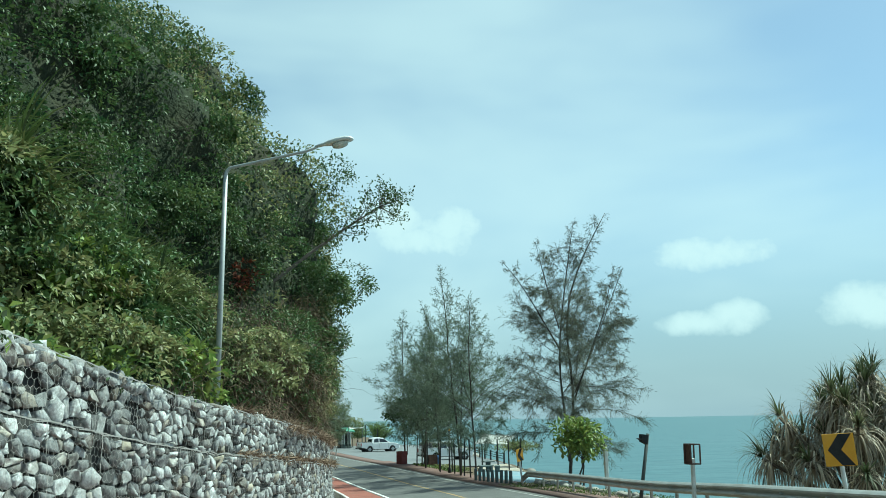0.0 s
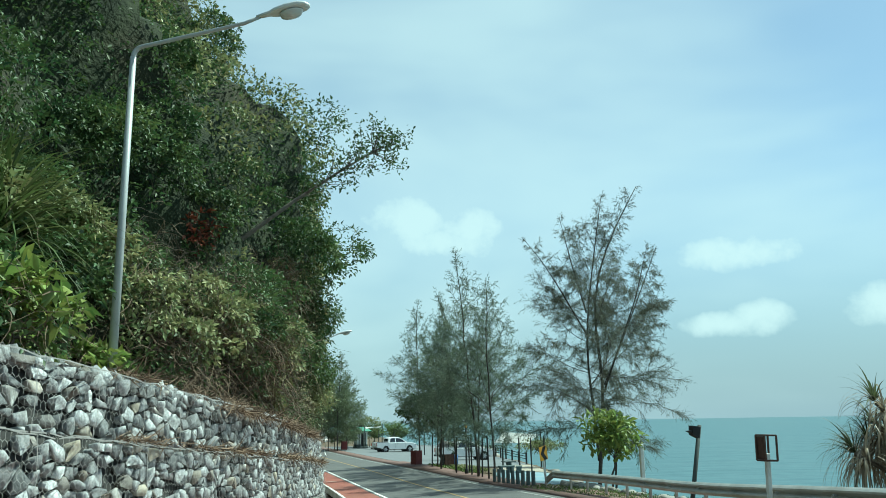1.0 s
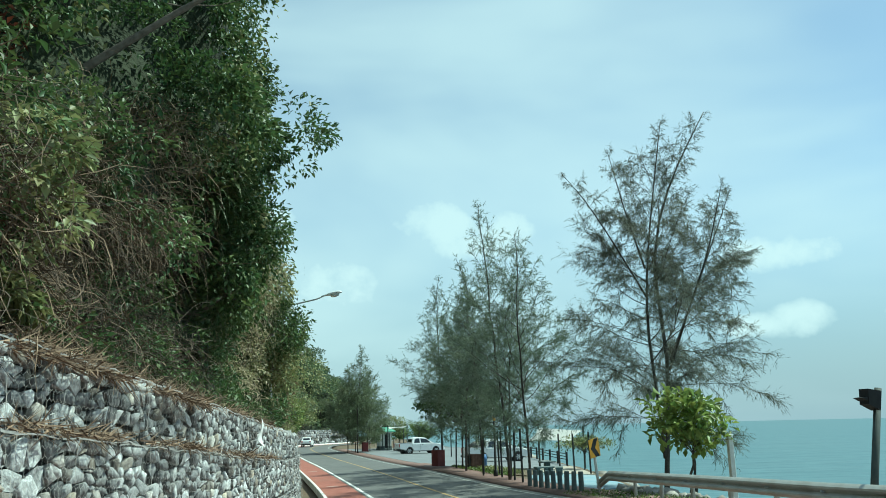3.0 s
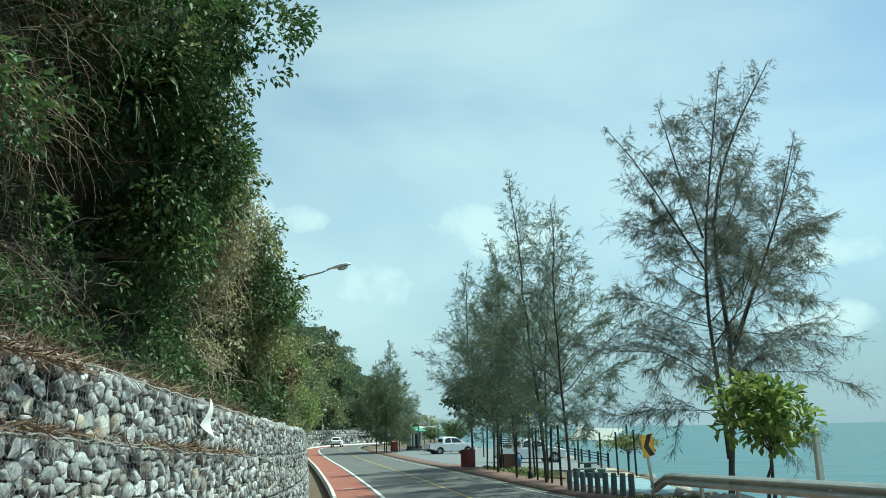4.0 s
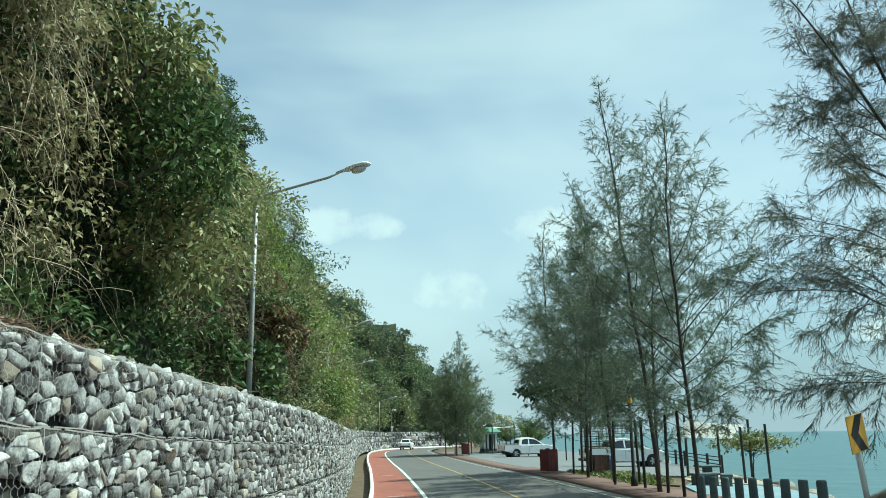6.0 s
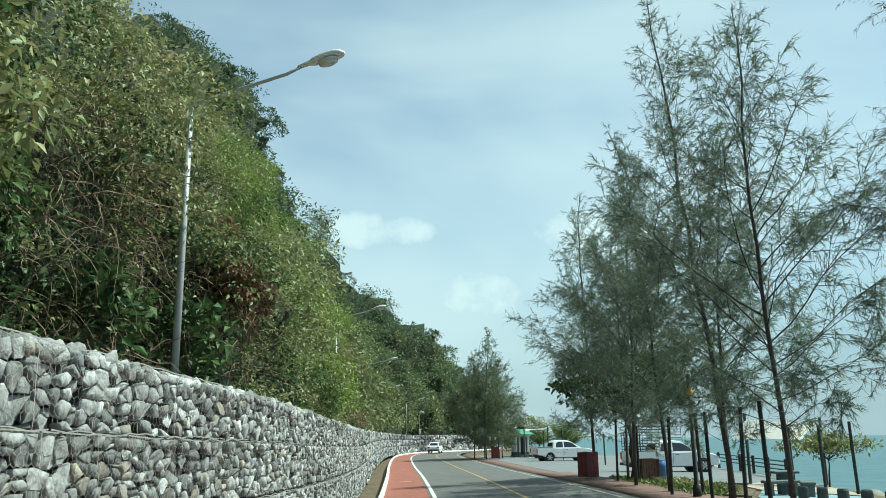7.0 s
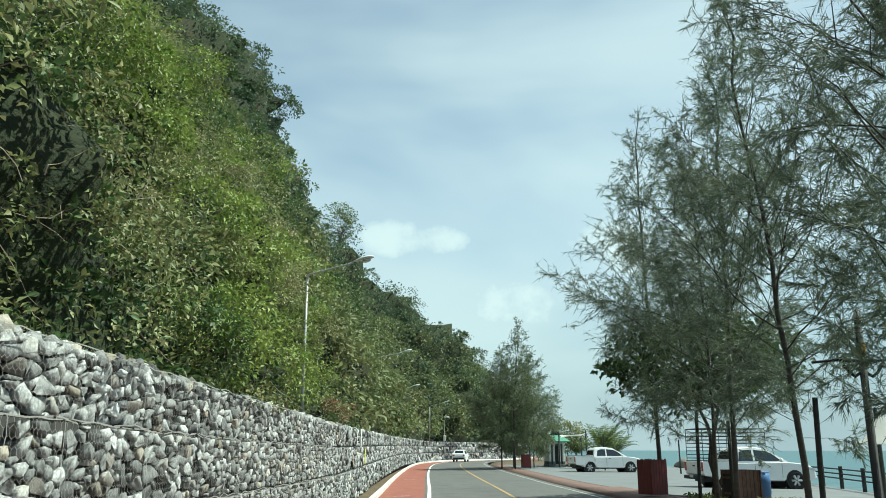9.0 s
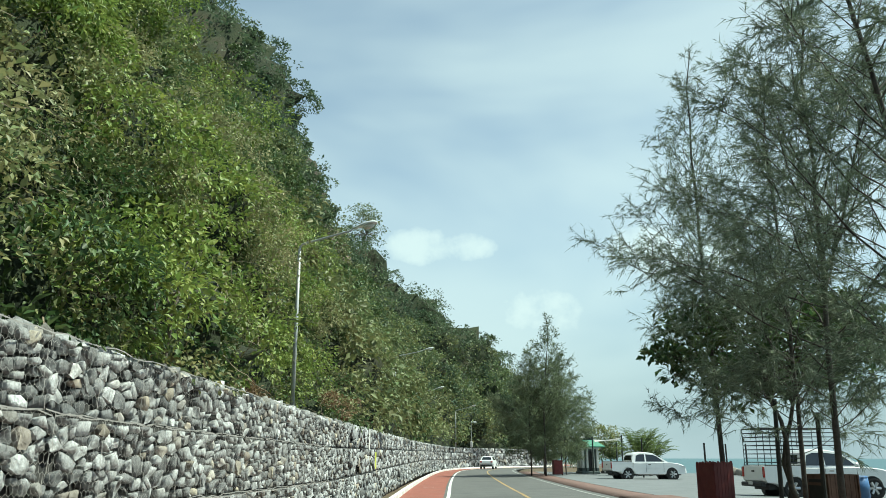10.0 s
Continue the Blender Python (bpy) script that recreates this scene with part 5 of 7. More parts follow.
casuarina("tall sparse casuarina with forked stems beside the guardrail", 19.25, 42.6, 16.4, 3.0, 11, rise=52, needles=13, up=-0.5, droop=0.7, group="", fill=1.4, twigs=2.1, wide=0.0105, level=-0.2, skirt=0.95, leaders=LEADERS)
for n, (x, y, h, w, lx, ly) in enumerate([(15.3, 47.3, 11.0, 4.4, 0.0, 0.0), (15.3, 50.6, 13.6, 3.9, -0.04, 0.0), (15.8, 52.2, 9.5, 3.2, 0.02, 0.02), (15.45, 56.4, 11.9, 4.0, -0.02, 0.0),
                                          (15.3, 60.0, 11.5, 4.2, 0.0, 0.02), (15.7, 62.8, 9.5, 3.8, 0.03, 0.0), (15.35, 67.4, 12.8, 4.2, 0.01, 0.0)]):
    casuarina("slender casuarina with wispy dark needles on the paved verge", x, y, h, w, 40 + n, branches=62, rise=56, low=0.13, lean=(lx, ly), needles=17, droop=0.4, twigs=1.05, wide=0.0125, mat="needle_dense", up=0.1)
for n, (x, y, h, w) in enumerate([(13.4, 108.5, 12.4, 3.8), (12.4, 110.0, 10.0, 3.6), (14.8, 110.5, 9.5, 3.6), (13.6, 113.5, 9.6, 3.8), (15.4, 114.0, 8.0, 3.4)]):
    casuarina("bushy casuarina in a dense clump beside the road", x, y, h, w, 60 + n, branches=60, rise=50, low=0.1, needles=13, mat="needle_far", fill=1.4, twigs=1.5, wide=0.021)

broadleaf("sea_almond_tree", "young sea almond with glossy yellow-green leaves", spot(17.4, 37.0, -0.55), 3.75, 1.35, 0.47, 60, 17, 0.3, "leaf_bright", 5, bark="bark", stems=2, size=0.34, broad=0.66)
broadleaf("almond_tree", "dark broad-leaved almond tree among the casuarinas", spot(17.0, 67.6, 0.1), 5.7, 3.3, 0.46, 270, 18, 0.25, "leaf_dark", 6, bark="bark", stems=2, size=0.4, flat=0.4, broad=0.66)
broadleaf("clipped_tree", "small tree clipped to a flat green disc", spot(24.2, 64.3, 0.0), 2.15, 2.0, 0.55, 130, 18, 0.17, "leaf", 8, bark="bark", size=0.3, flat=0.5, round_=0.15)
broadleaf("round_tree", "rounded green tree behind the kiosk", spot(19.2, 121.0), 4.4, 2.0, 0.3, 60, 26, 0.24, "leaf", 9, size=0.7)
broadleaf("round_tree", "low green bushy tree beside the parking area", spot(17.6, 124.0), 3.6, 2.4, 0.2, 60, 26, 0.24, "leaf", 10, size=0.7)
near_ridge = HP.reshape(-1, 3)[np.argmin(np.hypot(HP[..., 0].ravel() + 15.6, HP[..., 1].ravel() - 200))]
broadleaf("ridge_tree", "umbrella-shaped tree standing out on the hill's ridge", Vector(near_ridge) - Vector((0, 0, 0.5)), 49.0 - float(near_ridge[2]), 4.6, 0.42, 90, 34, 0.42, "leaf_far", 12, size=1.2)
for n, (x, y, z, h, w, leaf, mat, label) in enumerate([(0.75, 23.0, 4.3, 1.3, 0.5, 0.14, "leaf_red", "small shrub with reddish-brown leaves on the bank"),
                                                       (4.35, 43.4, -0.3, 1.7, 0.55, 0.2, "leaf_dark", "glossy broad-leaved shrub behind the gabion wall"),
                                                       (4.0, 40.6, -0.2, 1.5, 0.5, 0.2, "leaf_dark", "glossy broad-leaved shrub behind the gabion wall"),
                                                       (-0.4, 12.2, 1.2, 1.0, 0.6, 0.2, "leaf_bright", "bright green broad-leaved shrub behind the gabion wall"),
                                                       (4.6, 56.5, -0.4, 2.6, 0.9, 0.13, "leaf_bright", "bright green leafy shrub leaning over the wall")]):
    broadleaf("shrub", label, Vector((x, y, z)), h, w, 0.15, 26, 16, leaf, mat, 130 + n, stems=2, size=0.28, group="shrubs behind the wall", category="shrub")


def leaning_tree():
    tree = thing("leaning_tree", "thin tree with sparse leaves leaning out from the bluff", "tree", Matrix.Translation((1.2, 24.2, 4.75)))
    trunk = Shape()
    line = [Vector(p) for p in ((-0.5, -0.05, -0.55), (0.55, 0.05, 0.55), (1.8, 0.15, 1.6), (2.9, 0.25, 2.45), (3.9, 0.3, 3.15))]
    trunk.tube(line, [0.075, 0.065, 0.05, 0.035, 0.02], 7)
    r = np.random.default_rng(3)
    pts = []
    for k in range(46):
        start = line[2 + k % 3] + (line[min(4, 3 + k % 3)] - line[2 + k % 3]) * float(r.uniform(0, 1))
        d = Vector(unit(np.array([0.6, -0.1, 0.45]) + r.normal(0, 0.5, 3)))
        mid = start + d * float(r.uniform(0.3, 0.6))
        tip = mid + Vector(unit(np.array(d) + r.normal(0, 0.4, 3))) * float(r.uniform(0.3, 0.8))
        trunk.tube([start, mid, tip], [0.014, 0.009, 0.004], 4, caps=False)
        for w in np.linspace(0.2, 1.0, 30):
            pts.append(np.array(mid) * (1 - w) + np.array(tip) * w + r.normal(0, 0.12, 3))
    pts = np.array(pts)
    n = len(pts)
    long_ = r.uniform(0.07, 0.14, n)
    part("trunk", trunk, "bark_grey", tree, smooth=True)
    part("crown", mesh_np("crown", *leaf_arrays(pts, r.normal(size=(n, 3)), np.array([0, 0, 1.0]) + r.normal(0, 0.5, (n, 3)), long_, long_ * 0.5), "leaf_dark"), "leaf_dark", tree)


leaning_tree()


def dead_tree():
    base, _ = on_hill(24.5, 0.83)
    tree = thing("dead_tree", "bare dry tree with thin twigs on top of the bluff", "tree", Matrix.Translation(base))
    r = np.random.default_rng(15)
    sh = Shape()
    sh.tube([(0, 0, -0.3), (0.15, 0, 1.0), (0.3, 0.1, 2.0)], [0.05, 0.035, 0.015], 6)
    for k in range(34):
        h = r.uniform(0.5, 2.0)
        d = unit(r.normal(size=3) + np.array([0.3, 0, 0.5]))
        a = np.array([0.15 * h, 0.03 * h, h])
        b = a + d * r.uniform(0.4, 0.8)
        c = b + unit(d + r.normal(0, 0.6, 3)) * r.uniform(0.2, 0.6)
        sh.tube([a, b, c], [0.012, 0.008, 0.003], 3, caps=False)
        sh.tube([b, b + unit(d + r.normal(0, 0.9, 3)) * 0.4], [0.006, 0.003], 3, caps=False)
    part("branches", sh, "dry", tree)


dead_tree()

# strap-leaved clumps on the bank and the big screw pine by the sea
for n, (y, u, size) in enumerate([(11.0, 0.26, 1.0), (12.2, 0.36, 1.3), (13.4, 0.30, 1.2), (10.2, 0.40, 1.2), (13.8, 0.42, 1.1), (12.6, 0.22, 0.9), (9.4, 0.3, 1.1), (27.5, 0.5, 0.7)]):
    p, nrm = on_hill(y, u, 0.35)
    clump = thing("strap_leaf_clump", "clump of long arching green strap leaves on the bank", "plant", Matrix.Translation(p), "strap-leaved clumps")
    for k in range(3):
        part("tuft", mesh_np("tuft", *strap_tuft(rng.normal(0, 0.16, 3), nrm * 0.7, 60, size * 1.25, 0.02, 80 + n * 3 + k, 0.75, 0.9), "strap"), "strap", clump)


def screw_pine(x, y, seed):
    r = np.random.default_rng(seed)
    base = spot(x, y, -0.9)
    plant = thing("screw_pine", "large screw pine bush with grey-green and dead leaves", "bush", Matrix.Translation(base))
    stems, green, dead = Shape(), [], []
    for k in range(52):
        a, reach = r.uniform(0, 6.3), r.uniform(0.2, 2.7)
        lift = 1.0 + 0.7 * max(0.0, math.cos(a) * reach / 2.7)
        h = 1.0 + 2.9 * lift * math.sqrt(max(0.05, 1 - (reach / 2.9) ** 2)) * r.uniform(0.55, 1.05)
        tip = np.array([math.cos(a) * reach, math.sin(a) * reach, h])
        mid = np.array([tip[0] * 0.45, tip[1] * 0.45, h * 0.6]) + r.normal(0, 0.12, 3)
        stems.tube([(r.normal(0, 0.2), r.normal(0, 0.2), -0.3), mid, tip], [0.07, 0.055, 0.045], 6, caps=False)
        way = unit(tip - mid)
        green.append(strap_tuft(tip, way * 1.1, 34, 0.8, 0.02, 300 + k, 0.6, 0.9))
        dead.append(strap_tuft(tip - way * 0.25, way * 0.3 - np.array([0, 0, 0.4]), 70, 1.25, 0.019, 400 + k, 0.8, 2.8))
    part("stemwork", stems, "bark_grey", plant, smooth=True)
    part("leaves", mesh_np("leaves", *join(green), "strap_grey"), "strap_grey", plant)
    part("dead_leaves", mesh_np("dead_leaves", *join(dead), "strap_dead"), "strap_dead", plant, "hanging dry brown leaves")


screw_pine(16.85, 17.6, 21)


def palm(x, y, height, seed):
    r = np.random.default_rng(seed)
    tree = thing("palm_tree", "short coconut palm with arching green fronds", "palm", Matrix.Translation(spot(x, y)), "palms")
    sh = Shape()
    sh.tube([(0, 0, -0.1), (0.05, 0.02, height * 0.22), (0.1, 0.02, height * 0.4)], [0.16, 0.13, 0.11], 8)
    part("trunk", sh, "bark_grey", tree, smooth=True)
    pieces = []
    for k in range(22):
        a = k * 2.4
        d = np.array([math.cos(a), math.sin(a), r.uniform(0.9, 3.4)])
        p = np.array([0.1, 0.02, height * 0.4])
        d = unit(d)
        pts = [p]
        for i in range(9):
            d = unit(d - np.array([0, 0, 0.03 + 0.026 * i]))
            pts.append(pts[-1] + d * height * 0.10)
        pts = np.array(pts)
        u = np.repeat(np.linspace(0.12, 1, 24), 2) * 9
        q = np.stack([np.interp(u, np.arange(10), pts[:, c]) for c in range(3)], 1)
        along = unit(pts[-1] - pts[0])
        side = unit(np.cross(along, [0, 0, 1.0]))
        sign = np.tile([1, -1], 24)[:, None]
        way = unit(along * 0.6 + side * sign - np.array([0, 0, 0.35]) + r.normal(0, 0.08, (48, 3)))
        long_ = 0.62 * np.sin(np.clip(u / 9, 0.08, 0.95) * math.pi) ** 0.5 * r.uniform(0.8, 1.1, 48)
        pieces.append(leaf_arrays(q, way, np.tile([0, 0, 1.0], (48, 1)), long_, long_ * 0.11))
        pieces.append(leaf_arrays(pts[:-1], np.diff(pts, axis=0), np.tile([0, 0, 1.0], (9, 1)), np.full(9, height * 0.1), np.full(9, 0.05)))
    part("crown", mesh_np("crown", *join(pieces), "palm"), "palm", tree)


palm(20.9, 111.5, 3.3, 31)
palm(22.0, 113.0, 2.9, 32)
palm(20.0, 121.5, 2.8, 33)


def overhanging_shrub(x, y, z, radii, seed, mat="leaf_dark", leaf=0.12):
    """A leafy shrub that hangs out from the bluff, with its stem running back into it."""
    r = np.random.default_rng(seed)
    s = float(station(y))
    i = int(np.argmin(abs(HILL_S - s)))
    j = int(np.argmin(abs(HP[i, :, 2] - (z - 0.5 * radii[2]))))
    base = HP[i, j] - HN[i, j] * 0.1
    shrub = thing("overhanging_shrub", "dense dark green shrub hanging out from the bluff", "shrub", Matrix.Translation(base), "shrubs hanging from the bluff")
    c = np.array([x, y, z]) - base
    stem = Shape().tube([(0, 0, 0), c * 0.5 + np.array([0, 0, -0.2]), c], [0.06, 0.045, 0.03], 6)
    centres = []
    for k in range(46):
        d = unit(r.normal(size=3) + np.array([0.3, -0.2, 0]))
        p = c + d * np.array(radii) * r.uniform(0.55, 1.0)
        centres.append(p)
        if k % 3 == 0:
            stem.tube([c, (c + p) / 2 + r.normal(0, 0.06, 3), p], [0.02, 0.012, 0.005], 4, caps=False)
    n = 46 * 40
    cc = np.repeat(np.array(centres), 40, 0)
    d = unit(r.normal(size=(n, 3)))
    q = cc + d * (0.34 * r.uniform(0.2, 1, n) ** 0.6)[:, None]
    long_ = leaf * r.uniform(0.6, 1.4, n)
    part("stem", stem, "bark_grey", shrub, smooth=True)
    part("crown", mesh_np("crown", *leaf_arrays(q, unit(d * 0.7 + r.normal(0, 0.5, (n, 3)) - np.array([0, 0, 0.35])), unit(np.array([0, 0, 0.9]) + r.normal(0, 0.45, (n, 3))), long_, long_ * 0.48), mat), mat, shrub)


for n, (x, y, z, radii) in enumerate([(3.75, 32.2, 8.6, (0.7, 0.9, 0.8)), (3.15, 31.2, 9.6, (0.8, 1.0, 0.9)), (3.6, 29.8, 5.2, (0.7, 1.0, 1.0)), (3.9, 30.0, 4.0, (0.8, 1.0, 0.9)),
                                      (3.4, 30.8, 7.0, (0.8, 1.0, 0.8)), (4.5, 35.4, 2.7, (0.9, 0.9, 0.9)), (4.4, 36.0, 1.7, (0.8, 1.0, 0.8)), (4.1, 35.4, 3.9, (0.8, 0.9, 0.8)), (3.6, 28.4, 2.6, (0.6, 0.9, 0.8))]):
    overhanging_shrub(x, y, z, radii, 500 + n, "leaf" if n in (6, 7) else "leaf_dark")

# ---- surfaces on the sea side ----
def patch(name, outline, mat, lift, label, category, thick=0.25):
    """A paved field that lies on the ground, with an edge of its own."""
    n = len(outline)
    top = [spot(x, y, lift) for x, y in outline]
    bm = bmesh.new()
    ring_top = [bm.verts.new(p) for p in top]
    ring_low = [bm.verts.new(p - Vector((0, 0, thick))) for p in top]
    bm.faces.new(ring_top)
    for i in range(n):
        bm.faces.new((ring_top[i], ring_low[i], ring_low[(i + 1) % n], ring_top[(i + 1) % n]))
    bmesh.ops.triangulate(bm, faces=[f for f in bm.faces if len(f.verts) > 4])
    bmesh.ops.recalc_face_normals(bm, faces=bm.faces)
    me = bpy.data.meshes.new(name)
    bm.to_mesh(me)
    bm.free()
    me.materials.append(M[mat])
    return single(name, me, label, category, "structure")


def side_line(y, o):
    p = at_offset(station(y), np.array(o))
    return float(p[0]), float(p[1])


parking = []
for y in range(70, 128, 3):
    parking.append(side_line(y, 10.3))
for y in (127, 115, 104, 94, 84, 76, 70, 66.5):
    parking.append(side_line(y, float(np.interp(y, [66, 70, 84, 100, 115, 130], [17.5, 20.3, 22.3, 25.3, 27, 26.6]))))
parking += [(18.2, 66.5), (16.8, 68.0)]
patch("parking", parking, "parking", 0.02, "pale grey concrete parking area beside the sea", "parking area")
single("pavement_band", strip("pavement_band", np.arange(station(73.2), station(128), 1.5), 8.76, 10.32, "paving", 0.012, 2, depth=0.2), "reddish paved band between road and parking", "pavement", "structure")
patch("plaza", [(15.9, 41.0), (18.2, 43.5), (20.6, 50.0), (22.2, 57.6), (19.8, 60.2), (17.6, 55.0), (16.3, 50.0)], "plaza", 0.03, "worn pale-blue painted concrete plaza", "plaza")
patch("promenade", [(19.85, 60.4), (22.3, 57.8), (23.4, 62.0), (24.9, 68.6), (24.4, 69.6), (22.0, 67.0), (20.6, 64.0)], "beige", 0.05, "beige concrete promenade along the sea railing", "promenade")
patch("lawn", [(16.2, 55.6), (17.5, 55.2), (19.7, 60.5), (20.3, 64.0), (17.4, 64.5), (16.4, 60.5)], "soil", 0.04, "brown bare soil bed with patchy grass", "planting bed")

# loose paint bars on the red shoulder
for y in (56.0, 71.0, 86.0):
    s0 = station(y)
    single("shoulder_mark", strip("shoulder_mark", np.linspace(s0, s0 + 0.35, 3), 1.6, 2.2, "white_worn", 0.010), "worn white painted bar on red shoulder", "road marking", "structure")


# ---- street lamps ----
def street_lamp(x, y, foot_z, top_z, arm, turn, label="galvanised street lamp with a curved arm and cobra head"):
    lamp = thing("street_lamp", label, "street lamp", pose(x, y, foot_z, 0, 0, turn), "street lamps along the wall")
    h = top_z - foot_z
    pole = Shape()
    pole.tube([(0, 0, 0), (0, 0, h * 0.5), (0, 0, h - 0.17)], [0.062, 0.052, 0.043], 12)
    part("pole", pole, "steel", lamp, smooth=True)
    flange = Shape().box((0, 0, 0.015), (0.26, 0.26, 0.03), 0.006)
    part("base_plate", flange, "steel", lamp)
    bow = [(0, 0, h - 0.19)] + [(0.16 * (1 - math.cos(a)), 0, h - 0.17 + 0.16 * math.sin(a)) for a in np.linspace(0.15, 1.25, 6)] + [(arm * 0.7, 0, h + 0.02 + (arm * 0.7) * 0.17), (arm - 0.45, 0, h + 0.02 + (arm - 0.45) * 0.2)]
    part("arm", Shape().tube(bow, [0.04, 0.038, 0.036, 0.034, 0.033, 0.032, 0.031, 0.028, 0.026], 10), "steel", lamp, smooth=True)
    hx, hz = arm - 0.5, h + 0.02 + (arm - 0.5) * 0.2
    head = Shape()
    secs = [(0.0, 0.035, 0.035, 0.0), (0.18, 0.055, 0.05, 0.01), (0.26, 0.10, 0.07, 0.01), (0.42, 0.14, 0.085, 0.012), (0.6, 0.145, 0.08, 0.012), (0.7, 0.11, 0.06, 0.008), (0.76, 0.04, 0.03, 0.0)]
    verts, faces = [], []
    for k, (dx, wy, wz, dz) in enumerate(secs):
        for a in np.linspace(0, 2 * math.pi, 12, endpoint=False):
            zz = math.sin(a) * wz
            verts.append((hx + dx, math.cos(a) * wy, hz + dx * 0.2 + dz + (zz if zz > 0 else zz * 0.5)))
        if k:
            faces += [((k - 1) * 12 + i, (k - 1) * 12 + (i + 1) % 12, k * 12 + (i + 1) % 12, k * 12 + i) for i in range(12)]
    faces += [tuple(range(11, -1, -1)), tuple(range(len(verts) - 12, len(verts)))]
    part("lamp_head", head.add(verts, faces), "lamp_white", lamp, "pale grey lamp housing", smooth=True)
    glass = Shape()
    verts, faces = [], []
    for k, q in enumerate((1.0, 0.85, 0.45)):
        for a in np.linspace(0, 2 * math.pi, 14, endpoint=False):
            verts.append((hx + 0.5 + math.cos(a) * 0.17 * q, math.sin(a) * 0.115 * q, hz + 0.065 - (0.0, 0.06, 0.085)[k] + math.cos(a) * 0.17 * q * 0.2))
        if k:
            faces += [((k - 1) * 14 + i, (k - 1) * 14 + (i + 1) % 14, k * 14 + (i + 1) % 14, k * 14 + i) for i in range(14)]
    faces.append(tuple(range(28, 42)))
    part("lens", glass.add(verts, faces), "glass", lamp, "clear glass bowl", smooth=True)
    return lamp


street_lamp(0.22, 14.95, 0.9, 5.97, 2.26, -16)
street_lamp(4.28, 42.78, -0.45, 4.4, 2.32, -14)
street_lamp(3.9, 67.2, -0.75, 4.5, 2.05, -10)
street_lamp(2.45, 104.0, -0.6, 5.75, 2.5, 0)
street_lamp(2.1, 124.0, -0.6, 4.6, 2.5, 0)
street_lamp(4.9, 150.0, -0.6, 4.4, 2.5, -20)


def floodlight(x, y, z0, z1):
    ob = thing("floodlight_pole", "thin grey pole with a small white floodlight and box", "floodlight", Matrix.Translation((x, y, z0)), "floodlight poles")
    part("pole", Shape().rod((0, 0, 0), (0, 0, z1 - z0), 0.05, 0.04, 8), "steel", ob)
    part("lamp_head", Shape().box((0.35, -0.1, z1 - z0), (0.7, 0.3, 0.25), 0.05), "lamp_white", ob)
    part("control_box", Shape().box((0.02, -0.12, 0.9), (0.32, 0.2, 0.75), 0.03), "wall_white", ob, "small white metal box")


floodlight(6.7, 157.0, -0.6, 3.2)


# ---- guardrail ----
def guardrail():
    rail = thing("guardrail", "weathered galvanised steel guardrail beside the road", "guardrail", Matrix.Translation((0, 0, 0)))
    s = np.r_[np.arange(station(-14), station(38.0), 1.0), station(38.0)]
    wave = [(0.0, 0.155), (0.035, 0.13), (0.075, 0.095), (0.075, 0.06), (0.03, 0.025), (0.0, 0.0), (0.03, -0.025), (0.075, -0.06), (0.075, -0.095), (0.035, -0.13), (0.0, -0.155)]
    loop = [(-a, z) for a, z in wave] + [(-a + 0.012, z) for a, z in reversed(wave)]
    p = at_offset(s, np.full(len(s), 9.85))
    base = np.column_stack([p, ground_z(p[:, 0], p[:, 1], 9.85) + 0.62])
    h = heading(s)
    # the last length sinks to the ground and turns away
    tail = base[-1] + np.array([[h[-1][0] * 0.5 + h[-1][1] * 0.03, h[-1][1] * 0.5 - h[-1][0] * 0.03, -0.02], [h[-1][0] * 2.3 + h[-1][1] * 0.25, h[-1][1] * 2.3 - h[-1][0] * 0.25, -0.42]])
    base = np.vstack([base, tail])
    h = np.vstack([h, h[-1], h[-1]])
    m = len(loop)
    verts, faces = [], []
    for k, (b, d) in enumerate(zip(base, h)):
        for a, z in loop:
            verts.append((b[0] + d[1] * a, b[1] - d[0] * a, b[2] + z))
        if k:
            faces += [((k - 1) * m + i, (k - 1) * m + (i + 1) % m, k * m + (i + 1) % m, k * m + i) for i in range(m)]
    faces += [tuple(range(m - 1, -1, -1)), tuple(range(len(verts) - m, len(verts)))]
    part("beam", Shape().add(verts, faces), "rail", rail)
    for q in np.arange(station(-13), station(38.2), 2.0):
        b = at_offset(q, np.array(9.970))
        z = float(ground_z(b[0], b[1], 9.970))
        d = heading(q)
        turn = Matrix.Rotation(math.atan2(d[1], d[0]), 3, "Z")
        post = Shape().box((b[0], b[1], z + 0.2), (0.12, 0.07, 1.1), 0.008, turn)
        part("post", post, "rail", rail)
        c = at_offset(q, np.array(9.890))
        part("bolt", Shape().rod((*at_offset(q, np.array(9.755)), z + 0.62), (*c, z + 0.62), 0.022, sides=8), "steel", rail)


guardrail()


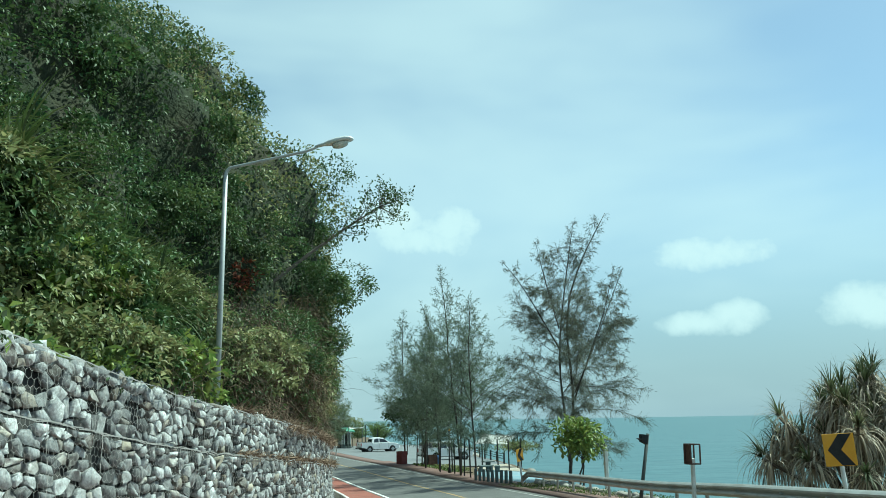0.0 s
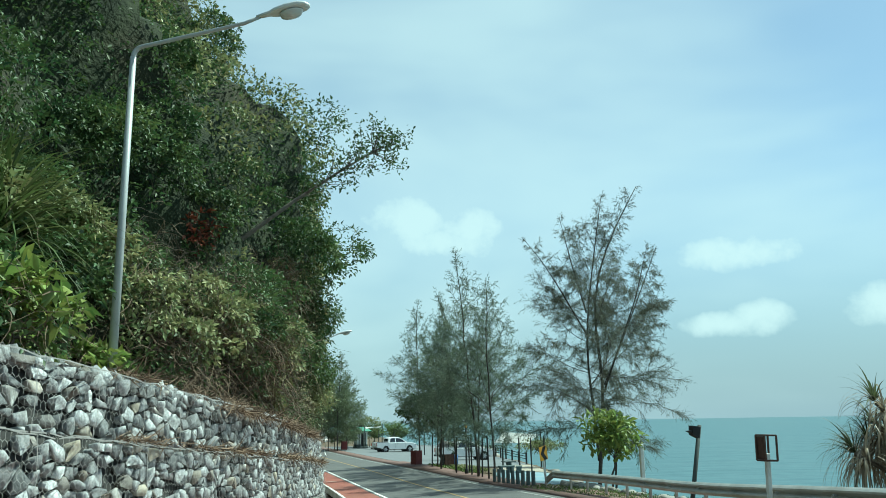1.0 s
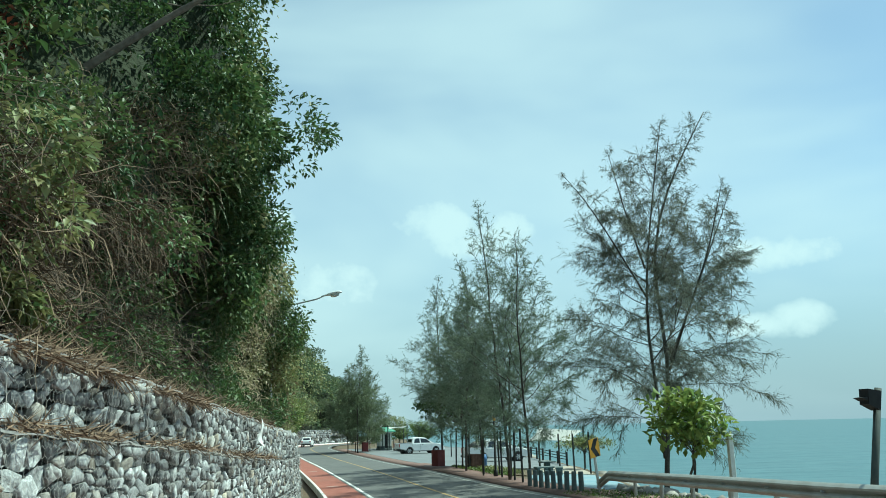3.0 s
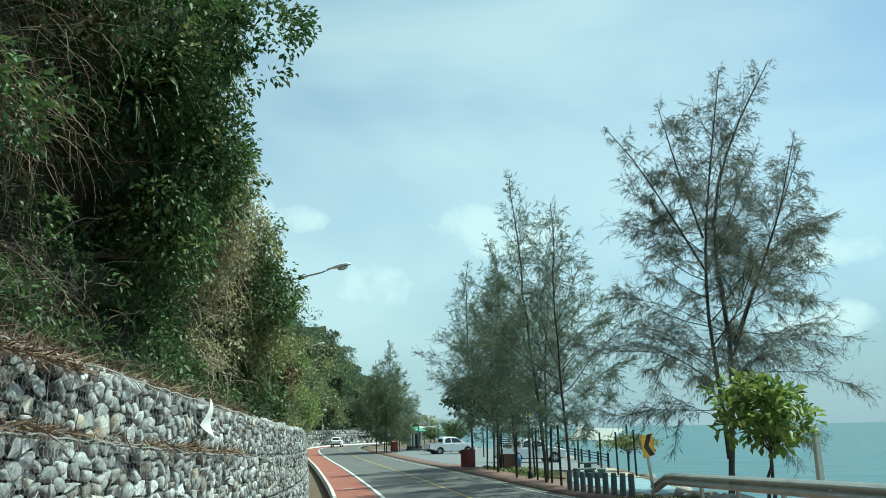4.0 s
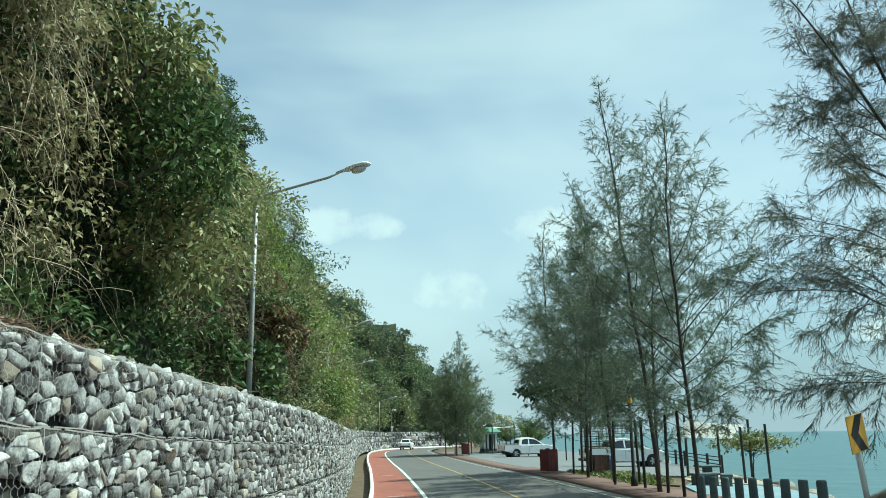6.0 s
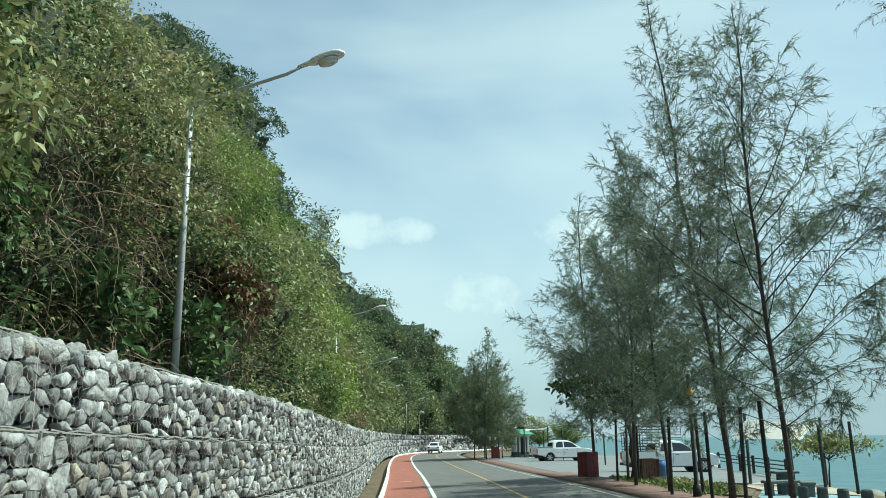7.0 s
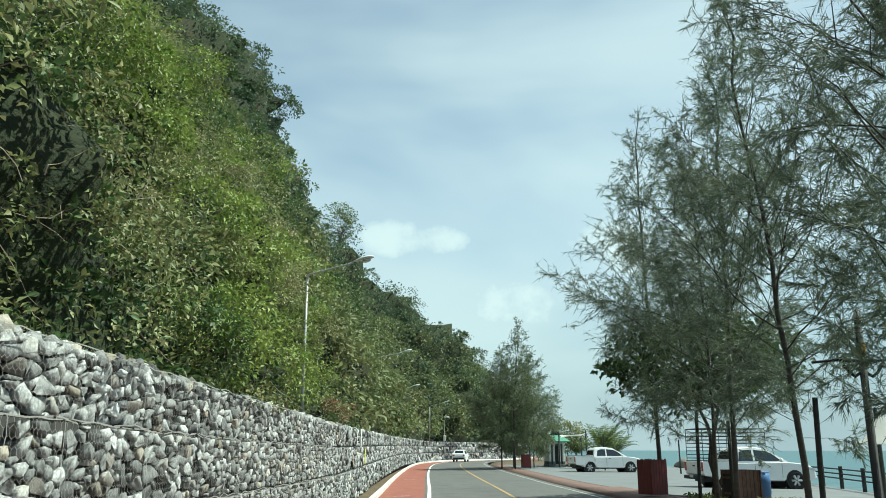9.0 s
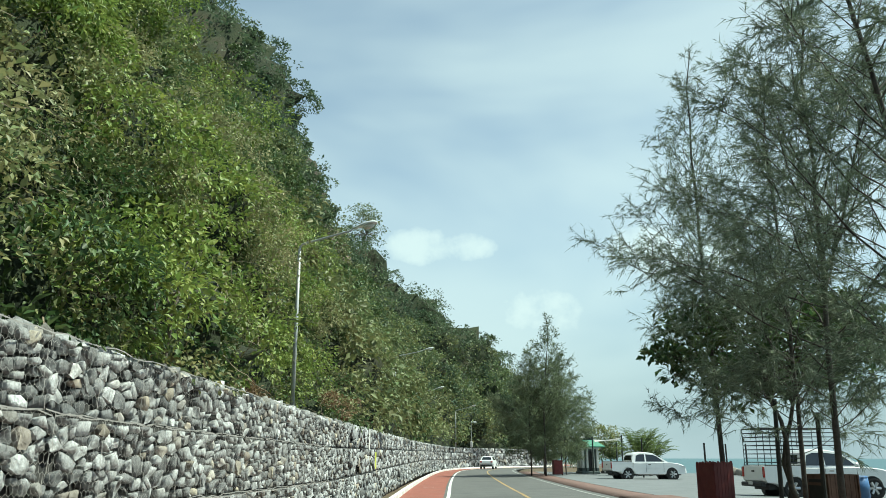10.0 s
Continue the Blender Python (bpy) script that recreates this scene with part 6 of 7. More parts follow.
# ---- signs and posts ----
def chevron_sign(x, y, z_mid, yaw, tilt, size=(0.56, 0.62), up=0.0, label="yellow and black chevron bend sign on a white post"):
    foot_at = spot(x, y, up)
    sign = thing("chevron_sign", label, "road sign", Matrix.Translation(foot_at) @ pose(0, 0, 0, 0, tilt, yaw), "chevron signs")
    h = z_mid - foot_at.z
    part("post", Shape().tube([(0, 0.05, -0.25), (0, 0.05, h + 0.25)], 0.05, 10), "post_white", sign, smooth=True)
    w, t = size
    part("plate", Shape().box((0, 0, h), (w, 0.016, t), 0.006), "sign_yellow", sign)
    a, b = w / 2 - 0.012, t / 2 - 0.01
    arrow = Shape().extrude([(a * 0.9, h + b), (a * 0.05, h + b), (-a * 0.78, h), (a * 0.05, h - b), (a * 0.9, h - b), (a * 0.1, h)], "y", -0.0125, -0.0085)
    part("arrow", arrow, "black", sign, "black chevron pointing along the bend")
    for dz in (-t * 0.28, t * 0.28):
        part("bracket", Shape().box((0, 0.06, h + dz), (0.16, 0.05, 0.035), 0.006), "steel", sign)


chevron_sign(13.6, 14.5, 0.23, -33, -3, size=(0.64, 0.7), up=-0.2)
chevron_sign(15.3, 39.25, -0.8, 32, -9)


def box_post(x, y):
    foot_at = spot(x, y, -0.15)
    ob = thing("box_post", "white post carrying an empty rusty iron box frame", "post", Matrix.Translation(foot_at) @ pose(0, 0, 0, 0, 2, 8))
    top = 0.22 - foot_at.z
    part("post", Shape().box((0, 0, top / 2 - 0.3), (0.09, 0.09, top), 0.01), "post_white", ob)
    part("base_band", Shape().box((0, 0, 0.2), (0.10, 0.10, 0.55), 0.01), "black", ob, "black painted foot")
    w, d, h0, h1 = 0.31, 0.24, top - 0.44, top + 0.06
    for sx in (-1, 1):
        for sy in (-1, 1):
            part("frame_bar", Shape().box((sx * w / 2, sy * d / 2, (h0 + h1) / 2), (0.035, 0.035, h1 - h0), 0.004), "rust", ob)
    for z in (h0, h1):
        for sy in (-1, 1):
            part("frame_bar", Shape().box((0, sy * d / 2, z), (w, 0.035, 0.035), 0.004), "rust", ob)
        for sx in (-1, 1):
            part("frame_bar", Shape().box((sx * w / 2, 0, z), (0.035, d, 0.035), 0.004), "rust", ob)
    part("side_panel", Shape().box((-w / 2 + 0.03, 0, (h0 + h1) / 2), (0.012, d, h1 - h0 - 0.04)), "rust", ob, "rusty sheet on one side")


box_post(12.24, 18.5)


def flood_pole(x, y):
    foot_at = spot(x, y, -0.5)
    ob = thing("leaning_lamp_post", "leaning dark post with a boxy black floodlight", "lamp post", Matrix.Translation(foot_at) @ pose(0, 0, 0, 0, 11, 0))
    top = 0.5 - foot_at.z
    part("post", Shape().tube([(0, 0, -0.2), (0, 0, top)], [0.065, 0.055], 10), "dark_post", ob, smooth=True)
    part("lamp_body", Shape().extrude([(-0.26, top - 0.06), (-0.02, top - 0.05), (-0.02, top - 0.36), (-0.23, top - 0.3)], "y", -0.11, 0.11), "black", ob)
    part("lamp_visor", Shape().extrude([(-0.26, top - 0.19), (-0.36, top - 0.22), (-0.26, top - 0.25)], "y", -0.11, 0.11), "black", ob)
    part("bracket", Shape().box((-0.06, 0, top - 0.2), (0.14, 0.06, 0.05), 0.005), "black", ob)


flood_pole(13.51, 23.95)


def marker_post(x, y):
    foot_at = spot(x, y, -0.6)
    ob = thing("marker_post", "slim white concrete marker post with black foot", "post", Matrix.Translation(foot_at))
    top = -0.42 - foot_at.z
    part("post", Shape().box((0, 0, top / 2 + 0.2), (0.16, 0.16, top - 0.4), 0.015), "post_white", ob)
    part("foot", Shape().box((0, 0, 0.0), (0.17, 0.17, 0.8), 0.015), "black", ob)


marker_post(18.5, 36.3)


def bollard_proto(h):
    ob = thing("bollard", "short round grey-green timber bollard on the paved verge", "bollard", None, "row of bollards")
    part("post", Shape().tube([(0, 0, -0.15), (0, 0, h - 0.03), (0, 0, h)], [0.095, 0.09, 0.075], 12), "bollard", ob)
    return ob


first = bollard_proto(0.62)
for k in range(9):
    f = k / 8
    m = Matrix.Translation(spot(14.75 + 0.25 * f, 45.6 - 5.3 * f, 0.1)) @ pose(0, 0, 0, rng.normal(0, 1.5), rng.normal(0, 1.5), k * 40)
    if k == 0:
        first.matrix_basis = m
    else:
        copy_thing(first, m)


def stake(x, y, h, lean, up=0.06, r=0.05):
    ob = thing("timber_stake", "tall dark weathered timber stake set upright", "stake", Matrix.Translation(spot(x, y, up)) @ pose(0, 0, 0, lean[1], lean[0], 0), "timber stakes")
    part("post", Shape().tube([(0, 0, -0.2), (0, 0, h * 0.5), (0.01, 0, h)], [r, r * 0.96, r * 0.92], 9), "stake", ob)


for x, y, h, lx, ly in [(15.46, 52.6, 2.25, -1, 0), (15.36, 50.0, 2.25, 1, 0), (15.25, 48.3, 2.3, -2, 1), (15.1, 55.0, 2.2, 1, 0), (15.45, 63.5, 2.4, 1, 0), (16.2, 63.1, 2.1, 0, 1),
                        (15.85, 54.5, 2.2, -2, 0)]:
    stake(x, y, h, (lx, ly))
for x, y, h in [(21.5, 61.4, 2.3), (21.7, 59.4, 2.3), (22.4, 58.6, 2.4), (20.6, 90.0, 2.2), (24.2, 99.0, 2.3), (25.6, 99.5, 2.3), (20.2, 106.0, 2.8)]:
    stake(x, y, h, (-1, 0), 0.03, 0.055)


def lantern_post(x, y):
    ob = thing("lantern_post", "black iron lantern post with gold band and side arms", "lamp post", Matrix.Translation(spot(x, y, 0.1)))
    part("pole", Shape().tube([(0, 0, -0.1), (0, 0, 0.25), (0, 0, 0.28), (0, 0, 3.3)], [0.12, 0.11, 0.065, 0.055], 12), "black", ob, smooth=True)
    part("band", Shape().tube([(0, 0, 2.72), (0, 0, 2.92)], 0.075, 12), "sign_yellow", ob, "gold painted band")
    part("cap", Shape().tube([(0, 0, 3.3), (0, 0, 3.36), (0, 0, 3.5)], [0.085, 0.075, 0.01], 10), "post_white", ob, "pale cone cap")
    for sx in (-1, 1):
        arm = part("side_arm", Shape().tube([(sx * 0.04, 0, 2.46), (sx * 0.14, 0, 2.4), (sx * 0.22, 0, 2.46), (sx * 0.3, 0, 2.58)], 0.026, 6), "black", ob)
        part("scroll", Shape().tube([(sx * 0.06, 0, 2.64), (sx * 0.4, 0, 2.66), (sx * 0.8, 0, 2.62)], 0.022, 6), "black", arm)


lantern_post(15.45, 53.8)


# ---- bins ----
def picket_bin(x, y, turn, w=0.62, d=0.62, h=1.05, mat="maroon", label="maroon picket-sided waste bin on the verge", n=6, flat=False, up=0.1):
    ob = thing("picket_bin", label, "waste bin", Matrix.Translation(spot(x, y, up)) @ pose(0, 0, 0, 0, 0, turn), "picket bins")
    part("liner", Shape().box((0, 0, h * 0.46), (w - 0.06, d - 0.06, h * 0.86), 0.02), "black", ob)
    step = w / n
    for side in range(4):
        m = Matrix.Rotation(side * math.pi / 2, 3, "Z")
        for k in range(n):
            u = -w / 2 + (k + 0.5) * step
            a = step * 0.46
            tall = h + (0 if flat else rng.normal(0, 0.012))
            top = [(u - a, 0.02), (u + a, 0.02), (u + a, tall - a), (u + a * 0.6, tall - a * 0.25), (u, tall), (u - a * 0.6, tall - a * 0.25), (u - a, tall - a)] if not flat else [(u - a, 0.02), (u + a, 0.02), (u + a, tall), (u - a, tall)]
            sh = Shape().extrude(top, "y", -d / 2 - 0.012, -d / 2 + 0.008)
            sh.v = [tuple(m @ Vector(p)) for p in sh.v]
            part("picket", sh, mat, ob)
    for z in (0.2, h * 0.75):
        part("band", Shape().box((0, 0, z), (w - 0.02, d - 0.02, 0.06)), mat, ob)


picket_bin(14.9, 66.6, 28)
picket_bin(14.3, 109.0, 10)
picket_bin(16.7, 63.9, 12, 0.8, 0.7, 0.82, "brown_slat", "brown slatted waste bin beside a blue drum", 7, True)
drum = thing("drum", "blue plastic drum standing beside the slatted bin", "drum", Matrix.Translation(spot(17.3, 64.2, 0.05)))
part("shell", Shape().tube([(0, 0, 0), (0, 0, 0.26), (0, 0, 0.28), (0, 0, 0.55), (0, 0, 0.57), (0, 0, 0.84)], [0.27, 0.28, 0.295, 0.28, 0.295, 0.27], 16), "blue", drum, smooth=True)
part("lid", Shape().tube([(0, 0, 0.84), (0, 0, 0.87)], [0.28, 0.26], 16), "blue", drum)


# ---- vehicles ----
def wheel_parts(vehicle, x, y, r, width=0.24, spokes=6):
    wheel = new("wheel")
    wheel.parent = vehicle
    wheel.matrix_basis = Matrix.Translation((x, y, r))
    s = 1 if y > 0 else -1
    ring_pts = [(-width / 2, r * 0.66), (-width / 2, r * 0.92), (-width / 2 + 0.03, r), (width / 2 - 0.03, r), (width / 2, r * 0.92), (width / 2, r * 0.66)]
    verts, faces = [], []
    for k in range(20):
        a = 2 * math.pi * k / 20
        verts += [(math.cos(a) * q, t, math.sin(a) * q) for t, q in ring_pts]
    m = len(ring_pts)
    for k in range(20):
        for i in range(m):
            faces.append((k * m + i, k * m + (i + 1) % m, ((k + 1) % 20) * m + (i + 1) % m, ((k + 1) % 20) * m + i))
    part("tyre", Shape().add(verts, faces), "tyre", wheel, smooth=True)
    rim = Shape().tube([(0, s * (width / 2 - 0.06), 0), (0, s * (width / 2 - 0.05), 0)], r * 0.64, 18)
    part("rim_disc", rim, "trim_black", wheel)
    for k in range(spokes):
        a = 2 * math.pi * k / spokes
        part("spoke", Shape().rod((math.cos(a) * 0.03, s * (width / 2 - 0.03), math.sin(a) * 0.03), (math.cos(a) * r * 0.62, s * (width / 2 - 0.025), math.sin(a) * r * 0.62), 0.05, 0.06, 5), "alloy", wheel)
    part("rim", Shape().tube([(0, s * (width / 2 - 0.05), 0), (0, s * (width / 2 - 0.01), 0)], [r * 0.7, r * 0.66], 20, caps=False), "alloy", wheel)


def quad_panel(corners, u0, u1, v0, v1, lift):
    """A thin plate over part of a four-cornered face (given counter-clockwise from outside)."""
    a, b, c, d = (Vector(p) for p in corners)
    n = (b - a).cross(d - a).normalized()

    def at(u, v):
        return (a * (1 - u) + b * u) * (1 - v) + (d * (1 - u) + c * u) * v

    low = [at(u, v) - n * 0.004 for u, v in ((u0, v0), (u1, v0), (u1, v1), (u0, v1))]
    high = [p + n * (lift + 0.004) for p in low]
    return Shape().add(low + high, [(3, 2, 1, 0), (4, 5, 6, 7), (0, 1, 5, 4), (1, 2, 6, 5), (2, 3, 7, 6), (3, 0, 4, 7)])


def arch(cx, r, z0, n=8):
    """Points over a wheel opening, front to back."""
    a0 = math.asin(min(1, max(-1, (z0 - 0.38) / r)))
    return [(cx + r * math.cos(a), 0.38 + r * math.sin(a)) for a in np.linspace(a0, math.pi - a0, n)]


def cab_parts(car, base, roof, z0, z1, yb, yr, splits, glass="car_glass", paint="car_white"):
    """The glazed upper body: a tapered box with panes on its faces."""
    (b0, b1), (r0, r1) = base, roof
    lo = [(b0, -yb, z0), (b1, -yb, z0), (b1, yb, z0), (b0, yb, z0)]
    hi = [(r0, -yr, z1), (r1, -yr, z1), (r1, yr, z1), (r0, yr, z1)]
    crown = [(r0 + 0.2, -yr + 0.12, z1 + 0.06), (r1 - 0.3, -yr + 0.12, z1 + 0.06), (r1 - 0.3, yr - 0.12, z1 + 0.06), (r0 + 0.2, yr - 0.12, z1 + 0.06)]
    sh = Shape().add(lo + hi + crown, [(3, 2, 1, 0), (0, 1, 5, 4), (1, 2, 6, 5), (2, 3, 7, 6), (3, 0, 4, 7), (4, 5, 9, 8), (5, 6, 10, 9), (6, 7, 11, 10), (7, 4, 8, 11), (8, 9, 10, 11)])
    part("cab", sh, paint, car)
    part("windscreen", quad_panel((lo[1], lo[2], hi[2], hi[1]), 0.06, 0.94, 0.10, 0.92, 0.006), glass, car)
    part("rear_window", quad_panel((lo[3], lo[0], hi[0], hi[3]), 0.1, 0.9, 0.25, 0.9, 0.006), glass, car)
    for u0, u1 in splits:
        part("side_window", quad_panel((lo[0], lo[1], hi[1], hi[0]), u0, u1, 0.16, 0.88, 0.006), glass, car)
        part("side_window", quad_panel((lo[2], lo[3], hi[3], hi[2]), 1 - u1, 1 - u0, 0.16, 0.88, 0.006), glass, car)


def body_shell(outline, half, lip=0.06):
    """A side outline pushed out to both sides, with its edges drawn in a little."""
    n = len(outline)
    cx, cz = sum(p[0] for p in outline) / n, sum(p[1] for p in outline) / n
    sh = Shape()
    rows = [(-half, 0.94), (-half + 0.03, 0.975), (-half + 0.12, 1.0), (half - 0.12, 1.0), (half - 0.03, 0.975), (half, 0.94)]
    verts = [(cx + (x - cx) * k, y, cz + (z - cz) * k) for y, k in rows for x, z in outline]
    faces = [tuple(range(n)), tuple(reversed(range(5 * n, 6 * n)))]
    for r in range(5):
        faces += [(r * n + i, r * n + (i + 1) % n, (r + 1) * n + (i + 1) % n, (r + 1) * n + i) for i in range(n)]
    return sh.add(verts, faces)


def cab_shell(outline, z0, z1, yb, yr):
    """A cab from its side outline: sides that lean inwards, a rounded roof edge."""
    n = len(outline)

    def half(z):
        return yb + (yr - yb) * (z - z0) / (z1 - z0)

    rings = []
    for s, inset, up in ((-1, 0.0, 0.0), (-1, 0.1, 0.035), (-1, 0.32, 0.055), (1, 0.32, 0.055), (1, 0.1, 0.035), (1, 0.0, 0.0)):
        rings.append([(x, s * (half(z) - inset), z + up * min(1.0, max(0.0, (z - z0) / (z1 - z0)))) for x, z in outline])
    verts = [p for ring_ in rings for p in ring_]
    faces = [tuple(range(n)), tuple(reversed(range(5 * n, 6 * n)))]
    for r in range(5):
        faces += [(r * n + i, r * n + (i + 1) % n, (r + 1) * n + (i + 1) % n, (r + 1) * n + i) for i in range(n)]
    return Shape().add(verts, faces), half


def pickup(x, y, turn, label, rack=False):
    car = thing("pickup_truck", label, "pickup truck", Matrix.Translation(spot(x, y, 0.03)) @ pose(0, 0, 0, 0, 0, turn), "parked pickup trucks")
    wf, wr, R = 1.62, -1.5, 0.38
    outline = [(-2.5, 0.58), (-2.55, 0.8), (-1.15, 0.8), (-1.12, 1.1), (0.4, 1.13), (1.2, 1.14), (1.62, 1.12), (2.02, 1.07), (2.3, 1.0), (2.48, 0.9), (2.57, 0.76), (2.6, 0.6), (2.56, 0.46), (2.42, 0.38), (2.12, 0.38)]
    outline += arch(wf, 0.45, 0.40) + [(1.1, 0.36), (-0.98, 0.38)] + arch(wr, 0.45, 0.42) + [(-2.05, 0.5)]
    part("body", body_shell(outline, 0.91), "car_white", car)
    for s in (-1, 1):
        side = [(-2.5, 0.58), (-2.57, 0.7), (-2.58, 1.12), (-2.5, 1.18), (-1.18, 1.18), (-1.14, 1.12), (-1.14, 0.6)] + arch(wr, 0.455, 0.6, 7) + [(-2.0, 0.6)]
        part("bed_side", Shape().extrude(side, "y", s * 0.91 - 0.035, s * 0.91 + 0.03), "car_white", car)
        part("bed_rail", Shape().box((-1.84, s * 0.905, 1.19), (1.34, 0.09, 0.03), 0.008), "trim_black", car)
        part("tail_lamp", Shape().box((-2.56, s * 0.86, 0.95), (0.1, 0.16, 0.38), 0.02), "tail_red", car)
        part("headlight", Shape().extrude([(2.14, 0.96), (2.44, 0.9), (2.52, 0.78), (2.24, 0.84)], "y", s * 0.76 - 0.17, s * 0.76 + 0.165), "lens_clear", car)
        part("mirror", Shape().box((0.92, s * 1.03, 1.22), (0.12, 0.2, 0.17), 0.05), "car_white", car)
        part("door_handle", Shape().box((0.02, s * 0.915, 1.0), (0.18, 0.03, 0.035), 0.008), "trim_black", car)
        part("side_step", Shape().box((0.1, s * 0.87, 0.35), (1.9, 0.14, 0.05), 0.01), "trim_black", car)
        for gx in (-0.22, 1.0, -1.13):
            part("door_gap", Shape().box((gx, s * 0.908, 0.8), (0.014, 0.01, 0.58)), "trim_black", car)
        for wx in (wf, wr):
            part("wheel_arch", Shape().tube([(wx, s * 0.55, 0.39), (wx, s * 0.87, 0.39)], 0.44, 20), "trim_black", car)
            wheel_parts(car, wx, s * 0.79, R)
    cab, half = cab_shell([(-1.16, 1.1), (-1.13, 1.3), (-1.05, 1.58), (-0.92, 1.68), (-0.5, 1.735), (0.0, 1.73), (0.4, 1.67), (0.75, 1.48), (1.36, 1.13)], 1.1, 1.735, 0.89, 0.70)
    part("cab", cab, "car_white", car)
    for s in (-1, 1):
        for pane in ([(-0.17, 1.19), (1.02, 1.19), (0.62, 1.5), (0.36, 1.61), (-0.17, 1.655)], [(-0.93, 1.19), (-0.27, 1.19), (-0.27, 1.655), (-0.6, 1.65), (-0.84, 1.56)]):
            verts = [(px, s * (half(pz) + d), pz) for d in (-0.004, 0.006) for px, pz in pane]
            n = len(pane)
            faces = [tuple(range(n)), tuple(reversed(range(n, 2 * n)))] + [(i, (i + 1) % n, n + (i + 1) % n, n + i) for i in range(n)]
            part("side_window", Shape().add(verts, faces), "car_glass", car)
    part("windscreen", quad_panel(((1.30, -0.74, 1.17), (1.30, 0.74, 1.17), (0.5, 0.56, 1.645), (0.5, -0.56, 1.645)), 0.03, 0.97, 0.03, 0.97, 0.03), "car_glass", car)
    part("rear_window", quad_panel(((-1.15, 0.7, 1.24), (-1.15, -0.7, 1.24), (-1.06, -0.58, 1.58), (-1.06, 0.58, 1.58)), 0.03, 0.97, 0.03, 0.97, 0.012), "car_glass", car)
    part("tailgate", Shape().box((-2.55, 0, 0.9), (0.06, 1.7, 0.54), 0.015), "car_white", car)
    part("tailgate_handle", Shape().box((-2.59, 0, 0.98), (0.02, 0.22, 0.06), 0.006), "trim_black", car)
    part("rear_bumper", Shape().box((-2.62, 0, 0.5), (0.18, 1.7, 0.16), 0.03), "trim_black", car)
    part("front_bumper", Shape().box((2.54, 0, 0.54), (0.18, 1.66, 0.26), 0.08), "car_white", car)
    part("grille", Shape().box((2.53, 0, 0.8), (0.08, 1.0, 0.2), 0.03), "trim_black", car)
    part("number_plate", Shape().box((-2.72, 0, 0.55), (0.015, 0.34, 0.12)), "post_white", car)
    part("underbody", Shape().box((0, 0, 0.42), (4.6, 1.2, 0.22)), "trim_black", car)
    if rack:
        cage = new("cargo_rack")
        cage.parent = car
        tagged(cage, "tall dark iron cargo cage")
        z0, z1 = 1.14, 2.55
        bars = []
        for s in (-1, 1):
            for px in (-2.5, -1.95, -1.4, -0.95):
                bars.append(((px, s * 0.86, z0), (px, s * 0.86, z1)))
            for k in range(9):
                z = z0 + 0.16 + k * 0.155
                bars.append(((-2.5, s * 0.86, z), (-0.95 if z < 1.85 else 0.35, s * 0.86, z)))
            bars.append(((0.35, s * 0.86, 1.85), (0.35, s * 0.86, z1)))
            bars.append(((-0.3, s * 0.86, 1.85), (-0.3, s * 0.86, z1)))
        for k in range(6):
            yy = -0.86 + 1.72 * k / 5
            bars.append(((-2.5, yy, z1), (0.35, yy, z1)))
        for px in (-2.5, -1.7, -0.95, -0.3, 0.35):
            bars.append(((px, -0.86, z1), (px, 0.86, z1)))
        for k in range(9):
            z = z0 + 0.16 + k * 0.155
            bars.append(((-2.5, -0.86, z), (-2.5, 0.86, z)))
        for a, b in bars:
            part("bar", Shape().rod(a, b, 0.016, sides=5), "cage", cage)
    return car


pickup(19.45, 101.6, 12, "white pickup truck with chrome wheels on parking area")
pickup(21.75, 77.9, 8, "white pickup truck carrying a tall dark cargo cage", rack=True)


def small_car(x, y, turn):
    car = thing("hatchback_car", "small white hatchback car on the far road", "car", Matrix.Translation(spot(x, y, 0.03)) @ pose(0, 0, 0, 0, 0, turn))
    wf, wr, R = 1.25, -1.25, 0.3
    outline = [(-1.9, 0.42), (-1.97, 0.7), (-1.9, 0.95), (-1.2, 0.98), (1.0, 0.96), (1.75, 0.82), (1.98, 0.6), (1.95, 0.32), (1.7, 0.28)] + arch(wf, 0.36, 0.3, 7) + [(0.8, 0.26), (-0.8, 0.26)] + arch(wr, 0.36, 0.3, 7)
    part("body", body_shell(outline, 0.84), "car_white", car)
    cab_parts(car, (-1.8, 1.05), (-1.25, 0.35), 0.95, 1.46, 0.8, 0.6, [(0.1, 0.42), (0.46, 0.86)])
    for s in (-1, 1):
        part("tail_lamp", Shape().box((-1.93, s * 0.66, 0.84), (0.08, 0.26, 0.16), 0.02), "tail_red", car)
        part("headlight", Shape().box((1.84, s * 0.6, 0.7), (0.12, 0.34, 0.12), 0.03), "lens_clear", car)
        for wx in (wf, wr):
            wheel_parts(car, wx, s * 0.74, R, 0.2, 5)
    part("rear_bumper", Shape().box((-1.96, 0, 0.45), (0.1, 1.5, 0.16), 0.03), "trim_black", car)
    part("number_plate", Shape().box((-2.02, 0, 0.66), (0.015, 0.34, 0.12)), "post_white", car)


cx_, cy_ = side_line(151.0, 4.4)
h_ = heading(station(151.0))
small_car(cx_, cy_, math.degrees(math.atan2(h_[1], h_[0])))


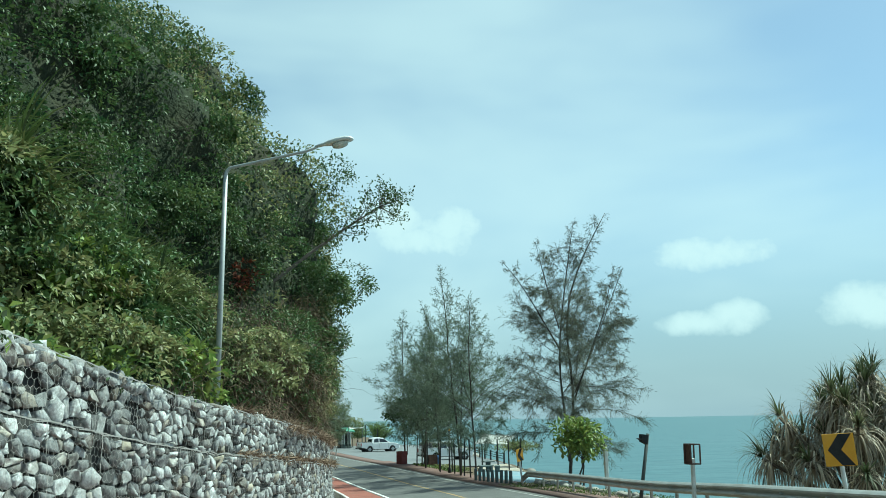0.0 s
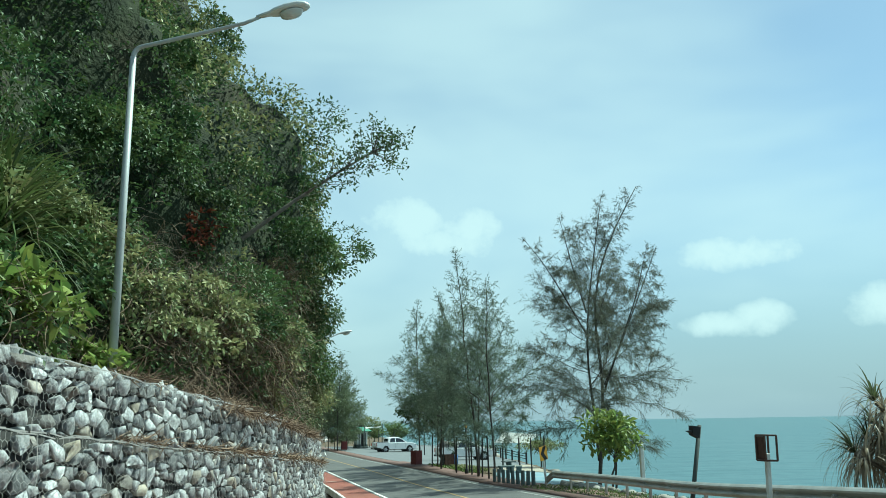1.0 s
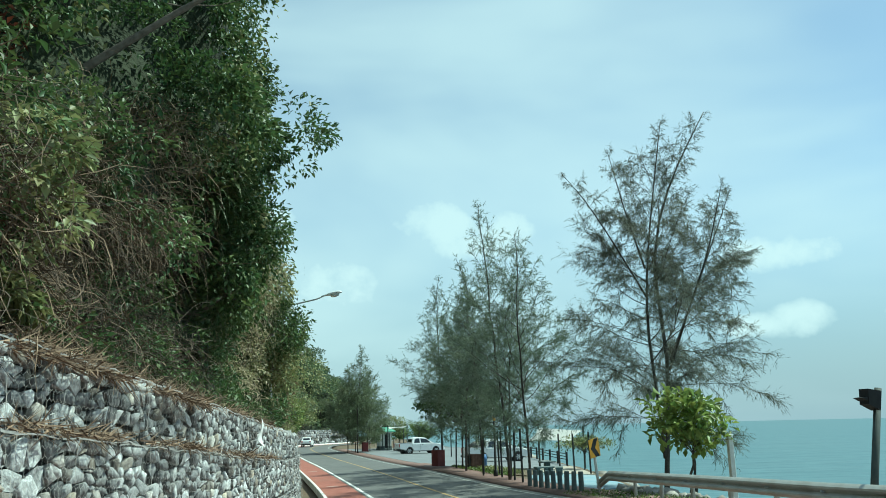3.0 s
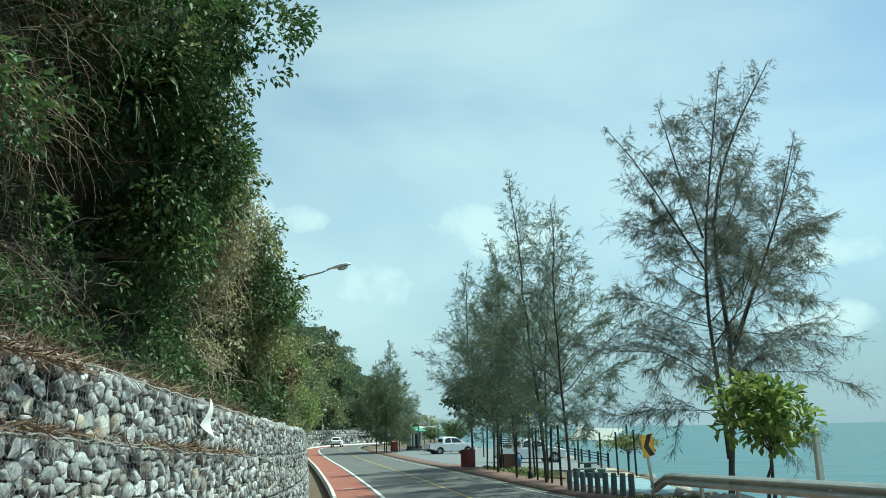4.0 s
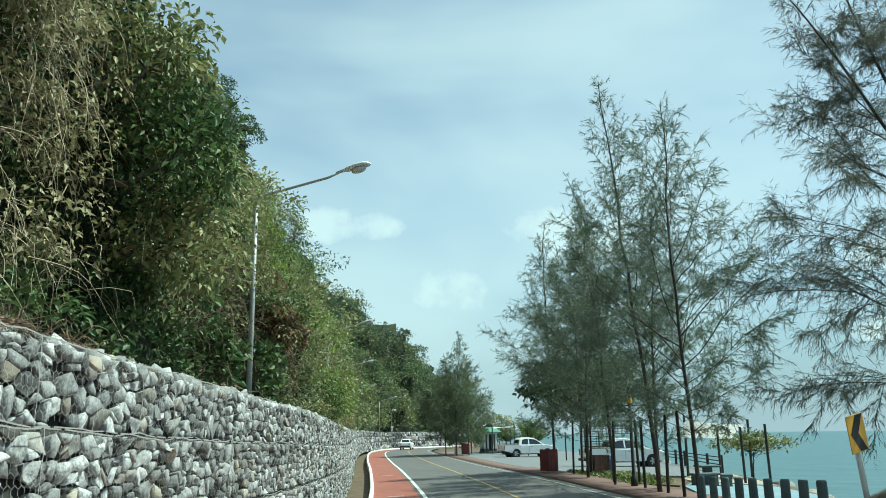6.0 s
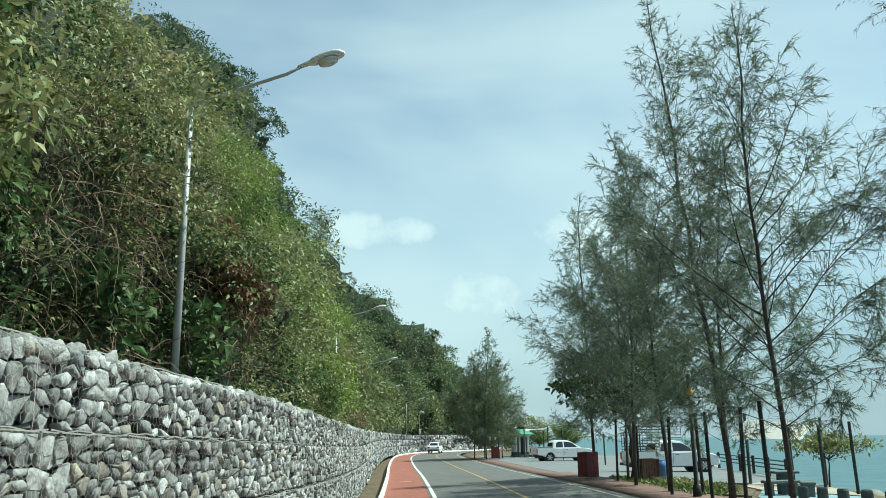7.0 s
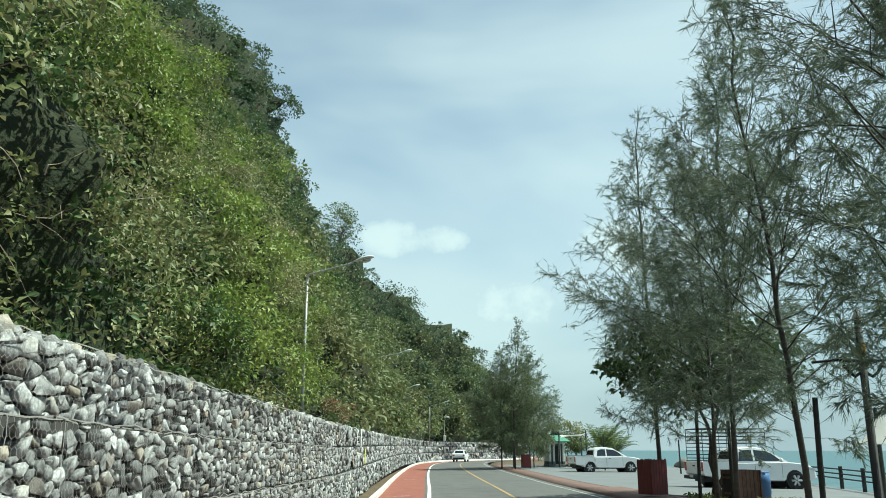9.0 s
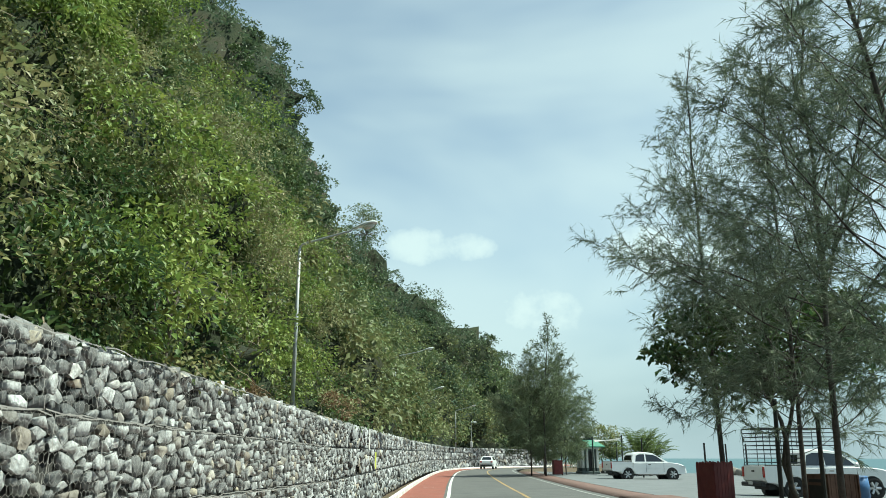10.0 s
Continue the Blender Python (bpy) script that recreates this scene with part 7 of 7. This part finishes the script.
# ---- kiosk, canopies, fence ----
def kiosk(x, y, turn):
    ob = thing("kiosk", "small grey and white kiosk with a green hipped roof", "kiosk", Matrix.Translation(spot(x, y)) @ pose(0, 0, 0, 0, 0, turn) @ Matrix.Diagonal((0.92, 0.92, 1.12, 1)))
    part("plinth", Shape().box((0, 0, 0.05), (1.8, 1.8, 0.42), 0.03), "bollard", ob, "dark plinth")
    part("room", Shape().box((0, 0, 1.12), (1.3, 1.3, 1.76), 0.02), "bollard", ob, "dark grey interior walls")
    part("doorway", Shape().box((0, -0.66, 1.0), (0.42, 0.03, 1.5), 0.005), "trim_black", ob, "dark doorway")
    for sx, sy in [(a, b) for a in (-1, -0.42, 0.42, 1) for b in (-1, 1)] + [(a, b) for a in (-1, 1) for b in (-0.42, 0.42)]:
        pillar = part("pillar", Shape().box((sx * 0.7, sy * 0.7, 1.14), (0.2, 0.2, 1.75), 0.02), "wall_white", ob)
        part("pillar_foot", Shape().box((sx * 0.7, sy * 0.7, 0.36), (0.26, 0.26, 0.3), 0.015), "bollard", pillar)
    part("beam", Shape().box((0, 0, 2.02), (1.75, 1.75, 0.2), 0.02), "wall_white", ob, "pale beam under the eaves")
    a, b, z0, z1 = 1.3, 0.5, 2.12, 2.66
    sh = Shape().add([(-a, -a, z0), (a, -a, z0), (a, a, z0), (-a, a, z0), (-b, -b, z1), (b, -b, z1), (b, b, z1), (-b, b, z1), (-a, -a, z0 - 0.07), (a, -a, z0 - 0.07), (a, a, z0 - 0.07), (-a, a, z0 - 0.07)],
                     [(0, 1, 5, 4), (1, 2, 6, 5), (2, 3, 7, 6), (3, 0, 4, 7), (4, 5, 6, 7), (8, 9, 1, 0), (9, 10, 2, 1), (10, 11, 3, 2), (11, 8, 0, 3), (11, 10, 9, 8)])
    part("roof", sh, "roof_green", ob)
    part("gablet", Shape().extrude([(-0.62, 2.62), (0.62, 2.62), (0.0, 3.02)], "y", -0.56, 0.56), "trim_black", ob, "dark gablet on the roof")
    for sx in (-1, 1):
        part("barge_board", Shape().extrude([(sx * 0.74, 2.6), (sx * 0.74, 2.67), (0.0, 3.12), (0.0, 3.05)], "y", -0.62, 0.62), "wall_white", ob, "pale roof edge")


kiosk(17.7, 118.6, 12)


def shade_sail(x, y, z, corners, label, poles):
    """A tensioned canopy with a saddle sag between its corner poles."""
    ob = thing("shade_canopy", label, "canopy", Matrix.Translation((x, y, z)), "shade canopies")
    a, b, c, d = (np.array(p) for p in corners)
    n = 10
    verts, faces = [], []
    for i in range(n + 1):
        for j in range(n + 1):
            u, v = i / n, j / n
            p = (a * (1 - u) + b * u) * (1 - v) + (d * (1 - u) + c * u) * v
            pull = 0.10 * (math.sin(math.pi * u) * (2 * v - 1) ** 2 + math.sin(math.pi * v) * (2 * u - 1) ** 2)
            mid = (a + b + c + d) / 4
            p = p + (mid - p) * pull
            verts.append(tuple(p))
    for i in range(n):
        for j in range(n):
            k = i * (n + 1) + j
            faces.append((k, k + 1, k + n + 2, k + n + 1))
    m = len(verts)
    verts += [(p[0], p[1], p[2] - 0.015) for p in verts]
    faces += [tuple(q + m for q in reversed(f)) for f in faces]
    part("fabric", Shape().add(verts, faces), "canvas", ob, smooth=True)
    ground = spot(x, y).z - z
    for p, tall in zip(corners, poles):
        if tall:
            part("pole", Shape().tube([(p[0], p[1], ground), (p[0], p[1], p[2] + 0.25)], [0.07, 0.06], 9), "dark_post", ob)


shade_sail(20.9, 66.0, -1.05, [(0.0, 0.0, 0.0), (0.9, 0.4, 0.85), (3.8, -0.4, 0.62), (2.5, -1.4, -0.05)], "pale canvas shade sail stretched over the promenade", (0, 1, 1, 0))
shade_sail(18.3, 115.6, -0.3, [(-0.4, -0.6, 0.15), (1.8, -0.9, 0.5), (1.7, 1.4, 0.25), (-0.3, 1.5, 0.4)], "white canvas canopy beside the kiosk", (0, 1, 1, 1))


def pier_fence(points, label):
    fence = thing("sea_railing", label, "railing")
    pts = [Vector(p) for p in points]
    for a, b in zip(pts[:-1], pts[1:]):
        for z in (0.42, 0.62, 0.82):
            part("rail", Shape().tube([a + Vector((0, 0, z)), b + Vector((0, 0, z))], 0.032, 6), "stake", fence)
    for p in pts:
        part("post", Shape().box(p + Vector((0, 0, 0.45)), (0.13, 0.13, 1.0), 0.012), "stake", fence)


edge = [(25.2, 70.6), (25.4, 73.2), (25.65, 75.8), (25.9, 78.4), (26.2, 81.0), (26.5, 83.6), (26.75, 86.2), (27.0, 88.8)]
pier_fence([spot(x, y, 0.03) for x, y in edge], "dark timber railing along the seaward edge")
pier_fence([spot(x, y, 0.03) for x, y in [(27.3, 91.5), (27.7, 94.2), (28.1, 96.9), (28.5, 99.6)]], "dark timber railing beside the parking area")


def bench(x, y, turn):
    ob = thing("concrete_bench", "low grey concrete bench on the blue plaza", "bench", Matrix.Translation(spot(x, y, 0.03)) @ pose(0, 0, 0, 0, 0, turn), "concrete benches")
    part("seat", Shape().box((0, 0, 0.42), (1.1, 0.42, 0.09), 0.02), "bollard", ob)
    for s in (-1, 1):
        part("leg", Shape().box((s * 0.4, 0, 0.19), (0.14, 0.34, 0.4), 0.015), "bollard", ob)


bench(18.8, 56.2, 10)
bench(19.8, 56.6, 70)
table = thing("concrete_table", "square grey concrete table on the blue plaza", "table", Matrix.Translation(spot(19.3, 57.2, 0.03)))
part("top", Shape().box((0, 0, 0.7), (0.8, 0.8, 0.08), 0.02), "bollard", table)
part("pedestal", Shape().box((0, 0, 0.33), (0.3, 0.3, 0.68), 0.02), "bollard", table)


# ---- on the gabion wall ----
def wall_flag():
    s = float(station(28.5))
    p = at_offset(s, np.array(0.02))
    h = heading(s)
    ob = thing("cloth_scrap", "white triangular cloth scrap caught on the gabion wire", "cloth", Matrix.Translation((*p, float(wall_top(s)) - 0.02)) @ pose(0, 0, 0, 0, 0, math.degrees(math.atan2(h[1], h[0]))))
    corners = [np.array(q) for q in ((0.18, 0.0, 0.04), (0.23, -0.05, -0.5), (-0.40, -0.05, -0.34))]
    n = 8
    verts, faces, ids = [], [], {}
    for i in range(n + 1):
        for j in range(n + 1 - i):
            u, v = i / n, j / n
            q = corners[0] * (1 - u - v) + corners[1] * u + corners[2] * v
            q = q + np.array([0, -0.03 * math.sin(7 * u + 4 * v) - 0.02, 0])
            ids[i, j] = len(verts)
            verts.append(tuple(q))
    for i in range(n):
        for j in range(n - i):
            faces.append((ids[i, j], ids[i + 1, j], ids[i, j + 1]))
            if (i + 1, j + 1) in ids:
                faces.append((ids[i + 1, j], ids[i + 1, j + 1], ids[i, j + 1]))
    m = len(verts)
    verts += [(a, b + 0.004, c) for a, b, c in verts]
    faces += [tuple(q + m for q in reversed(f)) for f in faces]
    part("fabric", Shape().add(verts, faces), "cloth", ob, smooth=True)


wall_flag()


def wall_plate(y, drop, w, h, mat, name, label):
    s = float(station(y))
    p = at_offset(s, np.array(0.1))
    d = heading(s)
    ob = thing(name, label, "plate", Matrix.Translation((*p, float(wall_top(s)) - drop)) @ pose(0, 0, 0, 0, 0, math.degrees(math.atan2(d[1], d[0]))))
    part("plate", Shape().box((0, 0, 0), (w, 0.02, h), 0.005), mat, ob)


wall_plate(74.6, 0.4, 0.34, 0.72, "post_white", "white_plate", "white rectangular plate fixed to the gabion wall")
wall_plate(77.0, 1.15, 0.36, 0.62, "tag_yellow", "yellow_plate", "faded yellow plate fixed to the gabion wall")


# ---- hedge, grass, shore rocks ----
def herb_bed(name, outline_box, count, leaf, mat, label, high, category="plants"):
    x0, x1, y0, y1 = outline_box
    p = np.column_stack([rng.uniform(x0, x1, count), rng.uniform(y0, y1, count), np.zeros(count)])
    p[:, 2] = ground_z(p[:, 0], p[:, 1], offset_of(p[:, 0], p[:, 1])) + 0.04 + high * rng.uniform(0, 1, count) ** 1.5
    way = rng.normal(size=(count, 3)) * 0.7 + np.array([0, 0, 0.7])
    face = np.array([0, 0, 1.0]) + rng.normal(0, 0.5, (count, 3))
    long_ = leaf * rng.uniform(0.6, 1.4, count)
    return single(name, mesh_np(name, *leaf_arrays(p, way, face, long_, long_ * 0.45), mat), label, category, "stuff")


herb_bed("low_hedge", (16.4, 17.7, 56.2, 62.0), 2200, 0.13, "leaf", "low green creeping plants in the soil bed", 0.2)
herb_bed("verge_grass", (14.1, 15.6, 25.0, 40.0), 2600, 0.075, "grass", "rough green grass on the shore verge", 0.07, "grass")
herb_bed("bed_grass", (15.6, 16.6, 54.0, 66.0), 1500, 0.12, "grass", "sparse grass and litter between the trees", 0.08, "grass")


def boulder(x, y, size, seed, up=-0.1):
    r = np.random.default_rng(seed)
    v, t = HULLS[seed % len(HULLS)]
    v = v @ np.array(Euler(r.uniform(0, 6.3, 3)).to_matrix()).T * (size * np.array([1.25, 1.0, 0.8]))
    o = offset_of(x, y)
    shore = float(np.interp(y, [-40, 10, 30, 42, 50, 60, 70, 84, 100, 115, 130], [10.4, 10.4, 10.6, 11.8, 15.6, 18.2, 20.8, 22.7, 25.8, 27.5, 27]))
    z = float(ground_z(x, y, o)) - max(0.0, min((o - shore) * 0.62, 5.0))
    ob = single("boulder", mesh_np("boulder", v, t, "rock"), "pale grey angular boulder on the sea shore", "boulder", group="shore boulders")
    ob.matrix_basis = Matrix.Translation((x, y, max(z, SEA - 0.2) + up))
    return ob


r_b = np.random.default_rng(77)
for k in range(120):
    y = float(r_b.uniform(22, 62))
    shore = float(np.interp(y, [22, 30, 42, 50, 60, 62], [10.5, 10.6, 11.8, 15.6, 18.2, 18.7]))
    x = side_line(y, shore + float(r_b.uniform(0.1, 4.2)))
    boulder(x[0], x[1], float(r_b.uniform(0.3, 0.85)), 500 + k)
for k in range(80):
    y = float(r_b.uniform(24.5, 41))
    x = side_line(y, 10.4 + 0.05 * max(0.0, y - 30) + float(r_b.uniform(0.0, 0.9)))
    boulder(x[0], x[1], float(r_b.uniform(0.22, 0.5)), 900 + k, up=0.05)
for k in range(90):
    y = float(r_b.uniform(96, 128))
    x = side_line(y, float(np.interp(y, [96, 115, 128], [24, 27, 27])) + float(r_b.uniform(-0.5, 4.0)))
    boulder(x[0], x[1], float(r_b.uniform(0.6, 1.7)), 700 + k, up=0.25)

# ---- pieces of the wall and the kerb, nearest stretch ----
def gabion_pieces():
    for v, t in packed_tile(1.8, 0.135):
        p = to_wall(v, NEAR_LO)
        mid = p.mean(0)
        stone = new("stone", mesh_np("stone", p - mid, t, "stone_piece"))
        stone.parent = wall
        stone.matrix_basis = Matrix.Translation(mid)


gabion_pieces()


def kerb_stones():
    kerb = thing("kerb", "white-painted concrete kerb stones beside the red shoulder", "kerb", kind="structure")
    block = Shape().box((0, 0, 0), (0.97, 0.15, 0.34), 0.018).mesh("kerb_stone", "kerb")
    s_lo, s_hi = float(station(20)), float(station(150))
    for s in np.arange(s_lo, s_hi, 1.0):
        p = at_offset(s + 0.5, np.array(O_KERB + 0.06))
        d = heading(s + 0.5)
        a = at_offset(s, np.array(O_KERB + 0.06))
        b = at_offset(s + 1.0, np.array(O_KERB + 0.06))
        za, zb = (float(ground_z(q[0], q[1], O_KERB)) for q in (a, b))
        ob = new("kerb_stone", block)
        ob.parent = kerb
        ob.matrix_basis = Matrix.Translation((*p, (za + zb) / 2 + 0.0)) @ pose(0, 0, 0, 0, -math.degrees(math.atan2(zb - za, 1.0)), math.degrees(math.atan2(d[1], d[0])))
    part("far_kerb", strip("far_kerb", np.arange(s_hi, S_END, 1.0), O_KERB - 0.015, O_KERB + 0.135, "kerb_far", 0.17, 2, depth=0.3), "kerb_far", kerb)


kerb_stones()
